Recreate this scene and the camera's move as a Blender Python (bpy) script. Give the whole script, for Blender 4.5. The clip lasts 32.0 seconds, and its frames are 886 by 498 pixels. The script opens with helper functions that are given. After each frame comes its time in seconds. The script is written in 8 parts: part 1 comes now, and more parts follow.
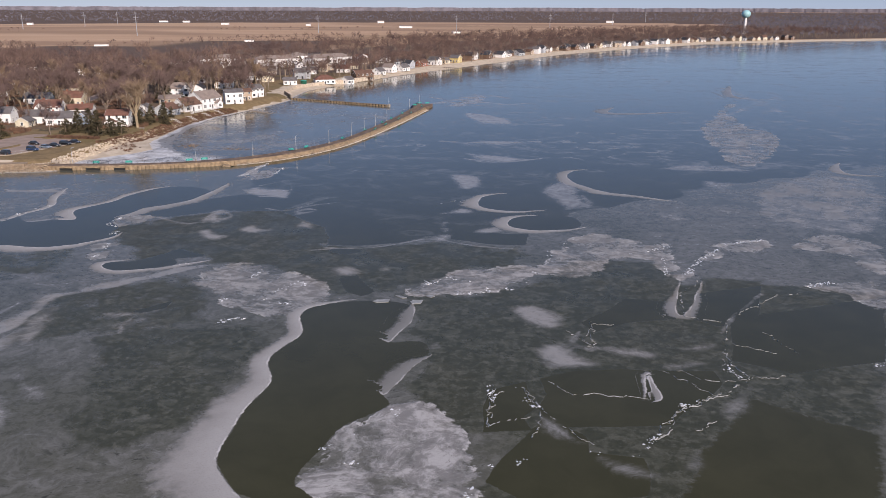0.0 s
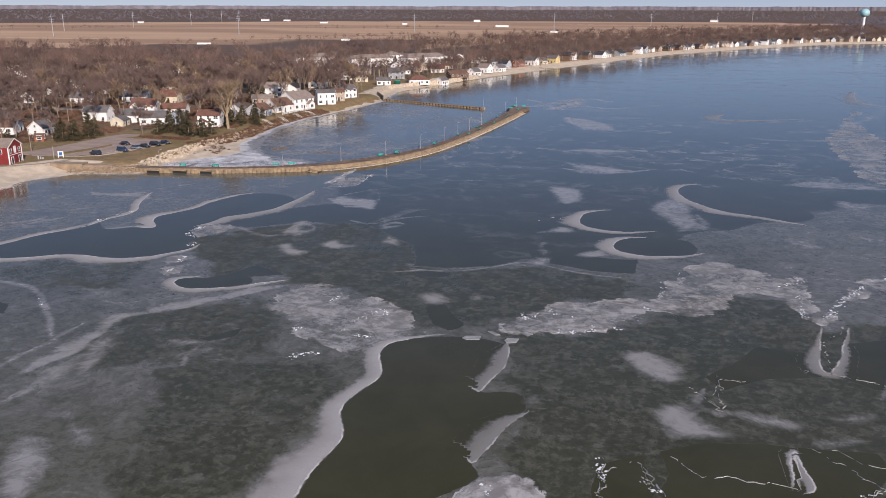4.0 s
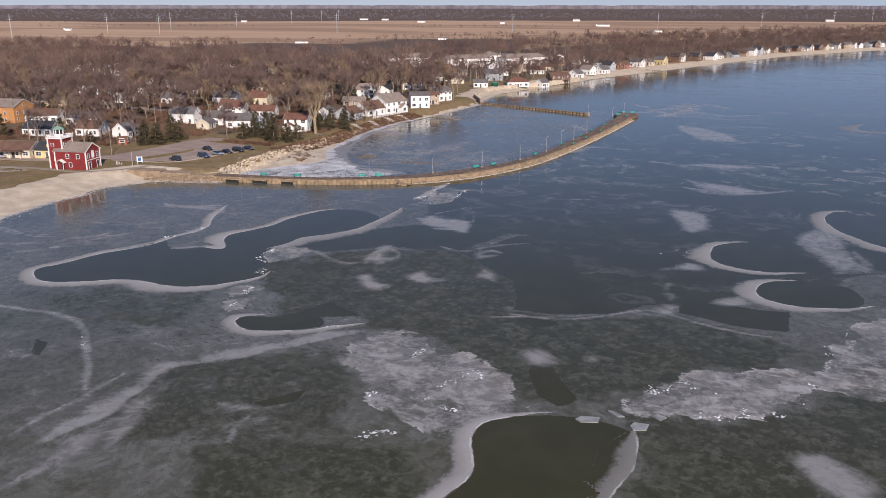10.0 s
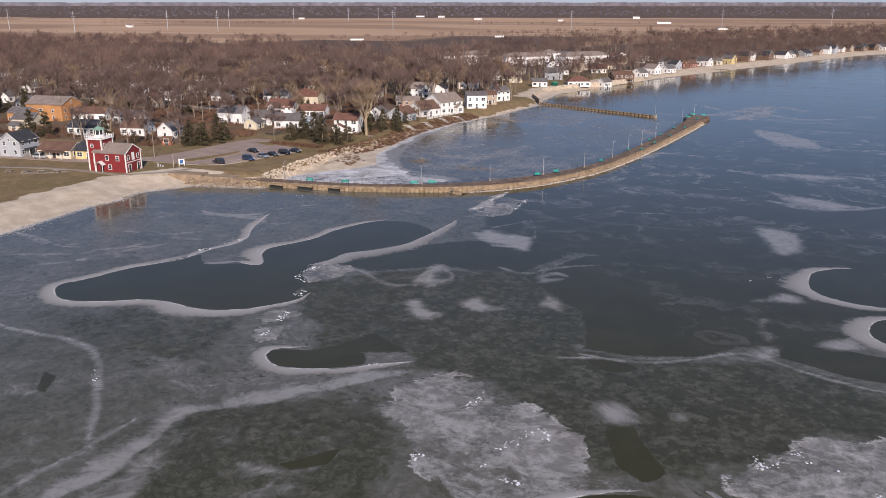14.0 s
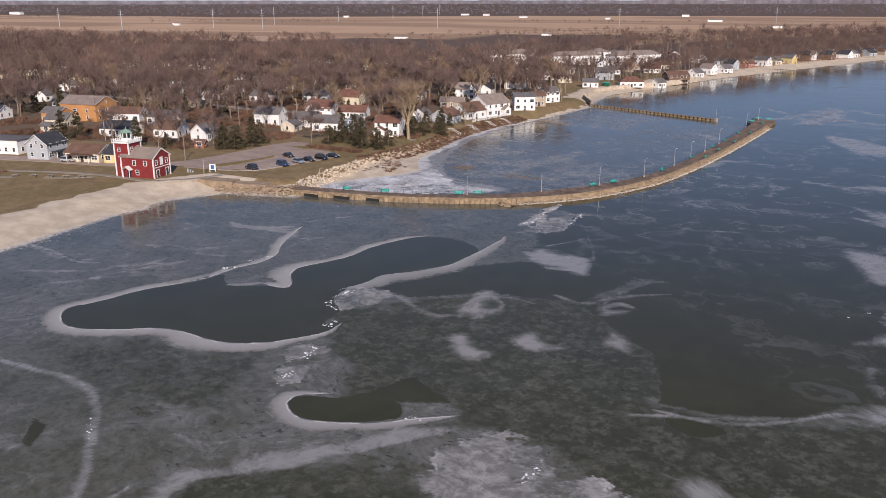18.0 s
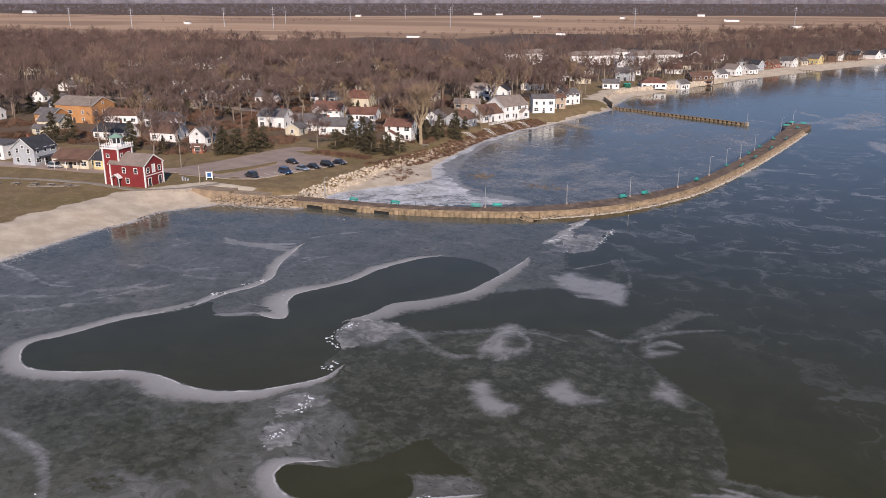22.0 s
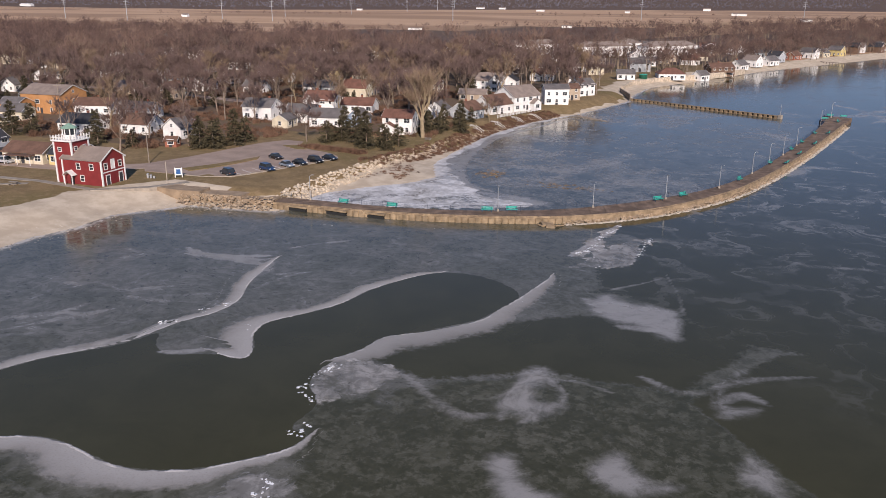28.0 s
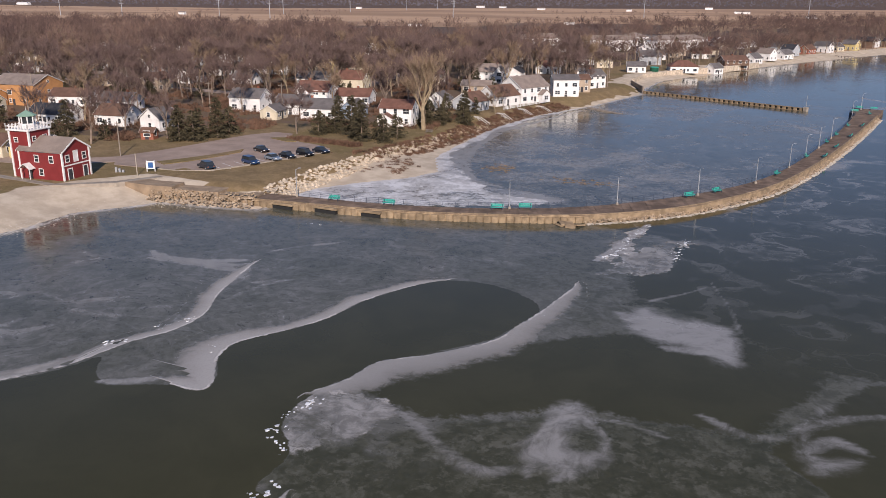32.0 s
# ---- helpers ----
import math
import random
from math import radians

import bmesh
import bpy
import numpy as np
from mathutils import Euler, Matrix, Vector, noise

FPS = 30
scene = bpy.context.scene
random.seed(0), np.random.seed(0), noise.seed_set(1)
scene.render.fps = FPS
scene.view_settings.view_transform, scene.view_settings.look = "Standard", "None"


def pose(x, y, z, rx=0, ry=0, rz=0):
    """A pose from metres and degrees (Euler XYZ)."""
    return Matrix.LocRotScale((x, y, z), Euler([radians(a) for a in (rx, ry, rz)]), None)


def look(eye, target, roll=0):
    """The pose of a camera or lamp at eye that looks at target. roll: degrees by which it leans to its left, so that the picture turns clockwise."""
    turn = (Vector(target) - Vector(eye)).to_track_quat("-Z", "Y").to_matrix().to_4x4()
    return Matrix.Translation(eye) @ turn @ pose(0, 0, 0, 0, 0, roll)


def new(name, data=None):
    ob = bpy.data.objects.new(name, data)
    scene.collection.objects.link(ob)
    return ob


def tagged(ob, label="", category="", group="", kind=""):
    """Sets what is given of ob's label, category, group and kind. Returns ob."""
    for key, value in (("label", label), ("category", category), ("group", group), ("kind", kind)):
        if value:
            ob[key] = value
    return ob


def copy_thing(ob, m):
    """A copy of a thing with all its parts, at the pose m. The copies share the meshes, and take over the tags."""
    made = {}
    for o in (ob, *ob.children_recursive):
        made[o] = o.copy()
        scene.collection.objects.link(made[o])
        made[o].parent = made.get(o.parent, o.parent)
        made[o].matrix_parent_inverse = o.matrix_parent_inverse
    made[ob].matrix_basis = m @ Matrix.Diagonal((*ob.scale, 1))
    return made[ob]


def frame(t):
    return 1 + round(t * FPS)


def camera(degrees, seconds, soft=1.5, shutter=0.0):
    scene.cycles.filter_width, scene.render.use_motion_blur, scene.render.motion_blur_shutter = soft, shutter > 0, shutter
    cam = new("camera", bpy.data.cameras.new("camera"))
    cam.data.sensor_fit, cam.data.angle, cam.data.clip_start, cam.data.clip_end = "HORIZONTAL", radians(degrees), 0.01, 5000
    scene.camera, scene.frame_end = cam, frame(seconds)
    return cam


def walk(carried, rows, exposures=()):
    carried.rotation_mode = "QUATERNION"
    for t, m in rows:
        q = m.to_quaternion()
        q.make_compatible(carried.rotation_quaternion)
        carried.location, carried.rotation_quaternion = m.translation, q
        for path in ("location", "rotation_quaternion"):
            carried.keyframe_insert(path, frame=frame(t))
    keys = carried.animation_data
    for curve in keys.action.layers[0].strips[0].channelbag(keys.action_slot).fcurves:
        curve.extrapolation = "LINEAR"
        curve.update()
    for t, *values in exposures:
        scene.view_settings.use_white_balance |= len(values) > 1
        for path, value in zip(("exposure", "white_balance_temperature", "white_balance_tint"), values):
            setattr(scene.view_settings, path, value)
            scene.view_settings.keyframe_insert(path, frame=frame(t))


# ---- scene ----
# ---------- camera and its way ----------
cam = camera(57.4, 32.0, soft=0.6)
PATH = [
    (0, look((14.39, -34.37, 52.80), (4.30, 60.93, 24.25), 0.17)),
    (3, look((11.51, -20.57, 52.75), (-7.28, 73.37, 24.08), 0.14)),
    (6, look((7.65, -7.22, 52.55), (-16.74, 85.40, 23.79), 0.10)),
    (9, look((2.97, 6.03, 52.10), (-26.95, 97.01, 23.32), 0.04)),
    (11, look((-0.51, 14.85, 51.67), (-33.65, 104.69, 22.86), 0.04)),
    (13, look((-4.28, 23.60, 51.21), (-40.64, 112.14, 22.27), -0.01)),
    (17, look((-12.51, 40.16, 50.44), (-53.08, 126.72, 21.08), 0.03)),
    (19, look((-17.08, 48.49, 49.94), (-60.17, 133.86, 20.73), -0.07)),
    (21, look((-21.69, 56.73, 49.35), (-65.04, 141.98, 20.11), -0.01)),
    (23, look((-26.60, 65.17, 48.33), (-69.87, 150.40, 18.93), 0.07)),
    (25, look((-30.74, 73.21, 46.73), (-74.12, 158.33, 17.18), 0.15)),
    (28, look((-37.81, 86.06, 43.33), (-81.19, 171.10, 13.56), 0.17)),
    (30, look((-42.59, 94.37, 40.74), (-85.90, 179.40, 10.85), 0.22)),
    (32, look((-47.23, 102.81, 37.84), (-90.58, 187.88, 8.10), 0.18)),
]
walk(cam, PATH, [(0.0, 0.18, 6400, 18.0), (12.0, 0.13, 6400, 18.0), (32.0, 0.06, 6400, 18.0)])

# ---------- light ----------
SUN_AZ, SUN_EL = radians(145), radians(27)  # azimuth from +y, clockwise
world = bpy.data.worlds.new("sky")
scene.world = world
world.use_nodes = True
wt = world.node_tree
sky = wt.nodes.new("ShaderNodeTexSky")
sky.sky_type, sky.sun_disc = "NISHITA", False
sky.sun_elevation, sky.sun_rotation = SUN_EL, SUN_AZ
sky.air_density, sky.dust_density, sky.ozone_density = 1.0, 0.0, 3.0
sky.altitude = 1500.0
wt.nodes["Background"].inputs[1].default_value = 0.075
veil = wt.nodes.new("ShaderNodeMix")  # a thin even veil of haze over the whole sky
veil.data_type = "RGBA"
veil.inputs[0].default_value = 0.66
way = wt.nodes.new("ShaderNodeTexCoord")
split = wt.nodes.new("ShaderNodeSeparateXYZ")
rise = wt.nodes.new("ShaderNodeMapRange")
rise.interpolation_type = "SMOOTHSTEP"
rise.inputs[1].default_value, rise.inputs[2].default_value = -0.02, 0.36
tint = wt.nodes.new("ShaderNodeMix")
tint.data_type = "RGBA"
tint.inputs[6].default_value, tint.inputs[7].default_value = (3.0, 4.5, 7.5, 1), (1.3, 2.45, 4.9, 1)
wt.links.new(way.outputs["Generated"], split.inputs[0])
wt.links.new(split.outputs[2], rise.inputs[0])
wt.links.new(rise.outputs[0], tint.inputs[0])
wt.links.new(tint.outputs[2], veil.inputs[7])
wt.links.new(sky.outputs[0], veil.inputs[6])
wt.links.new(veil.outputs[2], wt.nodes["Background"].inputs[0])
sun_data = bpy.data.lights.new("sun", "SUN")
sun_data.energy, sun_data.angle, sun_data.color = 5.0, radians(0.6), (1.0, 0.905, 0.79)
sun = new("sun", sun_data)
s_to = Vector((math.sin(SUN_AZ) * math.cos(SUN_EL), math.cos(SUN_AZ) * math.cos(SUN_EL), math.sin(SUN_EL)))
sun.matrix_world = look((0, 0, 300), Vector((0, 0, 300)) - s_to)

# ---------- small tools ----------
R = random.Random(7)


class Nodes:
    """A short way to write node materials."""

    def __init__(self, name):
        self.m = bpy.data.materials.new(name)
        self.m.use_nodes = True
        self.t = self.m.node_tree
        self.b = self.t.nodes["Principled BSDF"]

    def n(self, kind, **props):
        node = self.t.nodes.new(kind)
        for key, value in props.items():
            if key == "operation":
                node.operation = value
            elif key == "data_type":
                node.data_type = value
            elif key == "blend_type":
                node.blend_type = value
            elif key == "attribute_name":
                node.attribute_name = value
            elif key == "feature":
                node.feature = value
        return node

    def put(self, value, socket):
        if isinstance(value, bpy.types.NodeSocket):
            self.t.links.new(value, socket)
        elif isinstance(value, (tuple, list)) and len(value) == 3 and socket.type == "RGBA":
            socket.default_value = (*value, 1)
        else:
            socket.default_value = value

    def math(self, op, a, b=0.0, c=0.0):
        node = self.n("ShaderNodeMath", operation=op)
        self.put(a, node.inputs[0])
        self.put(b, node.inputs[1])
        self.put(c, node.inputs[2])
        return node.outputs[0]

    def mix(self, fac, a, b, kind="MIX"):
        node = self.n("ShaderNodeMix", data_type="RGBA", blend_type=kind)
        self.put(fac, node.inputs[0])
        self.put(a, node.inputs[6])
        self.put(b, node.inputs[7])
        return node.outputs[2]

    def coords(self, world_space=False):
        if world_space:
            return self.n("ShaderNodeNewGeometry").outputs["Position"]
        return self.n("ShaderNodeTexCoord").outputs["Object"]

    def scaled(self, vec, sx, sy, sz, rot=0.0):
        node = self.n("ShaderNodeMapping")
        self.put(vec, node.inputs[0])
        node.inputs[2].default_value = (0, 0, rot)
        node.inputs[3].default_value = (sx, sy, sz)
        return node.outputs[0]

    def noise(self, vec, scale, detail=4.0, rough=0.55, distort=0.0):
        node = self.n("ShaderNodeTexNoise")
        self.put(vec, node.inputs["Vector"])
        node.inputs["Scale"].default_value = scale
        node.inputs["Detail"].default_value = detail
        node.inputs["Roughness"].default_value = rough
        node.inputs["Distortion"].default_value = distort
        return node.outputs[0]

    def voronoi(self, vec, scale, feature="F1"):
        node = self.n("ShaderNodeTexVoronoi", feature=feature)
        self.put(vec, node.inputs["Vector"])
        node.inputs["Scale"].default_value = scale
        return node.outputs["Distance"]

    def step(self, value, lo, hi):
        node = self.n("ShaderNodeMapRange")
        node.interpolation_type = "SMOOTHSTEP"
        self.put(value, node.inputs[0])
        node.inputs[1].default_value, node.inputs[2].default_value = lo, hi
        return node.outputs[0]

    def attr(self, name):
        return self.n("ShaderNodeAttribute", attribute_name=name).outputs["Fac"]

    def rand(self):
        return self.n("ShaderNodeObjectInfo").outputs["Random"]

    def island(self):
        return self.n("ShaderNodeNewGeometry").outputs["Random Per Island"]

    def bump(self, height, strength, dist=0.05):
        node = self.n("ShaderNodeBump")
        node.inputs["Strength"].default_value = strength
        node.inputs["Distance"].default_value = dist
        self.put(height, node.inputs["Height"])
        self.t.links.new(node.outputs[0], self.b.inputs["Normal"])

    def done(self, color, rough=0.8, metal=0.0, spec=0.5):
        self.put(color, self.b.inputs["Base Color"])
        self.put(rough, self.b.inputs["Roughness"])
        self.put(metal, self.b.inputs["Metallic"])
        self.put(spec, self.b.inputs["Specular IOR Level"])
        return self.m


def plain(name, col, rough=0.75, vary=0.25, scale=1.5, fine=18.0, bump=0.15, metal=0.0, per="rand", spec=0.4, dirt=(0.5, 0.45, 0.4)):
    """A worn surface of one colour: stains, grain and a shift from piece to piece."""
    g = Nodes(name)
    p = g.coords(True)
    big, small = g.noise(p, scale, 5.0), g.noise(p, fine, 3.0)
    rnd = g.island() if per == "island" else g.rand()
    dark = tuple(c * (1 - vary) for c in col)
    light = tuple(min(1.0, c * (1 + 0.6 * vary)) for c in col)
    c = g.mix(g.step(big, 0.3, 0.72), dark, light)
    c = g.mix(g.math("MULTIPLY", g.step(small, 0.45, 0.75), 0.35), c, tuple(a * b for a, b in zip(col, dirt)))
    c = g.mix(g.math("MULTIPLY", rnd, vary), c, tuple(a * 0.55 for a in col))
    if bump:
        g.bump(small, bump, 0.04)
    return g.done(c, rough, metal, spec)


def mesh_of(name, bm, mat):
    me = bpy.data.meshes.new(name)
    bm.to_mesh(me)
    bm.free()
    for m in mat if isinstance(mat, (list, tuple)) else [mat]:
        me.materials.append(m)
    return me


def part(name, bm, mat, parent=None, label=""):
    me = mesh_of(name, bm, mat) if isinstance(bm, bmesh.types.BMesh) else bm
    ob = new(name, me)
    if parent is not None:
        ob.parent = parent
    if label:
        ob["label"] = label
    return ob


def empty(name, m):
    ob = new(name)
    ob.empty_display_size = 0.5
    ob.matrix_world = m
    return ob


def box(bm, x0, y0, z0, x1, y1, z1, mi=0):
    v = [bm.verts.new(c) for c in ((x0, y0, z0), (x1, y0, z0), (x1, y1, z0), (x0, y1, z0), (x0, y0, z1), (x1, y0, z1), (x1, y1, z1), (x0, y1, z1))]
    for f in ((3, 2, 1, 0), (4, 5, 6, 7), (0, 1, 5, 4), (1, 2, 6, 5), (2, 3, 7, 6), (3, 0, 4, 7)):
        bm.faces.new([v[i] for i in f]).material_index = mi
    return v


def prism(bm, poly, z0, z1):
    """A closed prism over a polygon (counter-clockwise)."""
    lo = [bm.verts.new((x, y, z0)) for x, y in poly]
    hi = [bm.verts.new((x, y, z1)) for x, y in poly]
    n = len(poly)
    bm.faces.new(hi)
    bm.faces.new(lo[::-1])
    for i in range(n):
        bm.faces.new((lo[i], lo[(i + 1) % n], hi[(i + 1) % n], hi[i]))


def tube(bm, a, b, ra, rb, sides=8, caps=True):
    a, b = Vector(a), Vector(b)
    q = (b - a).to_track_quat("Z", "Y")
    ring = [[bm.verts.new(c + q @ Vector((r * math.cos(k * math.tau / sides), r * math.sin(k * math.tau / sides), 0))) for k in range(sides)] for c, r in ((a, ra), (b, rb))]
    for k in range(sides):
        bm.faces.new((ring[0][k], ring[0][(k + 1) % sides], ring[1][(k + 1) % sides], ring[1][k]))
    if caps:
        bm.faces.new(ring[0][::-1])
        bm.faces.new(ring[1])


def bevelled(bm, width, segs=1):
    bmesh.ops.bevel(bm, geom=list(bm.edges), offset=width, segments=segs, profile=0.6, affect="EDGES")
    return bm


def raw_mesh(name, verts, faces, mat, attrs=None, smooth=False):
    """A mesh from numpy arrays: verts (n,3), faces (m,3 or 4)."""
    me = bpy.data.meshes.new(name)
    verts, faces = np.asarray(verts, np.float32), np.asarray(faces, np.int32)
    k = faces.shape[1]
    me.vertices.add(len(verts))
    me.vertices.foreach_set("co", verts.ravel())
    me.loops.add(faces.size)
    me.loops.foreach_set("vertex_index", faces.ravel())
    me.polygons.add(len(faces))
    me.polygons.foreach_set("loop_start", np.arange(0, faces.size, k, dtype=np.int32))
    me.polygons.foreach_set("use_smooth", np.full(len(faces), smooth))
    for key, values in (attrs or {}).items():
        me.attributes.new(key, "FLOAT", "POINT").data.foreach_set("value", np.asarray(values, np.float32))
    me.update(calc_edges=True)
    me.validate()
    me.materials.append(mat)
    return me


# ---------- plan ----------
RIMS = []  # frost rims, crisp on the water side: line with the width of the frost to its left, strength
RIMS.append(([(-16.2, 41.9, 7.0), (-18.7, 44.3, 8.0), (-21.3, 47.4, 8.0), (-22.4, 50.1, 8.0), (-22.9, 54.5, 6.5), (-22.7, 64.4, 5.5), (-22.6, 67.2, 4.5), (-22.3, 72.7, 3.6), (-24.9, 77.2, 3.2), (-25.2, 79.8, 3.0), (-23.6, 84.8, 2.8), (-22.5, 89.2, 2.8), (-24.3, 94.3, 2.6), (-25.7, 97.5, 2.4), (-25.3, 101.2, 1.8), (-22.4, 103.1, 1.4), (-16.8, 106.8, 0.3)], 0.9))
RIMS.append(([(-53.5, 127.6, 0.3), (-57.6, 125.2, 1.6), (-61.7, 121.9, 1.9), (-66.3, 119.6, 2.0), (-70.5, 118.4, 2.6), (-73.6, 119.3, 3.0), (-75.1, 121.0, 2.8), (-74.7, 123.2, 1.6), (-71.8, 125.3, 0.4)], 0.8))
RIMS.append(([(-83.6, 146.8, 0.4), (-83.6, 142.8, 1.6), (-85.4, 140.4, 1.8), (-87.3, 138.2, 2.0), (-89.1, 136.0, 2.6), (-92.0, 134.1, 3.4), (-96.5, 132.9, 4.2), (-101.3, 133.0, 4.8), (-105.4, 133.0, 4.2), (-109.6, 132.2, 3.4), (-114.0, 129.6, 3.0), (-118.8, 127.3, 3.0), (-122.5, 126.7, 3.4), (-126.2, 128.1, 3.4), (-128.8, 130.5, 3.0), (-130.1, 133.3, 2.6), (-127.3, 137.5, 2.4), (-125.2, 143.9, 2.6), (-122.6, 149.3, 2.4), (-118.5, 154.9, 2.2), (-118.1, 161.7, 1.8), (-116.2, 167.4, 1.8), (-116.1, 173.0, 2.4), (-120.6, 181.6, 3.0), (-124.4, 192.9, 0.6)], 0.9))
RIMS.append(([(-105.8, 156.9, 2.0), (-102.9, 156.8, 4.5), (-101.7, 157.7, 5.0), (-103.7, 161.1, 5.0), (-107.1, 165.0, 4.4), (-107.6, 168.7, 3.2), (-103.2, 174.1, 2.6), (-101.5, 180.5, 2.6), (-100.7, 189.1, 2.4), (-98.0, 195.2, 2.0), (-94.6, 199.3, 0.4)], 0.92))
RIMS.append(([(-79.2, 204.8, 1.2), (-78.7, 197.2, 2.6), (-79.3, 192.5, 3.2), (-80.4, 186.8, 3.8), (-80.9, 182.8, 4.4), (-83.2, 178.5, 4.8), (-85.8, 175.3, 5.0), (-88.6, 172.7, 5.2), (-90.3, 170.7, 5.2), (-90.4, 166.4, 4.4), (-91.9, 162.5, 1.5)], 0.72))
RIMS.append(([(19.1, 181.9, 0.5), (11.4, 179.7, 2.2), (4.3, 180.5, 3.2), (0.8, 185.0, 5.0), (0.1, 191.0, 5.0), (2.7, 198.7, 2.6), (8.0, 201.8, 0.6)], 0.8))
RIMS.append(([(28.9, 165.0, 0.5), (21.8, 160.7, 2.2), (14.2, 160.5, 2.8), (10.1, 163.4, 4.6), (9.6, 168.7, 4.6), (11.8, 173.8, 2.2), (16.9, 175.9, 0.5)], 0.8))
RIMS.append(([(56.2, 197.8, 0.6), (47.0, 202.7, 3.4), (38.6, 206.2, 4.2), (33.0, 211.9, 4.4), (28.7, 219.9, 4.6), (26.8, 229.8, 4.6), (28.9, 237.9, 3.4), (33.4, 241.5, 0.8)], 0.72))
RIMS.append(([(132.1, 242.6, 0.6), (122.3, 244.3, 4.0), (119.9, 250.9, 5.0), (125.3, 264.2, 1.0)], 0.6))
RIMS.append(([(165.2, 477.4, 1.0), (147.0, 484.7, 6.0), (142.0, 495.4, 8.0), (145.3, 521.6, 8.0), (156.1, 567.5, 3.0)], 0.5))
RIMS.append(([(94.3, 412.2, 2.0), (74.1, 403.4, 6.0), (59.0, 400.1, 8.0), (55.1, 408.1, 10.0), (59.9, 423.2, 3.0)], 0.5))
RIMS.append(([(-5.5, 69.3, 0.6), (-4.9, 68.5, 3.2), (-4.0, 70.7, 3.2), (-2.6, 75.6, 3.0), (-1.8, 79.3, 2.4), (-0.4, 82.4, 0.5)], 0.5))
RIMS.append(([(-8.6, 88.2, 0.6), (-7.5, 86.8, 3.0), (-6.4, 91.4, 2.6), (-4.7, 96.5, 3.4), (-4.8, 100.6, 3.0), (-6.1, 105.7, 0.5)], 0.5))
RIMS.append(([(31.6, 71.7, 0.3), (33.5, 79.8, 1.0), (34.0, 79.6, 0.2)], 0.7))
RIMS.append(([(33.2, 71.0, 0.4), (34.4, 71.8, 1.8), (34.1, 76.0, 1.6), (33.8, 79.1, 0.3)], 0.7))
RIMS.append(([(49.9, 124.8, 0.4), (44.1, 105.7, 2.0), (41.7, 105.2, 2.8), (45.6, 123.8, 0.3)], 0.55))
RIMS.append(([(-122.8, 149.8, 1.4), (-120.6, 152.2, 1.6), (-119.2, 156.0, 1.2), (-119.6, 160.8, 0.9), (-118.8, 163.4, 0.3)], 0.5))
LEADS = []  # dark open leads
LEADS.append([(-22.7, 64.4), (-22.6, 67.2), (-22.3, 72.7), (-24.9, 77.2), (-25.2, 79.8), (-23.6, 84.8), (-22.5, 89.2), (-24.3, 94.3), (-25.7, 97.5), (-25.3, 101.2), (-22.4, 103.1), (-16.7, 106.3), (-9.3, 106.6), (-5.6, 104.8), (-4.7, 100.1), (-4.9, 96.0), (-6.5, 91.0), (-7.9, 86.7), (-4.5, 88.2), (-1.6, 88.0), (-0.7, 84.8), (-1.7, 79.0), (-2.7, 75.2), (-4.1, 70.4), (-5.3, 68.8), (-3.8, 67.1), (-3.5, 65.2), (-9.1, 58.7), (-10.4, 52.2), (-11.8, 45.1), (-9.7, 44.2), (-7.5, 40.9), (-16.1, 41.7), (-18.7, 44.3), (-21.3, 47.4), (-22.4, 50.1), (-22.9, 54.5)])
LEADS.append([(-127.9, 129.7), (-130.3, 133.2), (-127.3, 137.5), (-125.0, 143.7), (-122.4, 149.1), (-118.3, 154.7), (-117.6, 159.4), (-114.7, 154.9), (-111.5, 153.7), (-106.8, 156.1), (-105.8, 156.9), (-102.9, 156.8), (-101.7, 157.7), (-103.7, 161.1), (-107.1, 165.0), (-107.6, 168.7), (-103.2, 174.1), (-101.5, 180.5), (-100.7, 189.1), (-98.0, 195.2), (-94.6, 199.3), (-86.9, 199.7), (-79.3, 195.4), (-79.6, 188.4), (-82.7, 179.0), (-89.5, 172.0), (-91.6, 163.3), (-91.6, 156.0), (-87.0, 151.7), (-86.6, 145.8), (-83.3, 146.2), (-83.6, 142.8), (-85.4, 140.4), (-87.3, 138.2), (-89.1, 136.0), (-92.0, 134.1), (-96.5, 132.9), (-101.3, 133.0), (-105.4, 133.0), (-109.6, 132.2), (-114.0, 129.6), (-118.8, 127.3), (-122.5, 126.7), (-126.2, 128.1)])
LEADS.append([(-75.1, 121.0), (-73.6, 119.3), (-70.5, 118.4), (-66.3, 119.6), (-61.8, 122.1), (-59.3, 124.7), (-62.8, 129.0), (-67.8, 125.5), (-74.7, 123.2)])
LEADS.append([(19.1, 181.9), (11.4, 179.7), (4.3, 180.5), (0.8, 185.0), (0.1, 191.0), (2.7, 198.7), (11.1, 201.1), (17.1, 198.4), (22.9, 191.4), (26.0, 183.3)])
LEADS.append([(28.9, 165.0), (21.8, 160.7), (14.2, 160.5), (10.1, 163.4), (9.6, 168.7), (11.8, 173.8), (19.6, 176.5), (27.6, 175.6)])
LEADS.append([(56.2, 197.8), (47.0, 202.7), (38.6, 206.2), (33.0, 211.9), (28.7, 219.9), (27.7, 231.6), (39.6, 234.2), (54.8, 225.4), (62.7, 209.3)])
LEADS.append([(165.2, 477.4), (147.0, 484.7), (142.0, 495.4), (145.3, 521.6), (159.6, 576.2), (200.5, 597.8)])
LEADS.append([(-30.2, 137.6), (-28.6, 140.1), (-20.5, 138.9), (-25.7, 135.0)])
PLATES = []  # smooth dark plates of ice: outline, strength, softness of the edge
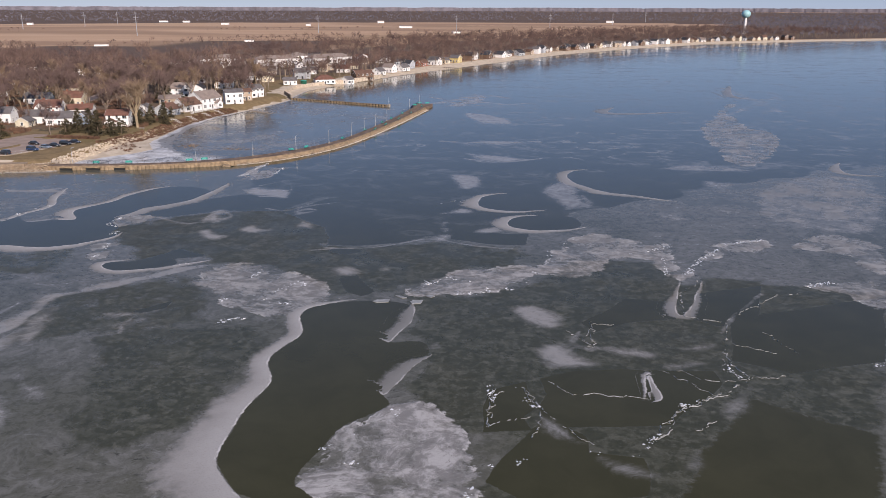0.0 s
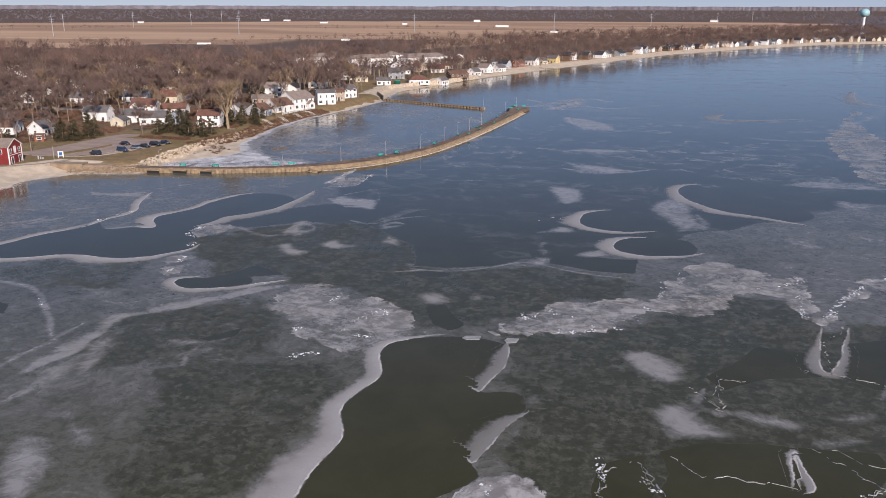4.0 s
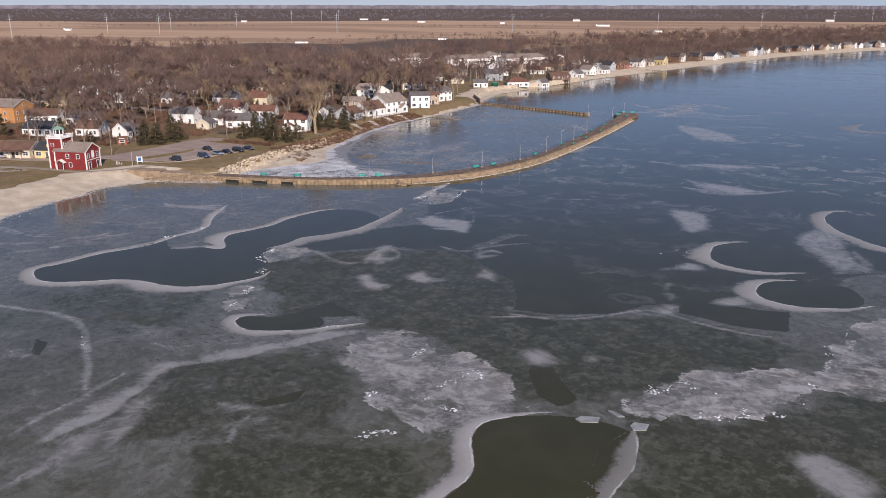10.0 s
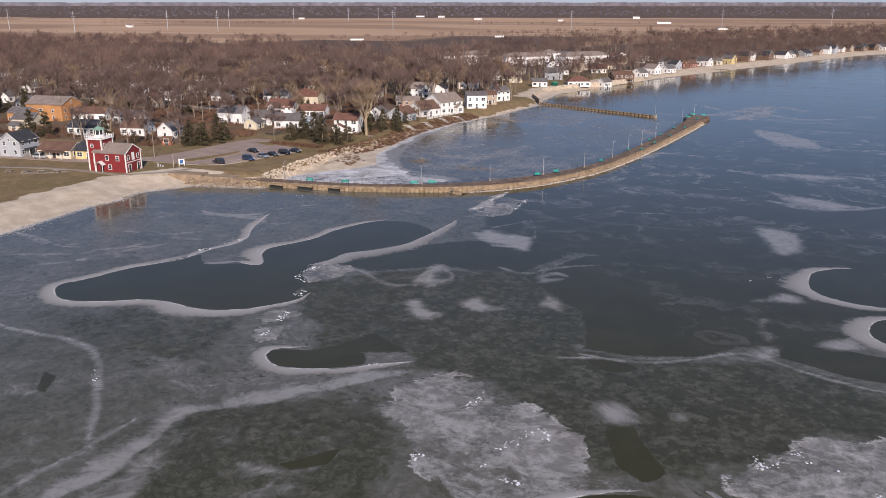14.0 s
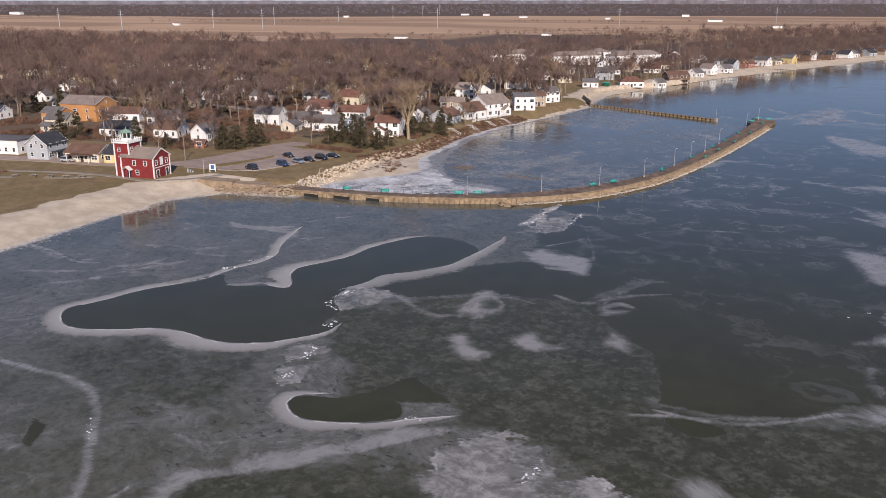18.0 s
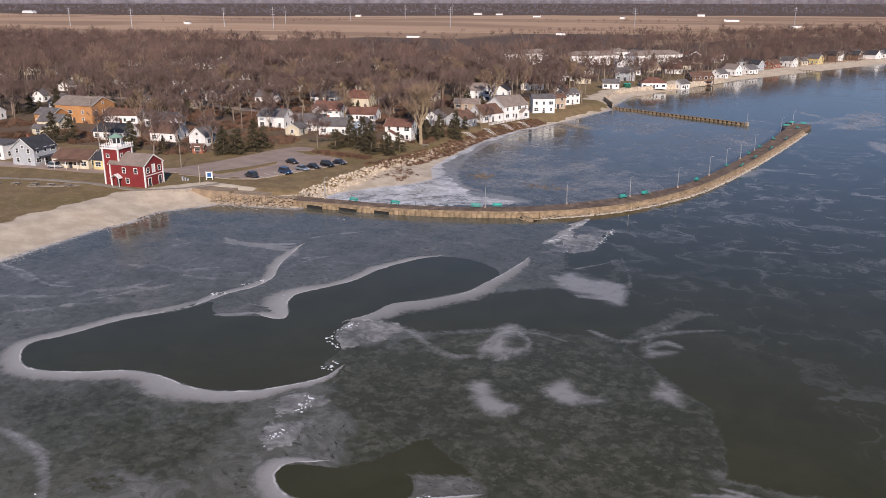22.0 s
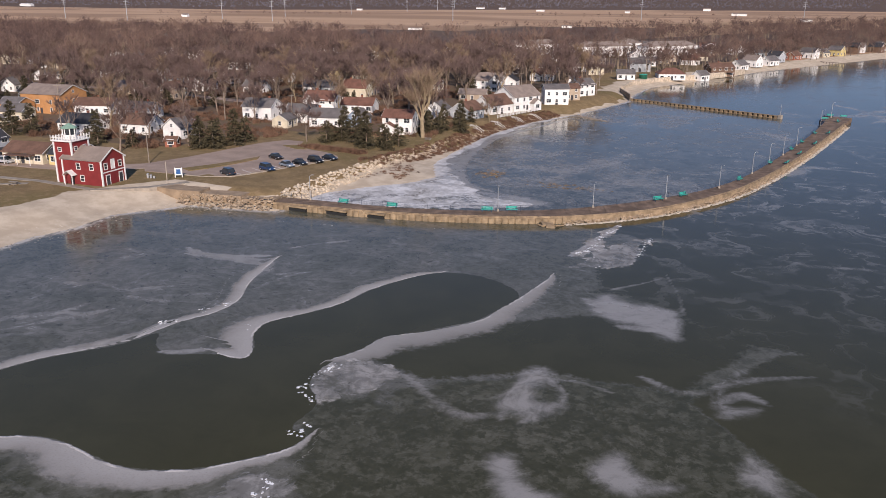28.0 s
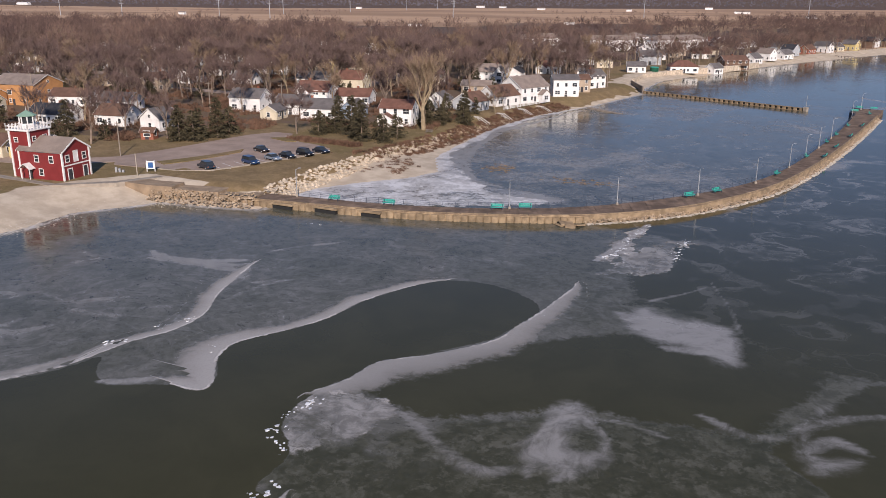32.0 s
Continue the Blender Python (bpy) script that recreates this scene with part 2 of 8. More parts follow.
PLATES.append(([(9.7, 71.7), (15.0, 75.2), (16.3, 66.4), (14.8, 64.3), (16.2, 60.9), (9.5, 59.5)], 0.9, 0.4))
PLATES.append(([(16.8, 76.5), (22.5, 79.5), (29.8, 80.7), (43.3, 81.9), (43.8, 78.0), (40.9, 72.1), (36.4, 67.7), (34.4, 64.6), (18.3, 61.3), (16.6, 66.9), (17.9, 71.3)], 0.9, 0.4))
PLATES.append(([(24.7, 99.5), (34.0, 113.0), (42.9, 111.9), (41.3, 103.3), (33.2, 100.6), (26.9, 95.8)], 0.9, 0.5))
PLATES.append(([(47.5, 117.5), (61.6, 123.9), (55.5, 103.1), (47.8, 100.6), (44.1, 103.9)], 0.85, 0.5))
PLATES.append(([(-42.4, 189.2), (-15.8, 207.1), (-1.3, 183.9), (-8.0, 176.0), (-8.1, 162.0), (-9.2, 151.5), (-14.6, 145.2), (-24.5, 141.8), (-30.9, 142.1), (-35.5, 156.7), (-50.7, 171.1)], 0.9, 3))
PLATES.append(([(-6.6, 168.5), (5.3, 167.5), (1.7, 158.0), (10.0, 156.4), (15.4, 157.5), (14.5, 147.2), (5.6, 146.7), (-3.2, 150.5), (-4.3, 158.1)], 0.85, 1))
PLATES.append(([(-22.8, 118.3), (-20.2, 121.8), (-14.5, 111.9), (-16.6, 108.4), (-19.8, 111.1)], 0.8, 0.6))
PLATES.append(([(-40.6, 174.3), (-18.1, 194.8), (-18.6, 149.0), (-23.2, 146.7), (-28.0, 154.2), (-37.2, 158.1)], 0.8, 4))
PLATES.append(([(-68.9, 127.0), (-64.1, 135.7), (-57.8, 132.7), (-54.9, 130.5), (-72.2, 121.7)], 0.7, 2))
PLATES.append(([(-102.5, 103.5), (-98.5, 103.0), (-95.2, 98.3), (-97.6, 98.9)], 0.7, 0.4))
PLATES.append(([(-56.5, 96.1), (-52.7, 100.2), (-50.6, 102.2), (-50.8, 98.4), (-54.4, 95.3)], 0.8, 0.4))
PLATES.append(([(-94.5, 110.1), (-90.8, 113.2), (-87.0, 113.9), (-88.3, 109.3)], 0.5, 0.6))
PLATES.append(([(-100.2, 165.5), (-59.8, 199.3), (-44.0, 190.8), (-50.9, 171.8), (-67.5, 170.2), (-78.8, 161.6)], 0.75, 4))
PLATES.append(([(50.8, 104.4), (83.5, 120.0), (71.1, 88.6), (54.9, 82.3), (47.5, 86.0)], 0.85, 0.6))
PLATES.append(([(36.9, 57.8), (47.2, 74.3), (52.8, 69.9), (61.6, 64.7), (54.9, 47.8), (30.9, 45.2)], 0.8, 3))
PLATES.append(([(17.5, 64.3), (23.2, 60.4), (22.9, 56.2), (29.8, 55.6), (29.3, 47.1), (16.0, 43.5), (10.7, 48.5)], 0.85, 0.5))
PATCHES = []  # snow-dusted sheets: outline, strength
PATCHES.append(([(-52.0, 113.2), (-52.2, 122.0), (-48.0, 124.7), (-40.0, 124.9), (-37.5, 120.1), (-34.3, 121.8), (-29.5, 117.7), (-25.8, 115.4), (-23.6, 109.6), (-20.0, 105.9), (-24.2, 101.5), (-24.9, 97.4), (-29.9, 96.7), (-33.6, 97.6), (-40.8, 101.1), (-44.4, 105.5), (-47.6, 110.6)], 0.62))
PATCHES.append(([(-9.6, 109.1), (-6.2, 119.0), (-0.4, 124.8), (6.8, 129.6), (15.4, 131.4), (16.4, 126.7), (13.4, 117.2), (6.6, 113.6), (0.8, 111.8)], 0.72))
PATCHES.append(([(16.4, 127.4), (19.9, 141.1), (26.3, 154.2), (32.8, 159.9), (39.4, 154.9), (40.9, 149.2), (48.2, 152.7), (48.5, 145.2), (44.8, 139.1), (37.4, 139.3), (32.0, 140.0), (32.4, 133.3), (27.7, 126.0), (21.4, 123.2)], 0.7))
PATCHES.append(([(40.7, 140.0), (48.2, 143.3), (45.8, 136.0), (45.6, 126.7), (47.7, 127.7), (52.4, 140.7), (61.1, 155.4), (72.1, 159.6), (69.1, 149.5), (59.9, 145.8), (52.7, 137.5), (47.4, 126.5), (43.5, 126.3)], 0.7))
PATCHES.append(([(-11.9, 44.8), (-10.4, 52.2), (-9.1, 58.7), (-3.4, 64.9), (0.2, 67.0), (4.6, 62.9), (6.9, 58.6), (9.8, 53.1), (10.4, 42.9), (1.8, 37.9), (-7.9, 42.5)], 0.85))
PATCHES.append(([(69.9, 124.0), (79.5, 128.6), (87.0, 128.8), (79.8, 110.5), (77.1, 116.1), (76.8, 120.8)], 0.6))
PATCHES.append(([(75.2, 151.6), (82.6, 163.1), (92.7, 165.8), (97.0, 154.1), (88.5, 132.6), (87.1, 140.1), (84.8, 150.4)], 0.55))
PATCHES.append(([(-91.9, 162.5), (-88.0, 164.8), (-85.0, 164.3), (-82.5, 161.1), (-83.2, 157.3), (-85.3, 153.3), (-87.9, 151.9), (-91.6, 155.8), (-91.7, 159.5)], 0.55))
PATCHES.append(([(-78.0, 208.3), (-77.6, 212.5), (-76.0, 218.7), (-73.1, 228.4), (-69.5, 234.9), (-68.8, 228.9), (-68.6, 219.5), (-71.2, 213.0), (-75.5, 210.8)], 0.55))
PATCHES.append(([(-79.2, 217.0), (-79.1, 223.6), (-78.4, 231.0), (-77.1, 240.4), (-76.4, 238.3), (-76.9, 228.9), (-77.1, 221.3), (-78.1, 217.0)], 0.75))
PATCHES.append(([(93.8, 351.1), (107.2, 386.0), (119.8, 402.8), (112.0, 347.1), (125.6, 342.3), (109.5, 287.4), (91.2, 252.0), (86.5, 260.1), (87.7, 288.3), (89.6, 320.1)], 0.6))
PATCHES.append(([(97.7, 358.6), (108.4, 380.6), (141.4, 480.6), (140.5, 489.1), (109.0, 394.3)], 0.5))
PATCHES.append(([(-30.9, 415.5), (-17.6, 491.9), (-12.8, 467.1), (-18.1, 426.1)], 0.5))
PATCHES.append(([(-84.5, 130.9), (-85.6, 134.9), (-81.3, 139.6), (-78.9, 136.8), (-79.9, 131.8)], 0.5))
PATCHES.append(([(-78.5, 122.6), (-81.9, 129.0), (-82.9, 137.2), (-80.4, 135.3), (-78.0, 126.6)], 0.5))
PATCHES.append(([(-146, 224), (-146, 236), (-140, 247), (-133, 255), (-130, 263), (-125, 259), (-130, 246), (-133, 236), (-137, 226)], 0.95))
DRIFTS = []  # milky blown snow: outline, strength
DRIFTS.append(([(-70.2, 197.2), (-68.6, 202.5), (-64.9, 198.9), (-61.4, 198.6), (-57.5, 198.7), (-55.5, 195.9), (-53.9, 188.3), (-55.7, 186.6), (-59.3, 190.4), (-62.9, 189.4), (-66.3, 190.3)], 0.62))
DRIFTS.append(([(-70.2, 161.3), (-68.7, 164.8), (-69.5, 170.3), (-67.5, 172.7), (-63.7, 171.4), (-67.7, 169.8), (-67.5, 166.5), (-64.6, 163.7), (-62.2, 164.9), (-61.7, 162.2), (-63.6, 159.1), (-64.9, 158.7), (-66.7, 159.6), (-68.6, 159.1)], 0.55))
DRIFTS.append(([(-48.3, 174.8), (-47.1, 180.7), (-43.7, 185.2), (-46.3, 180.5), (-47.5, 175.8), (-46.6, 172.5), (-44.8, 173.6), (-42.6, 174.0), (-43.9, 170.9), (-46.4, 169.3), (-47.5, 170.5)], 0.55))
DRIFTS.append(([(-65.6, 150.2), (-63.3, 153.1), (-60.9, 149.2), (-59.1, 147.7), (-56.7, 148.1), (-57.4, 144.4), (-60.4, 142.9), (-63.3, 144.8)], 0.62))
DRIFTS.append(([(-56.9, 152.6), (-54.8, 157.4), (-53.0, 156.6), (-50.6, 153.6), (-46.4, 155.0), (-49.1, 150.8), (-53.1, 150.0)], 0.62))
DRIFTS.append(([(-43.7, 161.4), (-42.3, 163.3), (-39.9, 159.9), (-38.3, 156.0), (-40.0, 155.1), (-42.9, 157.6)], 0.55))
DRIFTS.append(([(-26.2, 124.7), (-24.6, 126.3), (-21.3, 125.8), (-20.2, 122.2), (-22.4, 120.1), (-24.6, 121.4)], 0.55))
DRIFTS.append(([(-16.5, 126.9), (-15.0, 127.1), (-13.6, 124.9), (-15.4, 124.5)], 0.45))
DRIFTS.append(([(-11.0, 227.7), (-5.8, 228.0), (0.6, 224.0), (0.1, 211.2), (-3.8, 202.8), (-7.6, 210.5)], 0.5))
DRIFTS.append(([(-9.1, 151.0), (-3.3, 155.4), (-2.8, 152.4), (-5.6, 148.2)], 0.5))
DRIFTS.append(([(-7.5, 166.7), (-4.6, 166.3), (-6.3, 161.4), (-3.5, 159.8), (-5.1, 155.2), (-7.5, 158.9)], 0.4))
DRIFTS.append(([(-9.5, 269.3), (1.8, 266.1), (13.1, 261.2), (7.3, 249.2), (-2.4, 253.4)], 0.4))
DRIFTS.append(([(-61.6, 94.0), (-59.5, 95.6), (-55.8, 95.0), (-51.1, 97.6), (-54.0, 94.6), (-57.4, 92.7)], 0.5))
DRIFTS.append(([(-73.4, 100.0), (-69.3, 98.4), (-65.3, 93.9), (-66.4, 94.2), (-70.5, 97.1)], 0.4))
DRIFTS.append(([(-102.3, 99.4), (-100.0, 101.3), (-95.9, 98.0), (-98.2, 96.7)], 0.4))
DRIFTS.append(([(12.5, 106.5), (17.1, 107.0), (21.4, 102.5), (20.3, 96.9), (16.9, 96.2), (13.9, 99.9)], 0.55))
DRIFTS.append(([(16.4, 89.3), (22.5, 91.4), (22.8, 84.4), (27.8, 82.1), (19.6, 79.2), (17.8, 82.5)], 0.55))
DRIFTS.append(([(24.0, 89.9), (30.9, 89.5), (37.5, 88.2), (34.8, 85.2), (28.3, 86.4)], 0.42))
DRIFTS.append(([(39.4, 90.4), (46.1, 93.5), (46.2, 90.9), (40.6, 88.9)], 0.4))
DRIFTS.append(([(35.0, 82.4), (39.8, 84.9), (43.9, 84.2), (37.7, 81.7)], 0.45))
DRIFTS.append(([(-26.5, 125.0), (-20.3, 125.0), (-19.9, 120.8), (-24.2, 120.2)], 0.5))
DRIFTS.append(([(-1.9, 84.6), (-1.1, 87.5), (1.3, 88.6), (0.5, 85.1)], 0.5))
DRIFTS.append(([(16.1, 64.6), (19.0, 64.2), (20.7, 61.8), (16.4, 60.9)], 0.4))
DRIFTS.append(([(41.9, 71.1), (48.9, 80.4), (45.6, 69.4), (41.9, 66.4)], 0.4))
DRIFTS.append(([(-63.4, 60.4), (-61.1, 63.9), (-54.1, 57.9), (-51.6, 49.5), (-53.4, 48.0)], 0.5))
DRIFTS.append(([(-62.4, 70.3), (-57.1, 68.0), (-49.0, 59.0), (-50.5, 57.3), (-57.4, 64.7)], 0.35))
DRIFTS.append(([(-12.3, 231.8), (-1.0, 221.4), (-0.9, 206.2), (-7.9, 212.1)], 0.45))
DRIFTS.append(([(17.2, 206.5), (25.8, 227.1), (31.0, 206.0), (30.2, 184.2), (25.3, 183.2), (21.6, 197.4)], 0.4))
DRIFTS.append(([(-10.1, 174.6), (-2.9, 181.8), (1.0, 177.0), (-6.5, 174.3)], 0.5))
DRIFTS.append(([(0.3, 157.6), (6.5, 162.7), (9.8, 158.2), (3.0, 155.5)], 0.5))
DRIFTS.append(([(-9.1, 150.3), (-3.3, 154.6), (-3.3, 148.9), (-6.9, 147.3)], 0.5))
DRIFTS.append(([(-8.1, 270.2), (4.2, 264.9), (14.9, 258.7), (2.8, 252.0)], 0.5))
DRIFTS.append(([(-15.4, 294.8), (0.7, 301.0), (18.2, 299.3), (1.2, 290.4)], 0.45))
DRIFTS.append(([(54.3, 244.2), (72.0, 257.0), (97.5, 246.4), (77.7, 243.9)], 0.4))
DRIFTS.append(([(69.0, 229.9), (75.2, 225.9), (80.1, 221.2), (69.7, 214.8)], 0.4))
DRIFTS.append(([(44.5, 184.4), (54.9, 182.8), (59.5, 177.2), (53.0, 172.4)], 0.35))
DRIFTS.append(([(81.6, 212.4), (105.1, 241.2), (130.9, 239.7), (101.0, 164.2), (86.7, 167.8), (74.3, 177.5)], 0.33))
DRIFTS.append(([(15.9, 65.7), (19.3, 63.7), (23.1, 58.3), (20.3, 58.6), (17.4, 61.2)], 0.5))
DRIFTS.append(([(22.9, 55.5), (26.9, 54.7), (30.3, 52.5), (30.4, 50.7), (25.9, 50.8)], 0.4))
DRIFTS.append(([(33.5, 53.5), (37.9, 59.2), (36.2, 53.8)], 0.35))
STROKES = []  # soft wisps: line, half width, strength
STROKES.append(([(-53.4, 122.5), (-59.0, 117.1), (-65.0, 111.5), (-70.4, 105.8), (-74.6, 100.4), (-73.5, 92.8), (-73.7, 85.6), (-74.0, 79.2)], 2.4, 0.62))
STROKES.append(([(-72.7, 100.3), (-71.1, 93.0), (-68.8, 85.7), (-66.3, 80.4)], 2.0, 0.42))
STROKES.append(([(-123.8, 114.6), (-114.6, 113.4), (-106.7, 114.0), (-100.3, 112.4), (-92.0, 105.7), (-86.3, 98.3), (-80.5, 92.2)], 0.9, 0.5))
STROKES.append(([(-80.1, 77.9), (-80.3, 84.2), (-79.5, 89.5), (-79.3, 95.1), (-78.8, 98.7)], 0.5, 0.5))
STROKES.append(([(-82.4, 108.5), (-78.9, 107.9), (-76.2, 109.6)], 0.8, 0.4))
STROKES.append(([(-53.4, 85.9), (-55.1, 89.4), (-54.7, 93.4)], 0.5, 0.4))
STROKES.append(([(-31.3, 140.2), (-24.1, 140.1), (-16.1, 143.4), (-10.7, 149.6), (-6.5, 150.1), (1.7, 145.1), (11.5, 144.4)], 0.7, 0.5))
STROKES.append(([(-140.3, 188.8), (-129.9, 187.9), (-123.3, 188.2)], 0.9, 0.6))
STROKES.append(([(-120.7, 179.8), (-123.9, 190.4)], 1.0, 0.5))
STROKES.append(([(-146.1, 136.0), (-140.0, 144.8), (-132.6, 150.0)], 1.4, 0.4))
STROKES.append(([(-170.3, 156.7), (-157.3, 151.6), (-147.9, 154.0)], 0.8, 0.35))
STROKES.append(([(-142.3, 165.5), (-124.4, 167.6), (-117.4, 173.1)], 0.8, 0.3))
STROKES.append(([(-69.5, 163.4), (-66.9, 171.7), (-62.2, 166.4), (-64.9, 158.6)], 1.2, 0.5))
STROKES.append(([(-47.5, 172.4), (-46.2, 176.1), (-42.5, 175.3)], 1.0, 0.5))
STROKES.append(([(-70.5, 197.6), (-60.7, 193.7), (-55.7, 190.8), (-63.0, 188.8)], 1.2, 0.6))
STROKES.append(([(-68.1, 158.3), (-67.9, 168.1), (-63.8, 171.4), (-58.8, 169.4)], 0.9, 0.45))
STROKES.append(([(-56.3, 175.2), (-50.5, 172.5), (-47.1, 178.8), (-38.3, 184.9)], 0.8, 0.4))
STROKES.append(([(-68.6, 202.5), (-65.3, 207.7), (-62.5, 212.2)], 0.7, 0.4))
STROKES.append(([(-62.1, 214.5), (-58.6, 206.5), (-55.9, 197.6)], 0.7, 0.4))
STROKES.append(([(-83.1, 163.3), (-77.7, 160.1), (-72.0, 156.4), (-68.6, 159.1)], 0.8, 0.35))
STROKES.append(([(-139.6, 187.0), (-134.8, 187.9), (-128.5, 188.2), (-124.6, 191.2)], 0.8, 0.5))
STROKES.append(([(-113.0, 154.3), (-110.1, 155.4), (-107.5, 157.5)], 0.6, 0.55))
STROKES.append(([(-119.2, 184.7), (-115.5, 187.5)], 0.6, 0.4))
STROKES.append(([(-128.1, 169.2), (-122.5, 173.3)], 0.8, 0.3))
STROKES.append(([(-34.1, 137.5), (-23.8, 141.3), (-12.4, 147.0), (-7.9, 150.5)], 0.7, 0.4))
STROKES.append(([(-71.4, 70.3), (-71.4, 80.1), (-70.9, 89.3), (-70.7, 97.1)], 2.2, 0.4))
STROKES.append(([(-81.3, 82.5), (-79.1, 87.6), (-80.2, 96.5)], 0.7, 0.4))
STROKES.append(([(-93.8, 107.1), (-86.8, 99.3), (-80.7, 92.3)], 0.8, 0.5))
STROKES.append(([(-59.2, 87.0), (-53.8, 91.6), (-49.1, 96.3)], 1.4, 0.3))
STROKES.append(([(25.3, 183.2), (30.4, 187.1), (30.8, 202.6)], 1.4, 0.4))
STROKES.append(([(23.6, 95.6), (22.4, 89.6), (28.6, 89.0)], 1.0, 0.4))
STROKES.append(([(47.2, 94.7), (50.6, 105.3), (60.1, 118.9)], 0.6, 0.35))
STROKES.append(([(-50.8, 320.6), (-35.5, 325.6)], 1.0, 0.45))
STROKES.append(([(-57.4, 309.1), (-45.7, 322.6), (-32.4, 319.3)], 1.2, 0.5))
SLUSH = []  # mottled olive ice: outline, strength
SLUSH.append(([(-84.8, 149.7), (-80.0, 159.1), (-68.9, 167.6), (-61.1, 166.8), (-50.1, 169.4), (-37.9, 162.1), (-32.6, 149.2), (-31.4, 140.6), (-22.7, 141.8), (-14.4, 144.1), (-7.3, 149.3), (1.7, 145.1), (12.2, 144.7), (14.1, 143.1), (12.8, 128.9), (1.7, 127.5), (-7.8, 116.1), (-16.7, 109.0), (-24.6, 113.6), (-34.6, 121.3), (-40.0, 124.9), (-53.1, 123.7), (-57.6, 131.1), (-69.7, 128.7), (-82.0, 137.6)], 1))
SLUSH.append(([(-9.9, 109.6), (16.3, 117.8), (25.4, 138.6), (43.1, 135.5), (46.0, 123.9), (62.6, 127.4), (44.9, 66.7), (3.3, 58.2), (1.1, 65.2), (-2.9, 72.8), (-0.5, 83.0), (-4.8, 89.7), (-4.9, 102.9)], 1))
SLUSH.append(([(-57.7, 83.0), (-45.2, 92.3), (-31.8, 92.7), (-25.8, 83.4), (-26.0, 68.0), (-27.9, 56.8), (-32.0, 51.0), (-41.3, 49.1)], 0.75))
SLUSH.append(([(-76.2, 90.9), (-75.9, 104.3), (-57.5, 117.7), (-48.3, 110.3), (-42.0, 100.6), (-38.5, 91.8), (-71.9, 78.1)], 0.7))
SLUSH.append(([(-119.3, 122.7), (-109.0, 129.8), (-97.8, 130.3), (-88.1, 133.7), (-83.2, 126.0), (-81.9, 116.7), (-98.8, 108.1)], 0.6))
SLUSH.append(([(-87.1, 150.6), (-83.6, 158.5), (-75.0, 156.4), (-68.6, 157.6), (-67.6, 167.1), (-56.2, 174.8), (-47.2, 179.4), (-39.3, 171.0), (-29.3, 154.9), (-23.2, 146.7), (-68.1, 123.8), (-70.8, 132.3), (-78.0, 137.2)], 1))
PATCHES.append(([(-139.3, 230), (-135.2, 237.8), (-132.6, 247.8), (-131.6, 257.6), (-132.3, 270.4), (-140.3, 286.4), (-132.2, 275.2), (-121.1, 259.1), (-113.7, 251.6), (-105.9, 248.8), (-96.2, 248), (-102.8, 241.3), (-114.4, 235.2), (-129.2, 230.5)], 0.95))
DRIFTS.append(([(-117.7, 254.4), (-111.1, 254.8), (-100.5, 254.5), (-92.5, 249.4), (-98.2, 245.3), (-107.6, 246.8)], 0.55))
DRIFTS.append(([(-106.4, 270.4), (-105.9, 289.4), (-100.5, 311.8), (-93.5, 321.5), (-91.6, 301.4), (-98.7, 285.4), (-101.5, 268.3)], 0.35))
DRIFTS.append(([(-92.4, 264.8), (-89.7, 282.9), (-81.5, 294.8), (-80, 281.2), (-86.2, 265.1)], 0.35))
DRIFTS.append(([(-121.9, 272.9), (-125.6, 296.2), (-120, 307), (-116, 288.1), (-115.7, 268.9)], 0.3))
DRIFTS.append(([(-60.3, 318.7), (-49.4, 320.5), (-45.2, 314.8), (-49.9, 304.7), (-57.5, 304.2)], 0.45))
DRIFTS.append(([(-72.9, 390.6), (-57.2, 372.4), (-51.7, 363.5), (-59.4, 359)], 0.4))
DRIFTS.append(([(-24.2, 398.3), (-3.5, 386.4), (10.7, 349.9), (-9.2, 350.4)], 0.5))
STROKES.append(([(-79.2, 216), (-78.8, 227.8), (-76.9, 240.6)], 0.7, 0.9))
STROKES.append(([(146, 402.4), (145.1, 467.9), (147.4, 536.9)], 3.0, 0.5))
STROKES.append(([(-26.4, 465.4), (-4.2, 429.2), (21.3, 447.3)], 2.4, 0.5))
STROKES.append(([(56.5, 347), (75.5, 337.3), (105.3, 348.9)], 2.0, 0.4))
STROKES.append(([(-50.5, 474.8), (-34.4, 452.7), (-23.2, 420.1), (-4.9, 438.4)], 2.4, 0.5))
STROKES.append(([(-8.2, 258.1), (5.1, 251.9), (21.4, 264)], 1.6, 0.5))
STROKES.append(([(-64.7, 433.1), (-46.4, 422.4), (-30, 462.6), (-10.3, 441.7)], 2.0, 0.5))
STROKES.append(([(-54.5, 234.5), (-42.7, 229.7), (-29.8, 233.1)], 0.8, 0.3))
STROKES.append(([(-144.2, 232.2), (-140.8, 239.1), (-136.5, 245.5), (-131.3, 250.7), (-124.9, 254.1), (-122.7, 257.1), (-127.2, 262.7), (-133, 271.2), (-139.9, 283.9), (-143.5, 296.8), (-143.6, 312.5), (-138.9, 338.1), (-133.8, 378)], 0.9, 1.0))
STROKES.append(([(-139.7, 229.7), (-127.2, 238.9), (-118.8, 247.2), (-114, 253.2), (-104.3, 251), (-96.7, 246.2)], 1.0, 0.6))
STROKES.append(([(-135.1, 286.4), (-122.3, 262.6), (-112.3, 255.2), (-101.4, 252.5), (-93.4, 246.4)], 0.9, 0.55))
STROKES.append(([(-154.5, 142.5), (-145.1, 147), (-138, 156.5), (-131.7, 159.5)], 1.4, 0.4))
STROKES.append(([(-168, 156), (-148.7, 151.5), (-144.4, 153.5)], 0.8, 0.5))
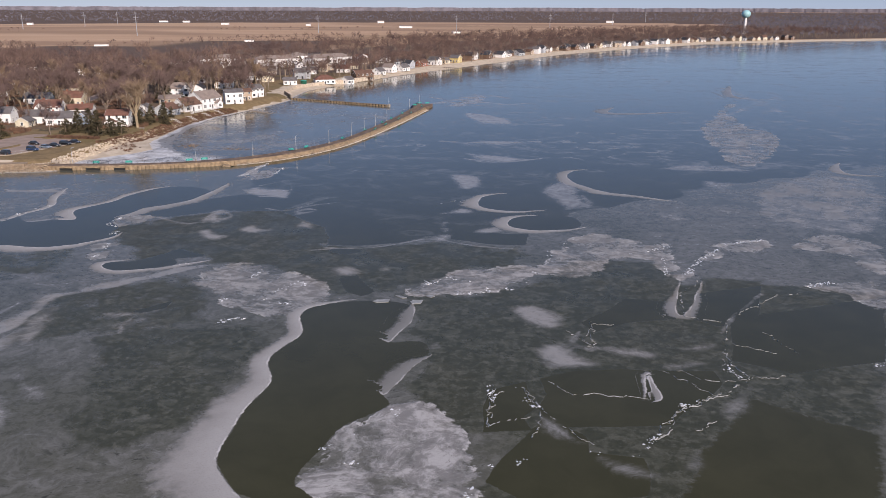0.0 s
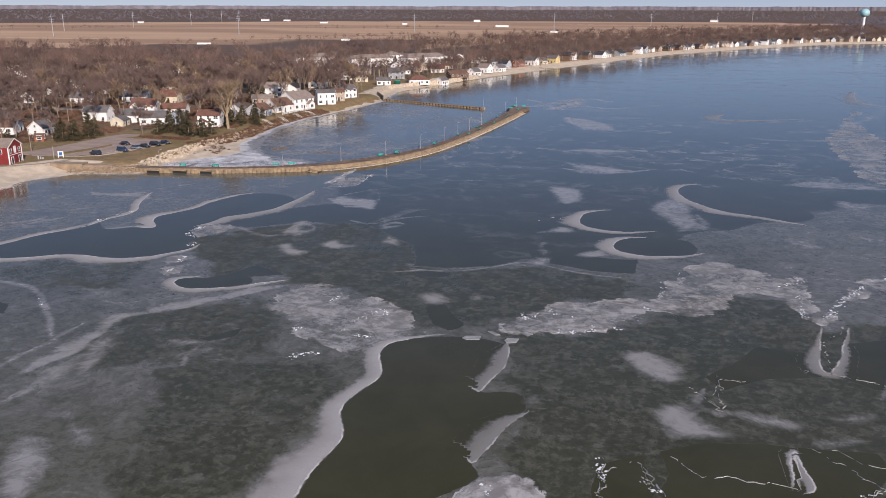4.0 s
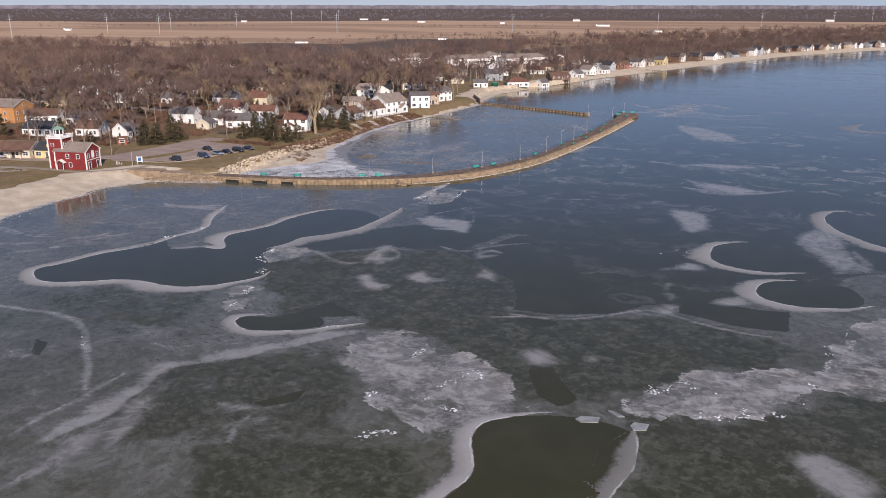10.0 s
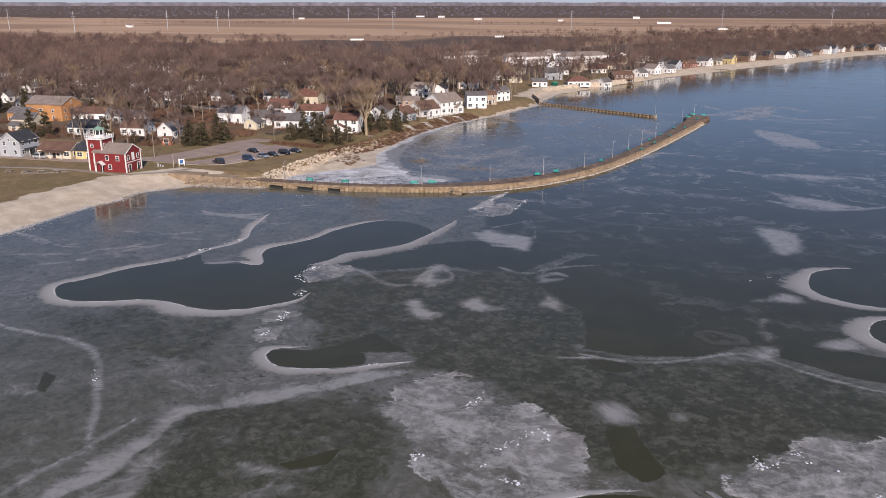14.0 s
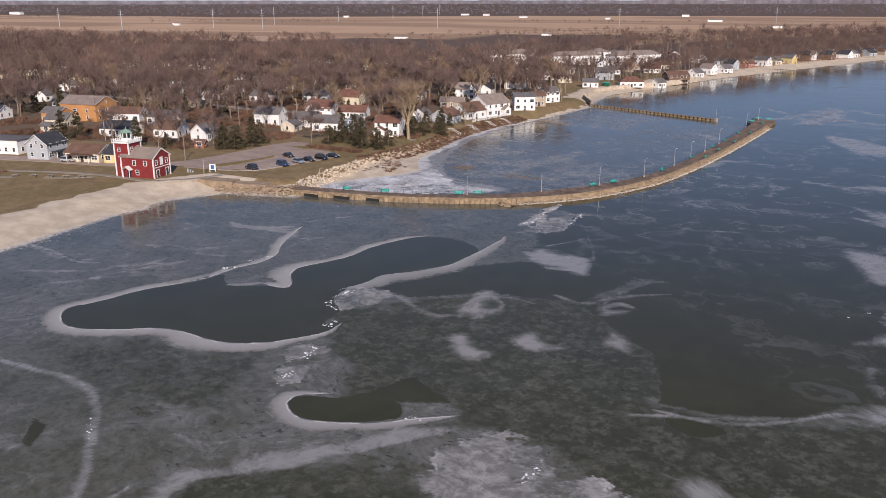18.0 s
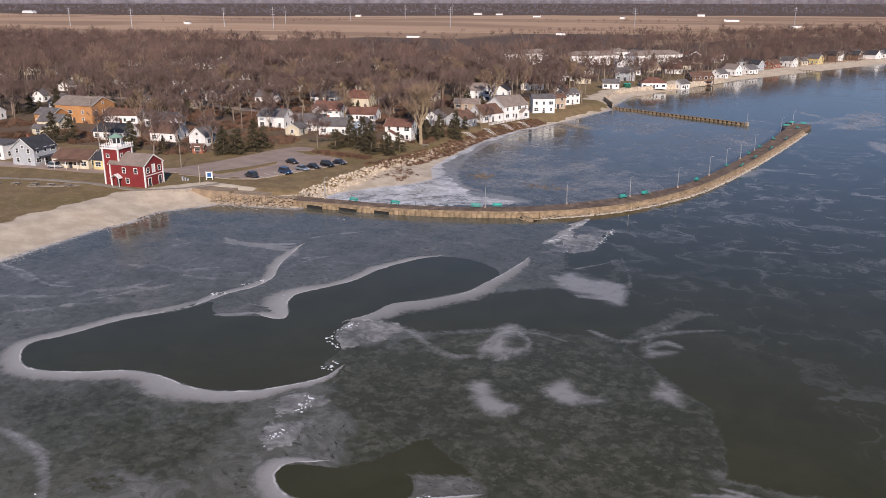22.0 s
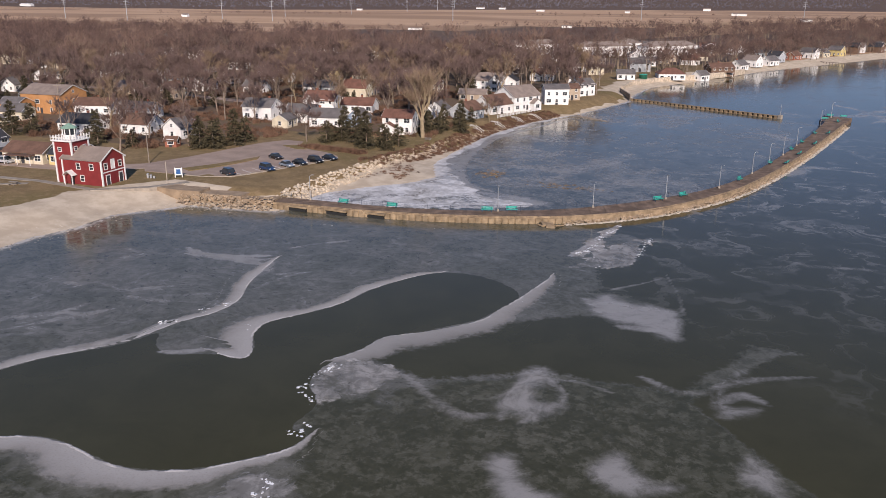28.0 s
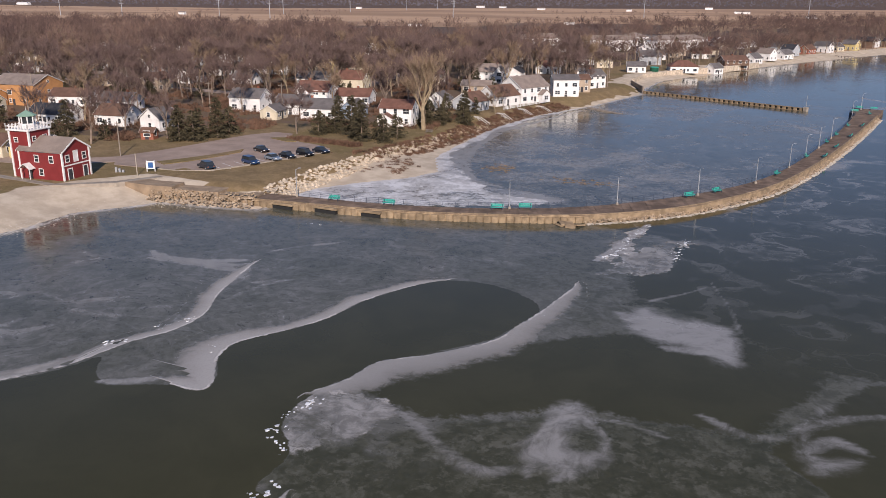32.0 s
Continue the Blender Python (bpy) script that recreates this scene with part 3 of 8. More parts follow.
STROKES.append(([(-142, 189.5), (-133.7, 187.7), (-126.2, 192.9)], 1.0, 0.6))
STROKES.append(([(-140.9, 154), (-135.8, 157.5), (-135.5, 161.9)], 0.8, 0.35))
STROKES.append(([(-128, 169.4), (-123, 172.9), (-119, 175)], 0.9, 0.35))
STROKES.append(([(-117, 177.9), (-117.8, 184.4), (-114.6, 188.1)], 0.6, 0.35))
STROKES.append(([(-125.6, 197.4), (-122.3, 203.1), (-118.7, 207.7)], 0.8, 0.4))
STROKES.append(([(-141.2, 189.3), (-134.7, 188.9), (-126.7, 189.5), (-124.5, 191.8)], 0.9, 0.55))
STROKES.append(([(-137.4, 148.8), (-133.5, 156.7), (-130.4, 162.1)], 1.0, 0.35))
STROKES.append(([(-145.6, 166.5), (-135.1, 166.2), (-128.8, 175.3)], 1.0, 0.25))
STROKES.append(([(-16.1, 294.9), (1.1, 289.9), (17.8, 301.2)], 2.5, 0.35))
STROKES.append(([(-8.8, 269.6), (0.2, 256.7), (13.2, 259.5)], 2.5, 0.45))
STROKES.append(([(-8.1, 269.9), (1, 259), (11.2, 258)], 3.0, 0.4))
STROKES.append(([(-37.3, 439.1), (-17.6, 490.5), (1, 469.3)], 5, 0.5))
STROKES.append(([(145.5, 536.5), (185, 525.4), (131.1, 423.9), (99.9, 373.1)], 4, 0.4))
STROKES.append(([(-33.8, 416.3), (-14.3, 460.1), (-21.7, 485.4)], 5, 0.5))
SLUSH.append(([(55.4, 125.2), (84.2, 121.7), (54.9, 47.8), (10.4, 42.9), (20.7, 71.3)], 1))
SHORE = [(-150, -1500), (-150, -100), (-165, 60), (-170, 130), (-171.8, 173.2), (-172.7, 180.8), (-170.8, 188.3), (-172.5, 199.5), (-166.1, 209.1), (-165, 213), (-152.6, 215.1), (-144, 217.4), (-145, 225.9), (-145.5, 234.9), (-139.5, 245.8), (-132.8, 254.4), (-130.2, 263.2), (-138.4, 277.9), (-140.5, 290.8), (-144.8, 326.1), (-143.1, 362.2), (-133.9, 392.6), (-127.7, 436.5), (-131, 458), (-132.9, 494.5), (-120, 536.5), (-94.1, 624.5), (-57, 712.9), (-9.5, 827.4), (53.5, 969), (133.1, 1098.1), (284.2, 1301.1), (470, 1430), (800, 1600), (1400, 1750), (4800, 2300)]
CRACKS = []  # refrozen cracks: line, width
CRACKS.append(([(17.9, 76.5), (22.8, 71.4), (32.5, 71.5)], .14))
CRACKS.append(([(38.2, 81.5), (42.7, 78.3), (54, 81.1)], .12))
CRACKS.append(([(46.5, 90.2), (46.5, 85.8), (48.2, 80.2), (43.2, 74.1), (36.8, 68.8), (34.2, 64.3), (31.1, 58.9)], .16))
CRACKS.append(([(48.7, 92.6), (55.7, 89.7)], .12))
CRACKS.append(([(50.3, 103.8), (62.4, 118), (67.9, 119.5)], .12))
CRACKS.append(([(22, 95.3), (25.7, 89.5), (26.2, 99.8), (29.5, 98.8)], .14))
CRACKS.append(([(10.5, 73), (10.3, 61.3), (15.8, 64.9)], .13))
CRACKS.append(([(14.8, 73.2), (17.5, 66.6), (16.2, 58.1)], .13))
CRACKS.append(([(37.4, 62.7), (41.2, 65.8)], .16))
CRACKS.append(([(42.8, 104.2), (45, 118), (49.7, 125.9)], .16))
CRACKS.append(([(43.3, 105.1), (50, 102.2)], .16))
CRACKS.append(([(10.1, 60.9), (10.7, 70.6), (12.5, 71.7)], .12))
CRACKS.append(([(14.6, 73.6), (17.5, 66.7), (20.1, 62.5), (24.2, 57.8)], .1))
CRACKS.append(([(21.6, 96), (26.2, 88.6), (26.2, 100.2), (30.5, 98.7)], .1))
CRACKS.append(([(35.5, 81), (41.4, 74.1), (44.1, 73.8)], .08))
CRACKS.append(([(30.8, 58.1), (34.1, 64.8), (36.9, 69.2), (42.7, 73.6)], .14))
CRACKS.append(([(49.8, 101.9), (46.1, 86.2), (48, 80.6)], .12))
CRACKS.append(([(54.8, 99.4), (58.3, 90)], .08))
LAND_Z = 2.7


def seg_dist(px, py, line, closed=False):
    best = np.full(px.shape, 1e9)
    pts = list(line) + ([line[0]] if closed else [])
    for (ax, ay), (bx, by) in zip(pts, pts[1:]):
        dx, dy = bx - ax, by - ay
        u = np.clip(((px - ax) * dx + (py - ay) * dy) / (dx * dx + dy * dy + 1e-9), 0, 1)
        best = np.minimum(best, (px - ax - u * dx) ** 2 + (py - ay - u * dy) ** 2)
    return np.sqrt(best)


def inside(px, py, poly):
    res = np.zeros(px.shape, bool)
    for (ax, ay), (bx, by) in zip(poly, list(poly[1:]) + [poly[0]]):
        if ay != by:
            res ^= ((ay > py) != (by > py)) & (px < (bx - ax) * (py - ay) / (by - ay) + ax)
    return res


LAND = SHORE + [(4800, 4900), (-4900, 4900), (-4900, -1500)]


def inland(px, py):
    """Metres from the shoreline, positive on land."""
    d = seg_dist(px, py, SHORE)
    return np.where(inside(px, py, LAND), d, -d)


def wobble(px, py, size, seed):
    """A cheap smooth noise, about -1 to 1."""
    rs, out = np.random.RandomState(seed), 0
    for k in range(7):
        a, f, ph = rs.uniform(0, math.tau), rs.uniform(0.6, 1.9) / size, rs.uniform(0, math.tau)
        out = out + np.sin((px * math.cos(a) + py * math.sin(a)) * f * math.tau / 2 + ph + 0.8 * np.sin((py * math.cos(a) - px * math.sin(a)) * f * 2.1 + ph))
    return out / 3.5


def sstep(x, lo, hi):
    t = np.clip((x - lo) / (hi - lo), 0, 1)
    return t * t * (3 - 2 * t)


BANK = [(-145.5, 222), (-147, 230), (-147, 240), (-146.5, 250), (-147, 262), (-146.8, 275), (-146.5, 290), (-148, 310)]


def bank_x(py):
    """The boulder bank between lawn and sand, as x over y."""
    return np.interp(py, [p[1] for p in BANK], [p[0] for p in BANK])


def land_height(px, py):
    d = inland(px, py)
    beach = sstep(px, -155, -175) * sstep(py, 225, 212)  # broad flat beach by the pier root
    reach = np.where(py > 455, 16.0, np.where(beach > 0.5, 15.0, 9.0))
    z = -0.7 + 0.75 * sstep(d, -3, 0.3) + (LAND_Z - 0.05) * sstep(d, 0.0, reach)
    spit = sstep(py, 220, 226) * sstep(py, 300, 284) * (px > -165)
    zs = -0.7 + 0.75 * sstep(d, -3, 0.3) + 0.75 * sstep(d, 0, 9) + (LAND_Z - 0.8) * sstep(bank_x(py) - px, -2.2, 2.4)
    z = z * (1 - spit) + spit * zs
    far = np.hypot(px, py)
    return z + 34 * sstep(far, 2800, 4700) + 0.06 * wobble(px, py, 9, 3) * sstep(d, 2, 10)


def z_at(x, y):
    return float(land_height(np.array([float(x)]), np.array([float(y)]))[0])


def grid_lines(*pieces):
    out = []
    for a, b, s in pieces:
        out.append(np.arange(a, b, s))
    return np.concatenate(out)
# ---------- materials ----------
def ice_material():
    g = Nodes("lake_ice")
    p = g.coords(True)
    ld, rs, rw, rk = (g.attr(n) for n in ("lead_d", "rim_s", "rim_w", "rim_k"))
    dp, pk, milk, slush, shore, dark, far = (g.attr(n) for n in ("patch_d", "patch_k", "milk", "slush", "shore", "dark", "far"))

    def M(op, *a):
        return g.math(op, *a)

    def warped(scale, amount, src, detail=4.0):
        wn = g.n("ShaderNodeTexNoise")
        g.put(src, wn.inputs["Vector"])
        wn.inputs["Scale"].default_value, wn.inputs["Detail"].default_value = scale, detail
        sc = g.n("ShaderNodeVectorMath", operation="SCALE")
        g.put(wn.outputs["Color"], sc.inputs[0])
        sc.inputs["Scale"].default_value = amount
        ad = g.n("ShaderNodeVectorMath", operation="ADD")
        g.put(src, ad.inputs[0])
        g.put(sc.outputs[0], ad.inputs[1])
        return ad.outputs[0]

    q = warped(0.06, 13.0, p)
    q2 = warped(0.22, 4.0, q)
    broad = g.noise(q, 0.022, 4.0, 0.5)
    swirl = g.noise(q2, 0.12, 9.0, 0.64)
    mid = g.noise(p, 0.22, 7.0, 0.62)
    fine = g.noise(p, 0.9, 8.0, 0.7)
    crisp = g.noise(q2, 0.6, 9.0, 0.74)
    grain = g.noise(p, 4.5, 5.0, 0.75)
    lace = g.noise(warped(0.5, 1.6, p), 0.75, 10.0, 0.74)
    jag = M("SUBTRACT", M("ADD", M("MULTIPLY", fine, 0.55), M("MULTIPLY", mid, 0.45)), 0.5)
    lead = g.step(M("ADD", ld, M("MULTIPLY", jag, 1.6)), -0.06, 0.12)
    dry = M("SUBTRACT", 1.0, lead)
    plate = g.step(M("ADD", dark, M("MULTIPLY", jag, 1.1)), 0.4, 0.58)
    firm = M("SUBTRACT", 1.0, M("MAXIMUM", lead, plate))
    # clear ice over brown water
    col = g.mix(g.step(swirl, 0.3, 0.75), (0.042, 0.038, 0.013), (0.053, 0.048, 0.019))
    # cloudy grey ice, veined and pitted
    sheet = M("ADD", M("MULTIPLY", swirl, 0.55), M("ADD", M("MULTIPLY", broad, 0.5), M("MULTIPLY", crisp, 0.12)))
    haze = g.step(sheet, 0.48, 0.68)
    greyc = g.mix(haze, g.mix(g.step(lace, 0.44, 0.56), (0.072, 0.069, 0.044), (0.108, 0.104, 0.075)), g.mix(g.step(crisp, 0.42, 0.6), (0.112, 0.108, 0.087), (0.166, 0.159, 0.137)))
    col = g.mix(M("MULTIPLY", firm, 0.95), col, greyc)
    pits = M("MULTIPLY", g.step(g.noise(g.scaled(q, 0.5, 0.9, 1, 0.5), 1.0, 9.0, 0.76), 0.57, 0.62), M("MULTIPLY", firm, M("ADD", 0.3, M("MULTIPLY", g.step(broad, 0.42, 0.6), 0.6))))
    col = g.mix(pits, col, (0.036, 0.033, 0.020))
    # mottled slush: lacy grey-green clumps on dark olive
    soft = g.step(M("ADD", slush, M("MULTIPLY", M("SUBTRACT", mid, 0.5), 1.6)), 0.3, 0.7)
    slushy = M("MULTIPLY", M("MULTIPLY", soft, g.step(slush, 0.05, 0.5)), firm)
    clump = g.step(M("ADD", M("MULTIPLY", lace, 0.75), M("MULTIPLY", mid, 0.35)), 0.52, 0.61)
    mott = g.mix(clump, g.mix(g.step(fine, 0.4, 0.65), (0.037, 0.036, 0.015), (0.052, 0.050, 0.025)), g.mix(g.step(crisp, 0.42, 0.64), (0.064, 0.062, 0.036), (0.104, 0.100, 0.070)))
    col = g.mix(M("MULTIPLY", slushy, 0.92), col, mott)
    # thin blown snow
    st1 = g.noise(g.scaled(q, 0.035, 0.17, 1, 0.6), 1.0, 9.0, 0.64)
    st3 = g.noise(g.scaled(q, 0.012, 0.055, 1, 0.2), 1.0, 10.0, 0.66)
    w1 = M("MULTIPLY", g.step(st1, 0.53, 0.72), M("ADD", 0.2, M("MULTIPLY", g.step(crisp, 0.38, 0.66), 0.8)))
    w3 = M("MULTIPLY", g.step(st3, 0.515, 0.61), M("ADD", 0.3, M("MULTIPLY", g.step(swirl, 0.42, 0.58), 0.7)))
    wisps = M("ADD", M("MULTIPLY", M("MULTIPLY", w1, firm), M("SUBTRACT", 0.5, M("MULTIPLY", slush, 0.42))), M("MULTIPLY", M("MULTIPLY", w3, far), M("MULTIPLY", dry, 0.58)))
    col = g.mix(wisps, col, (0.27, 0.264, 0.255))
    # milky drifts: a soft body, feathered and streaked edges
    mk = M("ADD", milk, M("ADD", M("MULTIPLY", M("SUBTRACT", swirl, 0.5), 1.1), M("MULTIPLY", M("SUBTRACT", crisp, 0.5), 0.5)))
    mk = M("MULTIPLY", g.step(mk, 0.1, 0.72), g.step(milk, 0.02, 0.2))
    col = g.mix(M("MULTIPLY", mk, 0.9), col, g.mix(g.step(M("ADD", crisp, M("MULTIPLY", milk, 0.25)), 0.42, 0.72), (0.19, 0.183, 0.17), (0.30, 0.289, 0.275)))
    # snow-dusted sheets: torn outline, cloudy inside, thin places showing dark ice
    ins = M("ADD", dp, M("ADD", M("MULTIPLY", jag, 4.0), M("MULTIPLY", M("SUBTRACT", swirl, 0.5), 11.0)))
    body = M("MULTIPLY", g.step(ins, -0.35, 0.35), pk)
    inner = g.step(M("ADD", M("MULTIPLY", crisp, 0.6), M("MULTIPLY", mid, 0.45)), 0.46, 0.6)
    thin = g.step(M("ADD", M("MULTIPLY", swirl, 0.6), M("MULTIPLY", lace, 0.4)), 0.42, 0.56)
    pat = M("MULTIPLY", M("MULTIPLY", body, M("ADD", 0.3, M("MULTIPLY", thin, 0.85))), dry)
    sheetc = g.mix(g.step(pk, 0.88, 0.94), g.mix(inner, (0.22, 0.208, 0.195), (0.43, 0.41, 0.39)), g.mix(inner, (0.46, 0.45, 0.44), (0.70, 0.69, 0.68)))
    col = g.mix(M("MINIMUM", pat, 1.0), col, sheetc)
    slit = M("MULTIPLY", M("MULTIPLY", g.step(g.noise(g.scaled(q2, 0.6, 1.1, 1, 0.3), 1.0, 8.0, 0.7), 0.6, 0.66), body), 0.7)
    col = g.mix(slit, col, (0.085, 0.078, 0.062))
    brink = M("MULTIPLY", M("MULTIPLY", M("SUBTRACT", 1.0, g.step(M("ABSOLUTE", M("SUBTRACT", ins, 0.15)), 0.1, 0.42)), M("MULTIPLY", body, dry)), g.step(mid, 0.5, 0.6))
    # frost rims: crisp at the water, feathered away from it
    s2 = M("ADD", rs, M("MULTIPLY", jag, 1.5))
    u = M("ADD", M("DIVIDE", s2, rw), M("MULTIPLY", M("SUBTRACT", swirl, 0.5), 1.1))
    rim = M("MULTIPLY", M("MULTIPLY", g.step(s2, -0.1, 0.1), M("SUBTRACT", 1.0, g.step(M("ADD", u, M("MULTIPLY", M("SUBTRACT", fine, 0.5), 0.5)), 0.62, 1.05))), rk)
    rim = M("MULTIPLY", rim, g.step(rw, 0.15, 0.6))
    rimc = g.mix(g.step(u, 0.05, 0.9), (0.40, 0.38, 0.36), (0.285, 0.268, 0.25))
    rimc = g.mix(M("MULTIPLY", g.step(grain, 0.45, 0.75), 0.3), rimc, (0.20, 0.185, 0.165))
    col = g.mix(rim, col, rimc)
    edge = M("MULTIPLY", M("MULTIPLY", M("SUBTRACT", 1.0, g.step(M("ABSOLUTE", M("SUBTRACT", s2, 0.12)), 0.06, 0.22)), g.step(mid, 0.44, 0.56)), rim)
    rims = M("MULTIPLY", shore, g.step(M("ADD", fine, M("MULTIPLY", mid, 0.6)), 0.6, 0.95))
    hard = M("MAXIMUM", M("MAXIMUM", edge, rims), brink)
    col = g.mix(hard, col, (0.58, 0.55, 0.52))
    col = g.mix(M("MULTIPLY", g.step(grain, 0.5, 0.8), M("MULTIPLY", firm, 0.3)), col, (0.05, 0.046, 0.033))
    white = M("MAXIMUM", M("MAXIMUM", M("MULTIPLY", mk, 0.4), M("MAXIMUM", M("MULTIPLY", pat, 0.8), rim)), M("MAXIMUM", hard, M("MULTIPLY", wisps, 0.5)))
    rough = M("ADD", M("ADD", 0.1, M("MULTIPLY", white, 0.42)), M("ADD", M("MULTIPLY", M("MULTIPLY", firm, haze), 0.13), M("MULTIPLY", slushy, 0.17)))
    bh = M("ADD", M("MULTIPLY", M("MAXIMUM", pat, rim), M("ADD", 0.3, M("MULTIPLY", crisp, 0.7))), M("ADD", M("MULTIPLY", hard, 0.6), M("MULTIPLY", fine, M("ADD", 0.012, M("MULTIPLY", slushy, 0.14)))))
    g.bump(bh, 0.4, 0.12)
    g.b.inputs["IOR"].default_value = 1.31
    return g.done(col, rough, 0.0, 0.5)


def ground_material():
    g = Nodes("ground")
    p = g.coords(True)
    sand, fieldm = g.attr("sand"), g.attr("field")
    big, mid, fine = g.noise(p, 0.035, 5.0), g.noise(p, 0.25, 6.0, 0.6), g.noise(p, 3.0, 5.0, 0.7)
    lawn = g.mix(g.step(mid, 0.35, 0.65), (0.19, 0.135, 0.07), (0.26, 0.185, 0.095))
    lawn = g.mix(g.step(big, 0.45, 0.65), lawn, (0.19, 0.145, 0.065))
    lawn = g.mix(g.math("MULTIPLY", g.step(fine, 0.48, 0.66), 0.7), lawn, (0.115, 0.078, 0.042))
    lawn = g.mix(g.math("MULTIPLY", g.step(g.noise(p, 0.6, 7.0, 0.7), 0.52, 0.62), 0.6), lawn, (0.29, 0.205, 0.115))
    sandc = g.mix(g.step(mid, 0.35, 0.7), (0.44, 0.36, 0.27), (0.58, 0.49, 0.375))
    sandc = g.mix(g.math("MULTIPLY", g.step(fine, 0.5, 0.8), 0.35), sandc, (0.33, 0.27, 0.2))
    rows = g.noise(g.scaled(p, 0.002, 0.035, 1, 0.35), 1.0, 4.0, 0.6)
    fc = g.mix(g.step(rows, 0.35, 0.65), (0.44, 0.285, 0.175), (0.53, 0.36, 0.235))
    fc = g.mix(g.step(g.noise(g.scaled(p, 0.0012, 0.004, 1, -0.2), 1.0, 2.0), 0.5, 0.6), fc, (0.34, 0.22, 0.14))
    c = g.mix(fieldm, lawn, fc)
    floor = g.mix(g.step(mid, 0.35, 0.65), (0.105, 0.073, 0.058), (0.15, 0.105, 0.078))
    c = g.mix(g.step(g.math("ADD", g.attr("wood"), g.math("MULTIPLY", g.math("SUBTRACT", mid, 0.5), 0.5)), 0.35, 0.65), c, floor)
    edge = g.step(g.math("ADD", sand, g.math("MULTIPLY", g.math("SUBTRACT", mid, 0.5), 0.7)), 0.4, 0.6)
    c = g.mix(edge, c, sandc)
    g.bump(fine, 0.4, 0.08)
    return g.done(c, 0.95, 0.0, 0.15)


ICE_M, GROUND_M = ice_material(), ground_material()
ASPHALT = plain("asphalt", (0.37, 0.28, 0.225), 0.9, 0.22, 0.25, 6.0, 0.2)
CONCRETE = plain("concrete", (0.36, 0.31, 0.25), 0.85, 0.3, 0.6, 9.0, 0.25)
WALLTAN = plain("stained_concrete", (0.32, 0.235, 0.145), 0.9, 0.45, 0.7, 7.0, 0.4)
DECK = plain("weathered_deck", (0.21, 0.145, 0.10), 0.85, 0.5, 0.5, 8.0, 0.3)
ROCK = plain("limestone", (0.60, 0.50, 0.38), 0.9, 0.4, 0.9, 8.0, 0.5, per="rand")
ROCKS = plain("limestone_heap", (0.58, 0.48, 0.36), 0.9, 0.4, 0.9, 8.0, 0.5, per="island")
WEED = plain("frozen_weed", (0.34, 0.225, 0.12), 0.95, 0.4, 0.8, 5.0, 0.0, per="island")
SEAM = plain("seam_ice", (0.36, 0.36, 0.345), 0.5, 0.5, 0.35, 6.0, 0.2)
BROWNROCK = plain("brown_stone", (0.42, 0.32, 0.22), 0.95, 0.5, 0.9, 8.0, 0.5, per="island")
DIRTYICE = plain("grubby_ice", (0.64, 0.57, 0.47), 0.7, 0.3, 0.8, 9.0, 0.3, per="island")
SNOWICE = plain("broken_ice", (0.78, 0.79, 0.8), 0.45, 0.15, 1.0, 9.0, 0.3, per="island", dirt=(0.85, 0.85, 0.85))
WHITE = plain("white_siding", (0.82, 0.80, 0.77), 0.6, 0.12, 0.5, 6.0, 0.05)
CREAM = plain("cream_siding", (0.66, 0.58, 0.43), 0.7, 0.15, 0.5, 6.0, 0.05)
GREYW = plain("grey_siding", (0.42, 0.44, 0.46), 0.7, 0.15, 0.5, 6.0, 0.05)
BLUEW = plain("blue_siding", (0.22, 0.28, 0.36), 0.7, 0.15, 0.5, 6.0, 0.05)
TANW = plain("tan_siding", (0.43, 0.34, 0.25), 0.75, 0.15, 0.5, 6.0, 0.05)
YELLOWW = plain("yellow_siding", (0.66, 0.53, 0.24), 0.7, 0.15, 0.5, 6.0, 0.05)
BROWNW = plain("brown_siding", (0.17, 0.105, 0.07), 0.75, 0.2, 0.5, 6.0, 0.1)
BRICKW = plain("red_brick", (0.31, 0.12, 0.075), 0.85, 0.25, 0.8, 12.0, 0.2)
ORANGEW = plain("orange_stucco", (0.5, 0.25, 0.1), 0.8, 0.15, 0.4, 5.0, 0.1)
REDW = plain("red_clapboard", (0.21, 0.027, 0.027), 0.6, 0.14, 0.6, 9.0, 0.1)
TRIM = plain("white_trim", (0.78, 0.76, 0.73), 0.5, 0.1, 0.8, 9.0, 0.05)
R_GREY = plain("grey_shingles", (0.15, 0.135, 0.13), 0.9, 0.25, 0.5, 5.0, 0.2)
R_TAUPE = plain("taupe_shingles", (0.27, 0.215, 0.18), 0.9, 0.2, 0.5, 5.0, 0.2)
R_DARK = plain("dark_shingles", (0.05, 0.05, 0.056), 0.85, 0.25, 0.5, 5.0, 0.2)
R_BROWN = plain("brown_shingles", (0.16, 0.09, 0.062), 0.9, 0.25, 0.5, 5.0, 0.2)
R_RUST = plain("rust_shingles", (0.175, 0.085, 0.06), 0.9, 0.25, 0.5, 5.0, 0.2)
R_GREEN = plain("green_copper_roof", (0.24, 0.38, 0.29), 0.6, 0.15, 0.8, 7.0, 0.1)
GRAVEL = plain("tan_gravel", (0.34, 0.25, 0.165), 0.95, 0.3, 0.5, 8.0, 0.3)
TEAL = plain("teal_paint", (0.035, 0.36, 0.29), 0.45, 0.12, 2.0, 20.0, 0.05)
STEEL = plain("galvanised_steel", (0.55, 0.56, 0.57), 0.4, 0.15, 2.0, 20.0, 0.05, metal=0.6)
DARKST = plain("dark_railing", (0.04, 0.055, 0.085), 0.5, 0.2, 2.0, 20.0, 0.05)
POLEW = plain("weathered_pole", (0.30, 0.25, 0.20), 0.9, 0.25, 2.0, 20.0, 0.2)
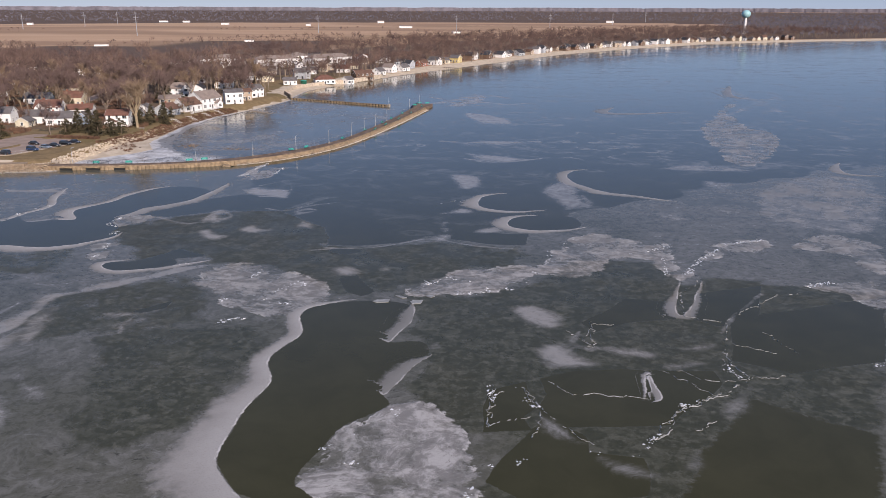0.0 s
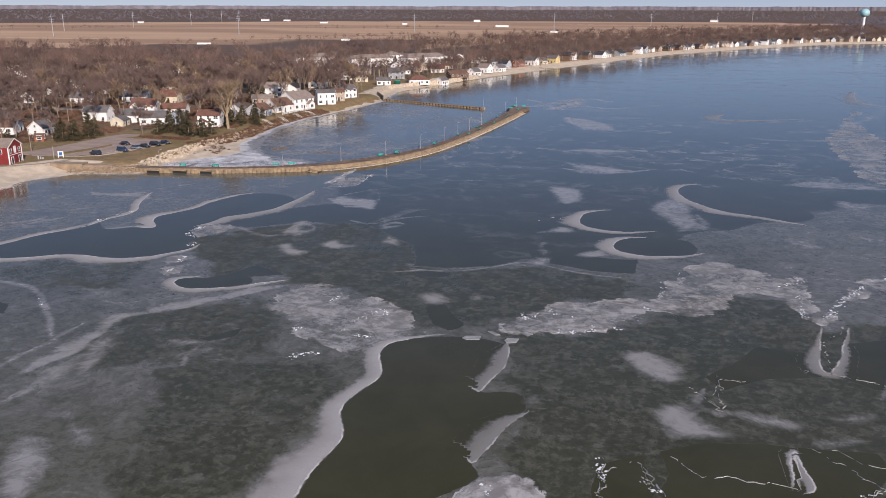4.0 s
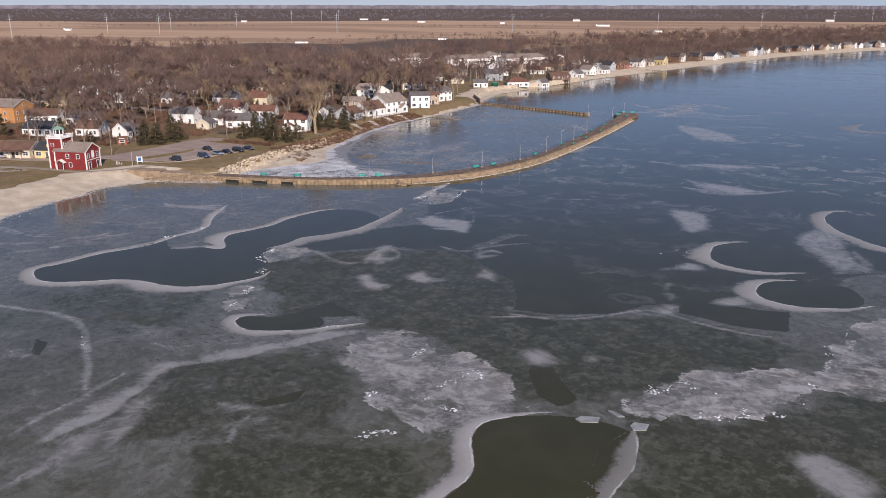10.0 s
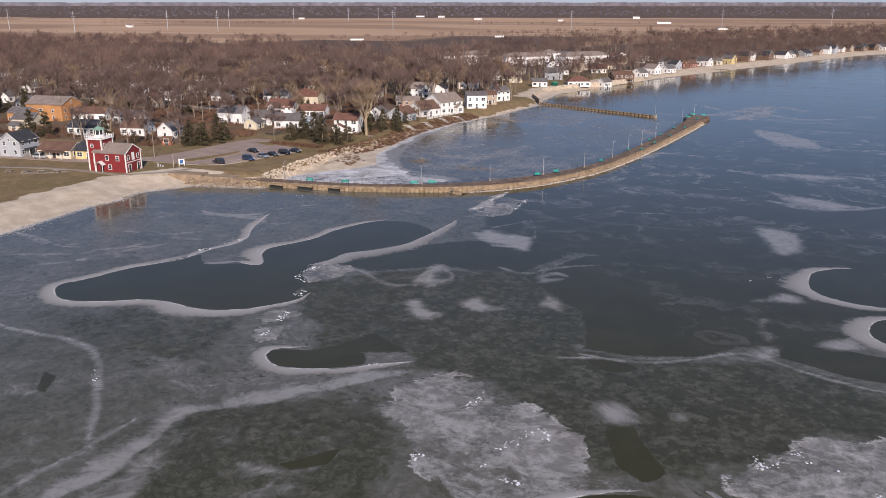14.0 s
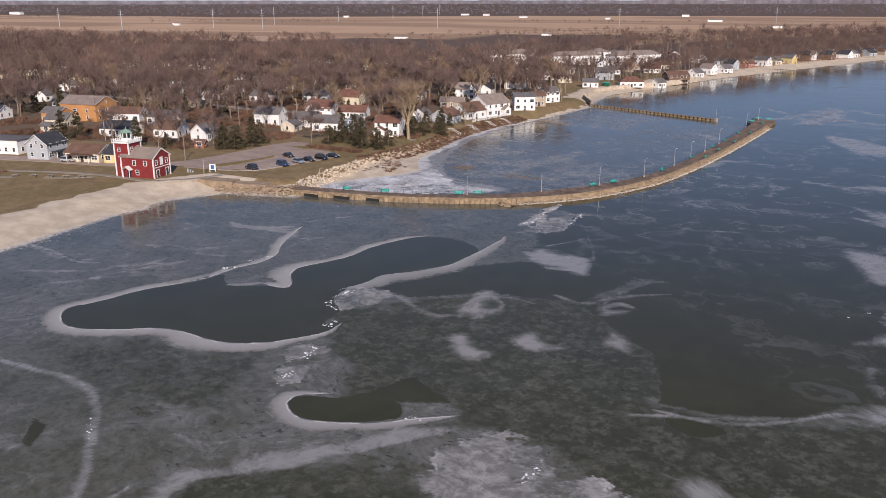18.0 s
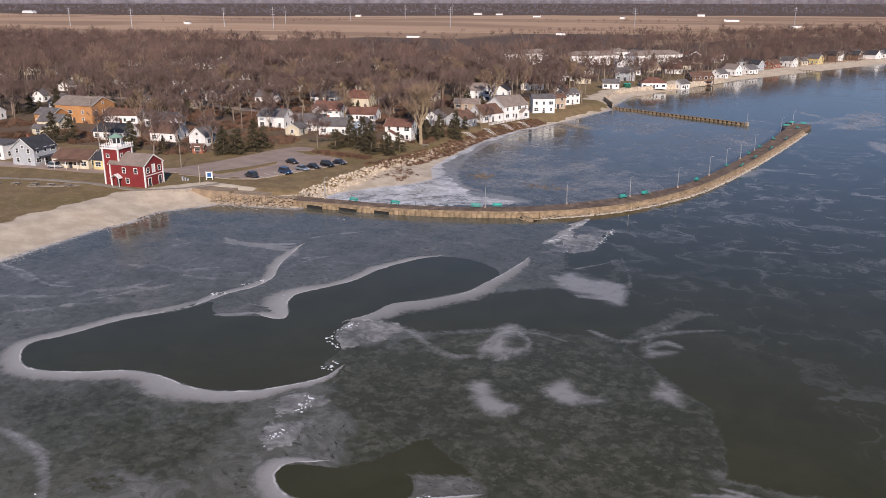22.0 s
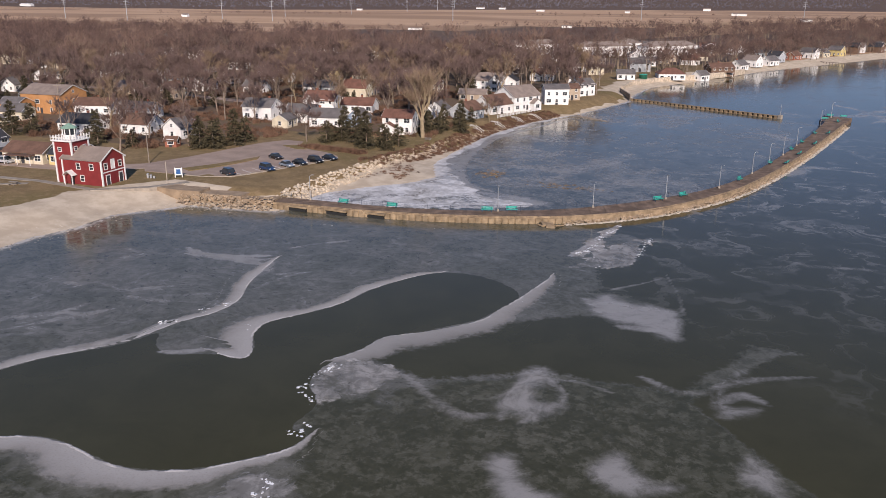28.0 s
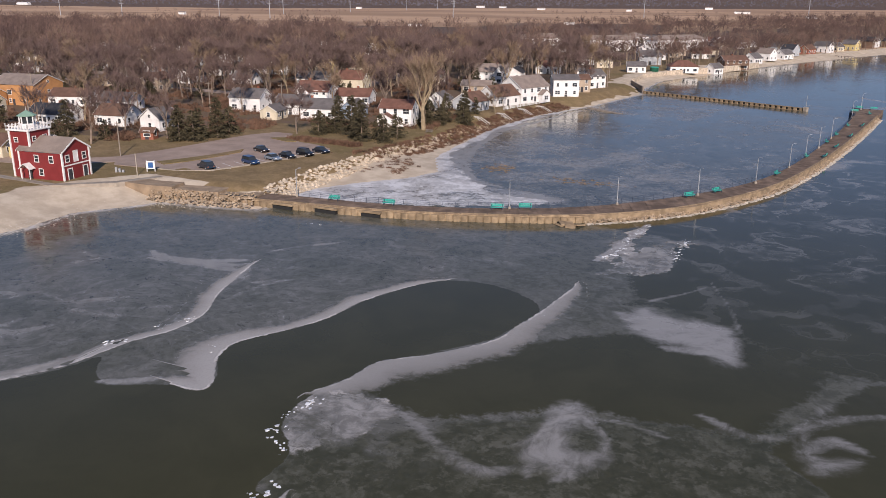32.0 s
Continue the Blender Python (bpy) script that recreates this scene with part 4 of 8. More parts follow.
BARK = plain("bark", (0.25, 0.19, 0.145), 0.95, 0.35, 1.0, 9.0, 0.4)
BARKPALE = plain("pale_bark", (0.33, 0.255, 0.16), 0.95, 0.3, 1.0, 9.0, 0.4)
TWIG = plain("bare_twigs", (0.17, 0.112, 0.098), 0.95, 0.3, 0.2, 3.0, 0.0)
TWIGTAN = plain("tan_twigs", (0.27, 0.185, 0.125), 0.95, 0.3, 0.2, 3.0, 0.0)
NEEDLE = plain("conifer_needles", (0.085, 0.07, 0.036), 0.9, 0.4, 0.6, 5.0, 0.0)
SHRUB = plain("russet_shrub", (0.17, 0.095, 0.06), 0.95, 0.35, 0.8, 5.0, 0.0, per="island")
# near-black: tyres, and painted shade in the culverts and behind the groyne posts
RUBBER_SHADE = plain("rubber_and_shade", (0.02, 0.02, 0.02), 0.8, 0.1)
TOWERBLUE = plain("pale_blue_steel", (0.33, 0.56, 0.58), 0.4, 0.08, 0.1, 2.0, 0.0)


def wood_material():
    """Twigs and limbs of the joined woods, each tree with a tone of its own."""
    g = Nodes("winter_wood")
    tone, limb = g.attr("tone"), g.attr("limb")
    n = g.noise(g.coords(True), 0.5, 4.0)
    c = g.mix(tone, (0.07, 0.048, 0.047), (0.25, 0.165, 0.125))
    c = g.mix(g.math("MULTIPLY", g.step(n, 0.35, 0.75), 0.5), c, (0.15, 0.098, 0.09))
    c = g.mix(limb, c, g.mix(tone, (0.15, 0.115, 0.092), (0.30, 0.235, 0.165)))
    return g.done(c, 0.95, 0.0, 0.1)


WOOD = wood_material()
# distance haze is painted into this bluish grey-mauve base colour
HAZY_FARWOOD = plain("far_woods", (0.19, 0.175, 0.20), 0.95, 0.35, 0.02, 0.12, 0.0)


def glass_material():
    g = Nodes("window_glass")
    return g.done((0.03, 0.035, 0.04), 0.08, 0.0, 0.7)


GLASS = glass_material()


def car_paint(name, col):
    g = Nodes(name)
    g.b.inputs["Coat Weight"].default_value = 0.6
    g.b.inputs["Coat Roughness"].default_value = 0.08
    n = g.noise(g.coords(), 3.0)
    return g.done(g.mix(n, col, tuple(c * 0.7 for c in col)), 0.3, 0.3)


# ---------- ground ----------
FIELD = [(-4000, 700), (-1300, 760), (-860, 800), (-700, 880), (-600, 940), (-520, 1100), (-470, 1160), (-400, 1250), (-330, 1480), (-200, 1700), (100, 1720), (380, 1700), (480, 2400), (700, 3000), (-200, 3200), (-1000, 3000), (-1800, 2600), (-4000, 2500)]
SCRUB = [(-860, 735), (-700, 880), (-600, 940), (-520, 1100), (-400, 1250), (-290, 1250), (-230, 900), (-240, 800), (-300, 650), (-520, 690)]

BELT = [(-1100, 330), (-470, 215), (-480, 420), (-330, 560), (-290, 640), (-380, 660), (-520, 690), (-700, 725), (-960, 735), (-1300, 740)]
EAST = [(320, 1400), (1100, 1700), (3600, 2300), (3000, 3900), (900, 3400), (520, 2400), (430, 1800)]
HORIZON = [(-4400, 1500), (-2700, 1950), (-1900, 2150), (-1400, 2450), (-900, 2750), (-200, 3000), (500, 2900), (2800, 2600), (3200, 3600), (600, 4550), (-2600, 4400), (-4700, 3000)]
SHOREWOOD = [(-230, 560), (-150, 600), (-60, 780), (40, 960), (150, 1140), (320, 1340), (700, 1600), (400, 1900), (60, 1500), (-120, 1250), (-240, 960), (-300, 760)]


def build_ground():
    xs = grid_lines((-4900, -420, 140), (-420, -20, 1.6), (-20, 700, 7), (700, 4901, 150))
    ys = grid_lines((-1500, 130, 60), (130, 470, 1.6), (470, 1700, 7), (1700, 4901, 100))
    gx, gy = np.meshgrid(xs, ys)
    px, py = gx.ravel(), gy.ravel()
    d = inland(px, py)
    z = land_height(px, py)
    d2 = d + 1.5 * wobble(px, py, 7, 5)
    side = bank_x(py) - px
    sand = np.where(py > 450, sstep(d2, 18, 13), np.where((px < -160) & (py < 222), sstep(d2, 17, 14), np.where(py > 296, sstep(d2, 3.0, 1.4), sstep(d2, 6.5, 3.5))))
    spit = sstep(py, 220, 226) * sstep(py, 300, 284) * (px > -165)
    sand = sand * (1 - spit) + spit * sstep(side, 1.0, -1.5)
    fieldm = np.maximum(inside(px, py, FIELD), 0.75 * (py > 640))
    wood = np.zeros(px.shape)
    for poly in (BELT, SCRUB, EAST, HORIZON, SHOREWOOD):
        wood = np.maximum(wood, inside(px, py, poly))
    gardens = inside(px, py, [(-560, 225), (-330, 232), (-262, 246), (-214, 250), (-204, 262), (-196, 290), (-172, 300), (-166, 350), (-170, 440), (-165, 560), (-230, 640), (-560, 640)])
    wood = np.maximum(wood * (d > 26), 0.55 * gardens)
    n, m = len(xs), len(ys)
    i, j = np.meshgrid(np.arange(n - 1), np.arange(m - 1))
    a = (j * n + i).ravel()
    faces = np.stack([a, a + 1, a + n + 1, a + n], 1)
    keep = d[faces].max(1) > -12
    me = raw_mesh("ground", np.stack([px, py, z], 1), faces[keep], GROUND_M, {"sand": sand, "field": fieldm, "wood": wood}, True)
    tagged(new("ground", me), "winter lawns, sand and tan fields on flat land", "ground", kind="structure")


build_ground()


# ---------- the frozen lake ----------
def rounded(pts, loop):
    """Corners cut twice, so that an outline bends softly."""
    for _ in range(2):
        out = [] if loop else [pts[0]]
        for a, b in zip(pts, pts[1:] + pts[:1] if loop else pts[1:]):
            out += [tuple(0.75 * i + 0.25 * j for i, j in zip(a, b)), tuple(0.25 * i + 0.75 * j for i, j in zip(a, b))]
        pts = out if loop else out + [pts[-1]]
    return pts


def nearest_on(qx, qy, pts):
    """Distance to a line, the side (+1: left), and the third value of its points there."""
    best, side, third, run = np.full(len(qx), 1e9), np.ones(len(qx)), np.zeros(len(qx)), 0.0
    for a, b in zip(pts, pts[1:]):
        (ax, ay), (bx, by) = a[:2], b[:2]
        ln = math.hypot(bx - ax, by - ay) + 1e-6
        t = np.clip(((qx - ax) * (bx - ax) + (qy - ay) * (by - ay)) / ln ** 2, 0, 1)
        dd = np.hypot(qx - ax - t * (bx - ax), qy - ay - t * (by - ay))
        cr = (bx - ax) * (qy - ay) - (by - ay) * (qx - ax)
        m = dd < best
        best[m], side[m] = dd[m], np.sign(cr[m])
        third[m] = a[2] + t[m] * (b[2] - a[2]) if len(a) > 2 else run + t[m] * ln
        run += ln
    return best, side, third


def build_lake():
    xs = grid_lines((-4900, -190, 300), (-190, -140, 0.8), (-140, 70, 0.5), (70, 130, 0.8), (130, 720, 6), (720, 5000, 220))
    ys = grid_lines((-1500, 30, 80), (30, 215, 0.5), (215, 320, 0.8), (320, 470, 2.0), (470, 1700, 6), (1700, 3000, 150))
    gx, gy = np.meshgrid(xs, ys)
    px, py = gx.ravel(), gy.ravel()
    d = inland(px, py)
    near = (px > -195) & (px < 500) & (py > 20) & (py < 800)
    fx, fy = px[near], py[near]
    wx = fx + 0.35 * wobble(fx, fy, 9, 1)
    wy = fy + 0.35 * wobble(fx, fy, 9, 2)
    n = fx.shape
    base = {"lead_d": -40.0, "rim_s": -9.0, "rim_w": 1.0, "rim_k": 0.0, "patch_d": -8.0, "patch_k": 0.0, "milk": 0.0, "slush": 0.0, "dark": 0.0}
    f = {key: np.full(n, v) for key, v in base.items()}

    def close(pts, pad):
        ax, ay = np.array([p[:2] for p in pts]).T
        return np.where((wx > ax.min() - pad) & (wx < ax.max() + pad) & (wy > ay.min() - pad) & (wy < ay.max() + pad))[0]

    def depth(pts, s, ox=0.0, oy=0.0):
        """Metres inside an outline, negative outside."""
        qx, qy = wx[s] + ox, wy[s] + oy
        dd = seg_dist(qx, qy, pts, True)
        return np.where(inside(qx, qy, pts), dd, -dd)

    rank = np.full(n, 1e9)
    for pts, k in RIMS:
        pts = rounded(pts, False)
        s = close(pts, 2.2 * max(p[2] for p in pts) + 2)
        best, side, w = nearest_on(wx[s], wy[s], pts)
        score = best / (w + 0.3)
        m = (score < rank[s]) & (score < 1.5)
        t = s[m]
        rank[t] = score[m]
        f["rim_s"][t], f["rim_w"][t], f["rim_k"][t] = (best * side)[m], np.maximum(w[m], 0.1), k * (1 - sstep(score[m], 1.15, 1.45))
    f["rim_s"] = np.clip(f["rim_s"], -9, 20)
    for pts, half, k in STROKES:
        pts = rounded(pts, False)
        s = close(pts, half * 5)
        total = sum(math.dist(a, b) for a, b in zip(pts, pts[1:]))
        best, side, run = nearest_on(wx[s] + 0.3 * half * wobble(fx[s], fy[s], 6, 41), wy[s] + 0.3 * half * wobble(fx[s], fy[s], 6, 42), pts)
        wide = half * (0.3 + 0.7 * np.sin(np.pi * np.clip(run / total, 0.02, 0.98)) ** 0.5) * (0.85 + 0.4 * wobble(fx[s], fy[s], 18, 43))
        reach = np.where(side > 0, best / (0.75 * wide + 0.1), best / (2.1 * wide + 0.1))
        f["milk"][s] = np.maximum(f["milk"][s], k * (1 - sstep(reach, 0.2, 1.25)))
    for pts, k in DRIFTS:
        pts = rounded(pts, True)
        s = close(pts, 6)
        dd = depth(pts, s)
        f["milk"][s] = np.maximum(f["milk"][s], 1.25 * k * sstep(dd, -2.0, 2.6))
    for pts, k in PATCHES:
        pts = rounded(pts, True)
        s = close(pts, 7)
        dd = depth(pts, s)
        better = dd > f["patch_d"][s]
        f["patch_d"][s[better]], f["patch_k"][s[better]] = dd[better], k
    f["patch_d"] = np.minimum(f["patch_d"], 6)
    for pts in LEADS:
        pts = rounded(pts, True)
        s = close(pts, 6)
        f["lead_d"][s] = np.maximum(f["lead_d"][s], depth(pts, s))
    f["lead_d"] = np.clip(f["lead_d"], -40, 6)
    for pts, k in SLUSH:
        s = close(pts, 6)
        f["slush"][s] = np.maximum(f["slush"][s], k * sstep(depth(pts, s) + 2 * wobble(fx[s], fy[s], 9, 31), -4, 4))
    for pts, k, soft in PLATES:
        s = close(pts, soft * 2 + 1)
        f["dark"][s] = np.maximum(f["dark"][s], k * sstep(depth(pts, s), -soft, soft))
    attrs = {}
    for key, value in base.items():
        full = np.full(px.shape, value)
        full[near] = f[key]
        attrs[key] = full
    # smooth dark ice east of the bend and far out
    sea = [(-74.6, 232), (-71.5, 200), (-50.2, 193), (-38, 182), (-28, 165), (-17, 154), (-8, 150), (24, 172), (78, 222), (138, 258), (420, 330), (900, 1700), (-60, 720), (-140, 480), (-150, 300), (-150, 224), (-100, 232)]
    ddk = seg_dist(px, py, sea, True)
    attrs["far"] = sstep(np.where(inside(px, py, sea), ddk, -ddk) + 3 * wobble(px, py, 16, 17), -4, 8)
    attrs["dark"] = np.maximum(attrs["dark"], 0.9 * attrs["far"] * (1 - attrs["slush"]))
    attrs["far"] = attrs["far"] * (0.25 + 0.75 * sstep(py, 190, 290))
    attrs["shore"] = sstep(d, -2.2, -0.4) * (py < 500)
    basin = inside(px, py, [(-152, 224), (-127, 226), (-108, 231), (-101, 238), (-110, 250), (-122, 264), (-130, 280), (-136, 300), (-141, 340), (-136, 385), (-152, 385), (-150, 280)])
    snow = sstep(d + 1.2 * wobble(px, py, 11, 22), -3.4, -1.4) * basin
    haze = sstep(d + 6 * wobble(px, py, 16, 21), -30, -6) * basin
    hit = snow > 0.02
    attrs["patch_d"] = np.where(hit, np.maximum(attrs["patch_d"], snow * 8 - 2.5), attrs["patch_d"])
    attrs["patch_k"] = np.where(hit, 0.95, attrs["patch_k"])
    attrs["milk"] = np.maximum(attrs["milk"], 0.62 * haze)
    pond = inside(px, py, [(-150, 224), (-98, 233), (-74, 255), (-58, 308), (-47, 403), (-64, 414), (-127, 442), (-150, 400)])
    attrs["dark"] = attrs["dark"] * (1 - snow) * np.where(pond, 0.5, 1.0)
    attrs["milk"] = np.maximum(attrs["milk"], np.where(pond, 0.02 + 0.3 * sstep(wobble(px, py, 60, 51) + 0.35 * wobble(px, py, 21, 52), 0.1, 0.5), 0.0))
    m = (len(xs), len(ys))
    i, j = np.meshgrid(np.arange(m[0] - 1), np.arange(m[1] - 1))
    a = (j * m[0] + i).ravel()
    faces = np.stack([a, a + 1, a + m[0] + 1, a + m[0]], 1)
    keep = d[faces].min(1) < 3
    me = raw_mesh("water", np.stack([px, py, 0 * px], 1), faces[keep], ICE_M, attrs, True)
    tagged(new("water", me), "dark frozen lake with frost rims and grey drifts", "lake ice", kind="structure")


build_lake()


# ---------- pavements and roads ----------
def slab(name, poly, z, thick, mat, label, category, kind="structure"):
    bm = bmesh.new()
    area = sum(a[0] * b[1] - b[0] * a[1] for a, b in zip(poly, poly[1:] + poly[:1]))
    prism(bm, poly if area > 0 else poly[::-1], z - thick, z)
    return tagged(part(name, bm, mat), label, category, kind=kind)


def ribbon(line, half):
    left, right = [], []
    for k, (x, y) in enumerate(line):
        a, b = line[max(k - 1, 0)], line[min(k + 1, len(line) - 1)]
        dx, dy = b[0] - a[0], b[1] - a[1]
        n = math.hypot(dx, dy)
        left.append((x - dy / n * half, y + dx / n * half))
        right.append((x + dy / n * half, y - dx / n * half))
    return right + left[::-1]


LOT = [(-190, 225), (-181, 226), (-172.7, 226.6), (-167, 230), (-163.6, 239), (-160.1, 249.4), (-157.8, 259), (-159.5, 263), (-165, 266), (-172, 267.5), (-178, 270.5), (-181, 277), (-187, 277), (-190.5, 270), (-191.8, 262), (-192.5, 253), (-194.2, 242), (-197, 232)]
STREET = [(-420, 165), (-300, 197), (-256, 211), (-234, 216.2), (-213, 219), (-202, 223), (-193, 231), (-184, 241)]
slab("road", ribbon(STREET, 3.4), LAND_Z + 0.06, 0.3, ASPHALT, "grey asphalt street running along the town", "road")
slab("road", ribbon([(-222, 360), (-250, 470), (-290, 640)], 3.2), LAND_Z + 0.055, 0.3, ASPHALT, "narrow asphalt side street between houses", "road")
slab("road", ribbon([(-420, 350), (-330, 352), (-228, 340), (-205, 338)], 3.0), LAND_Z + 0.05, 0.3, ASPHALT, "narrow asphalt side street between houses", "road")
slab("pavement", LOT, LAND_Z + 0.07, 0.3, ASPHALT, "worn pinkish asphalt parking lot", "parking lot")
slab("pavement", ribbon([(-300, 181), (-240, 196.5), (-214, 204.5), (-203, 206), (-185, 205.5), (-176, 213), (-172, 221)], 0.9), LAND_Z + 0.05, 1.4, CONCRETE, "pale concrete footpath past the red building", "footpath")
slab("pavement", ribbon([(-255, 179), (-232, 190), (-214, 196), (-203, 203)], 0.8), LAND_Z + 0.045, 1.4, CONCRETE, "pale concrete footpath across the lawn", "footpath")
slab("pavement", [(-262, 183), (-240, 187), (-238, 196), (-262, 192)], LAND_Z + 0.05, 0.2, CONCRETE, "pale paved square on the lawn", "plaza")
for k, seg in enumerate(([(-175, 216), (-169, 216), (-163.5, 217)], [(-163.4, 217.03), (-157, 218.6), (-154, 219.2)], [(-153.9, 219.23), (-149, 220.5), (-146.8, 221)])):
    slab("pavement", ribbon(seg, 2.1), LAND_Z + 0.02 - 0.5 * k, 2.6, GRAVEL, "brown gravel walk leading down to the pier", "walkway")
for k, isl in enumerate(([(-184, 231.5), (-180.4, 230), (-178.4, 234.3), (-176.5, 241.3), (-175.3, 249.2), (-177.2, 252.4), (-178.8, 243.8), (-181.2, 237.3)], [(-182, 268.5), (-175, 266), (-172.5, 267), (-179, 271)])):
    slab("kerb_island", isl, LAND_Z + 0.22, 0.4, GROUND_M, "grassy traffic island with a pale kerb", "traffic island")
# painted stalls along the kerb
for x, y, ang in ((-170.2, 228.4, 35), (-168.0, 229.8, 48), (-166.4, 232.6, 158), (-165.4, 235.2, 158), (-164.4, 237.8, 158), (-163.4, 240.4, 158), (-162.5, 243.0, 158), (-161.6, 245.6, 158), (-160.7, 248.2, 158), (-159.9, 250.8, 164), (-159.3, 253.4, 164), (-158.7, 256.0, 164), (-158.1, 258.6, 164)):
    bm = bmesh.new()
    box(bm, 0.3, -0.06, 0, 5.0, 0.06, 0.012)
    line_ob = part("painted_line", bm, TRIM)
    line_ob.matrix_world = pose(x, y, LAND_Z + 0.072, 0, 0, ang)
    tagged(line_ob, "worn white painted stall line on the asphalt", "road marking", "stall lines in the lot", kind="structure")
# kerb along the lot's water side
bm = bmesh.new()
KERB = [(-180.9, 225.9), (-172.6, 226.5), (-166.9, 229.9), (-163.5, 239), (-160, 249.4), (-157.7, 259)]
for a, b in zip(KERB, KERB[1:]):
    ang = math.atan2(b[1] - a[1], b[0] - a[0])
    l = math.hypot(b[0] - a[0], b[1] - a[1])
    vs = box(bm, 0, -0.12, 0, l, 0.12, 0.3)
    bmesh.ops.transform(bm, matrix=pose(a[0], a[1], LAND_Z - 0.05, 0, 0, math.degrees(ang)), verts=vs)
tagged(part("kerb", bm, CONCRETE), "pale concrete kerb along the parking lot", "kerb", kind="structure")


# ---------- pier ----------
def along(line, step):
    """Points every step metres along a line, with the heading."""
    out, left = [], 0.0
    for (ax, ay), (bx, by) in zip(line, line[1:]):
        l = math.hypot(bx - ax, by - ay)
        s = left
        while s < l:
            out.append((ax + (bx - ax) * s / l, ay + (by - ay) * s / l, math.atan2(by - ay, bx - ax)))
            s += step
        left = s - l
    return out


def smooth_line(line, n=2):
    for _ in range(n):
        out = [line[0]]
        for a, b in zip(line, line[1:]):
            out += [(a[0] * 0.75 + b[0] * 0.25, a[1] * 0.75 + b[1] * 0.25), (a[0] * 0.25 + b[0] * 0.75, a[1] * 0.25 + b[1] * 0.75)]
        line = out + [line[-1]]
    return line


PIER_Z = 1.4
FRONT = [(-147, 218.6), (-139.4, 219.9), (-131.8, 221), (-125.3, 221.9), (-116.4, 224.1), (-112.1, 225.3), (-102.9, 228.7), (-94, 232.6), (-87.3, 236.4), (-80.2, 242.2), (-71.5, 252), (-61.9, 271.5), (-57.0, 289), (-51.2, 321.5), (-46.0, 361), (-41.3, 403)]
BACK = [(-147.5, 223.6), (-140, 224.8), (-132.5, 225.5), (-126, 226.3), (-117.5, 228.2), (-113.2, 229.4), (-104.6, 232.8), (-96.6, 237), (-90.2, 241.4), (-82.8, 248.8), (-74.4, 259.6), (-65.8, 274.8), (-60.2, 293), (-55.6, 323.4), (-50.9, 363), (-48, 402)]
pier = tagged(empty("pier", pose(-80, 242, 0)), "long curved pier with worn plank deck over stone and concrete", "pier")
pinv = Matrix.Translation((80, -242, 0))
bm = bmesh.new()
prism(bm, FRONT + BACK[::-1], -1.0, PIER_Z - 0.12)
bmesh.ops.triangulate(bm, faces=[f for f in bm.faces if len(f.verts) > 4])
bmesh.ops.transform(bm, matrix=pinv, verts=list(bm.verts))
part("core", bm, WALLTAN, pier, "stained tan concrete core")


def deck_quads():
    f, b = smooth_line(FRONT), smooth_line(BACK)
    tot = [0.0]
    for p, q in zip(f, f[1:]):
        tot.append(tot[-1] + math.hypot(q[0] - p[0], q[1] - p[1]))
    n = 290

    def pick(line, u):
        k = min(int(np.searchsorted(tot, u)), len(line) - 1)
        k = max(k, 1)
        t = (u - tot[k - 1]) / max(tot[k] - tot[k - 1], 1e-6)
        return [line[k - 1][i] + t * (line[k][i] - line[k - 1][i]) for i in (0, 1)]

    for i in range(n):
        u0, u1 = tot[-1] * i / n + 0.015, tot[-1] * (i + 1) / n - 0.015
        yield pick(f, u0), pick(f, u1), pick(b, u1), pick(b, u0)


for k, quad in enumerate(deck_quads()):
    bm = bmesh.new()
    z = PIER_Z - 0.02 + R.uniform(-0.02, 0.02)
    prism(bm, [(x + 80, y - 242) for x, y in quad], PIER_Z - 0.12, z)
    part("plank", bm, DECK, pier)
# rounded concrete cells of the old seawall
bm = bmesh.new()
N_C = 9
pts = [(0.62 * math.cos(math.pi * k / (N_C - 1)), -0.34 * math.sin(math.pi * k / (N_C - 1)) ** 0.6) for k in range(N_C)]
prism(bm, (pts + [(-0.62, 0.3), (0.62, 0.3)])[::-1], -0.8, PIER_Z - 0.28)
cell_mesh = mesh_of("wall_cell", bm, WALLTAN)
GAPS = [(-142.5, -138.2), (-133.8, -129.2), (-124.8, -120.9)]
for x, y, ang in along(FRONT, 1.34):
    if x > -86.5 or any(a < x < b for a, b in GAPS):
        continue
    ob = part("wall_cell", cell_mesh, None, pier)
    ob.matrix_local = pose(x + 80, y - 242, R.uniform(-0.08, 0.04), 0, 0, math.degrees(ang))
for a, b in GAPS:  # low culvert openings: solid near-black blocks paint the shade inside
    bm = bmesh.new()
    y0 = float(np.interp((a + b) / 2, [q[0] for q in FRONT], [q[1] for q in FRONT]))
    box(bm, a + 80, y0 - 0.45 - 242, -0.3, b + 80, y0 + 0.4 - 242, 0.6)
    part("culvert", bm, RUBBER_SHADE, pier, "near-black block standing for the shade in a culvert opening")
    bm = bmesh.new()
    box(bm, a - 0.3 + 80, y0 - 0.6 - 242, 0.72, b + 0.3 + 80, y0 + 0.3 - 242, 1.15)
    part("lintel", bevelled(bm, 0.06), WALLTAN, pier)
# kerb beam along the front edge
bm = bmesh.new()
for x, y, ang in along(smooth_line(FRONT), 2.4):
    vs = box(bm, 0.05, 0.02, PIER_Z - 0.3, 2.35, 0.32, PIER_Z + 0.1)
    bmesh.ops.transform(bm, matrix=pose(x + 80, y - 242, 0, 0, 0, math.degrees(ang)), verts=vs)
part("edge_beam", bm, WALLTAN, pier, "weathered timber edge beam")
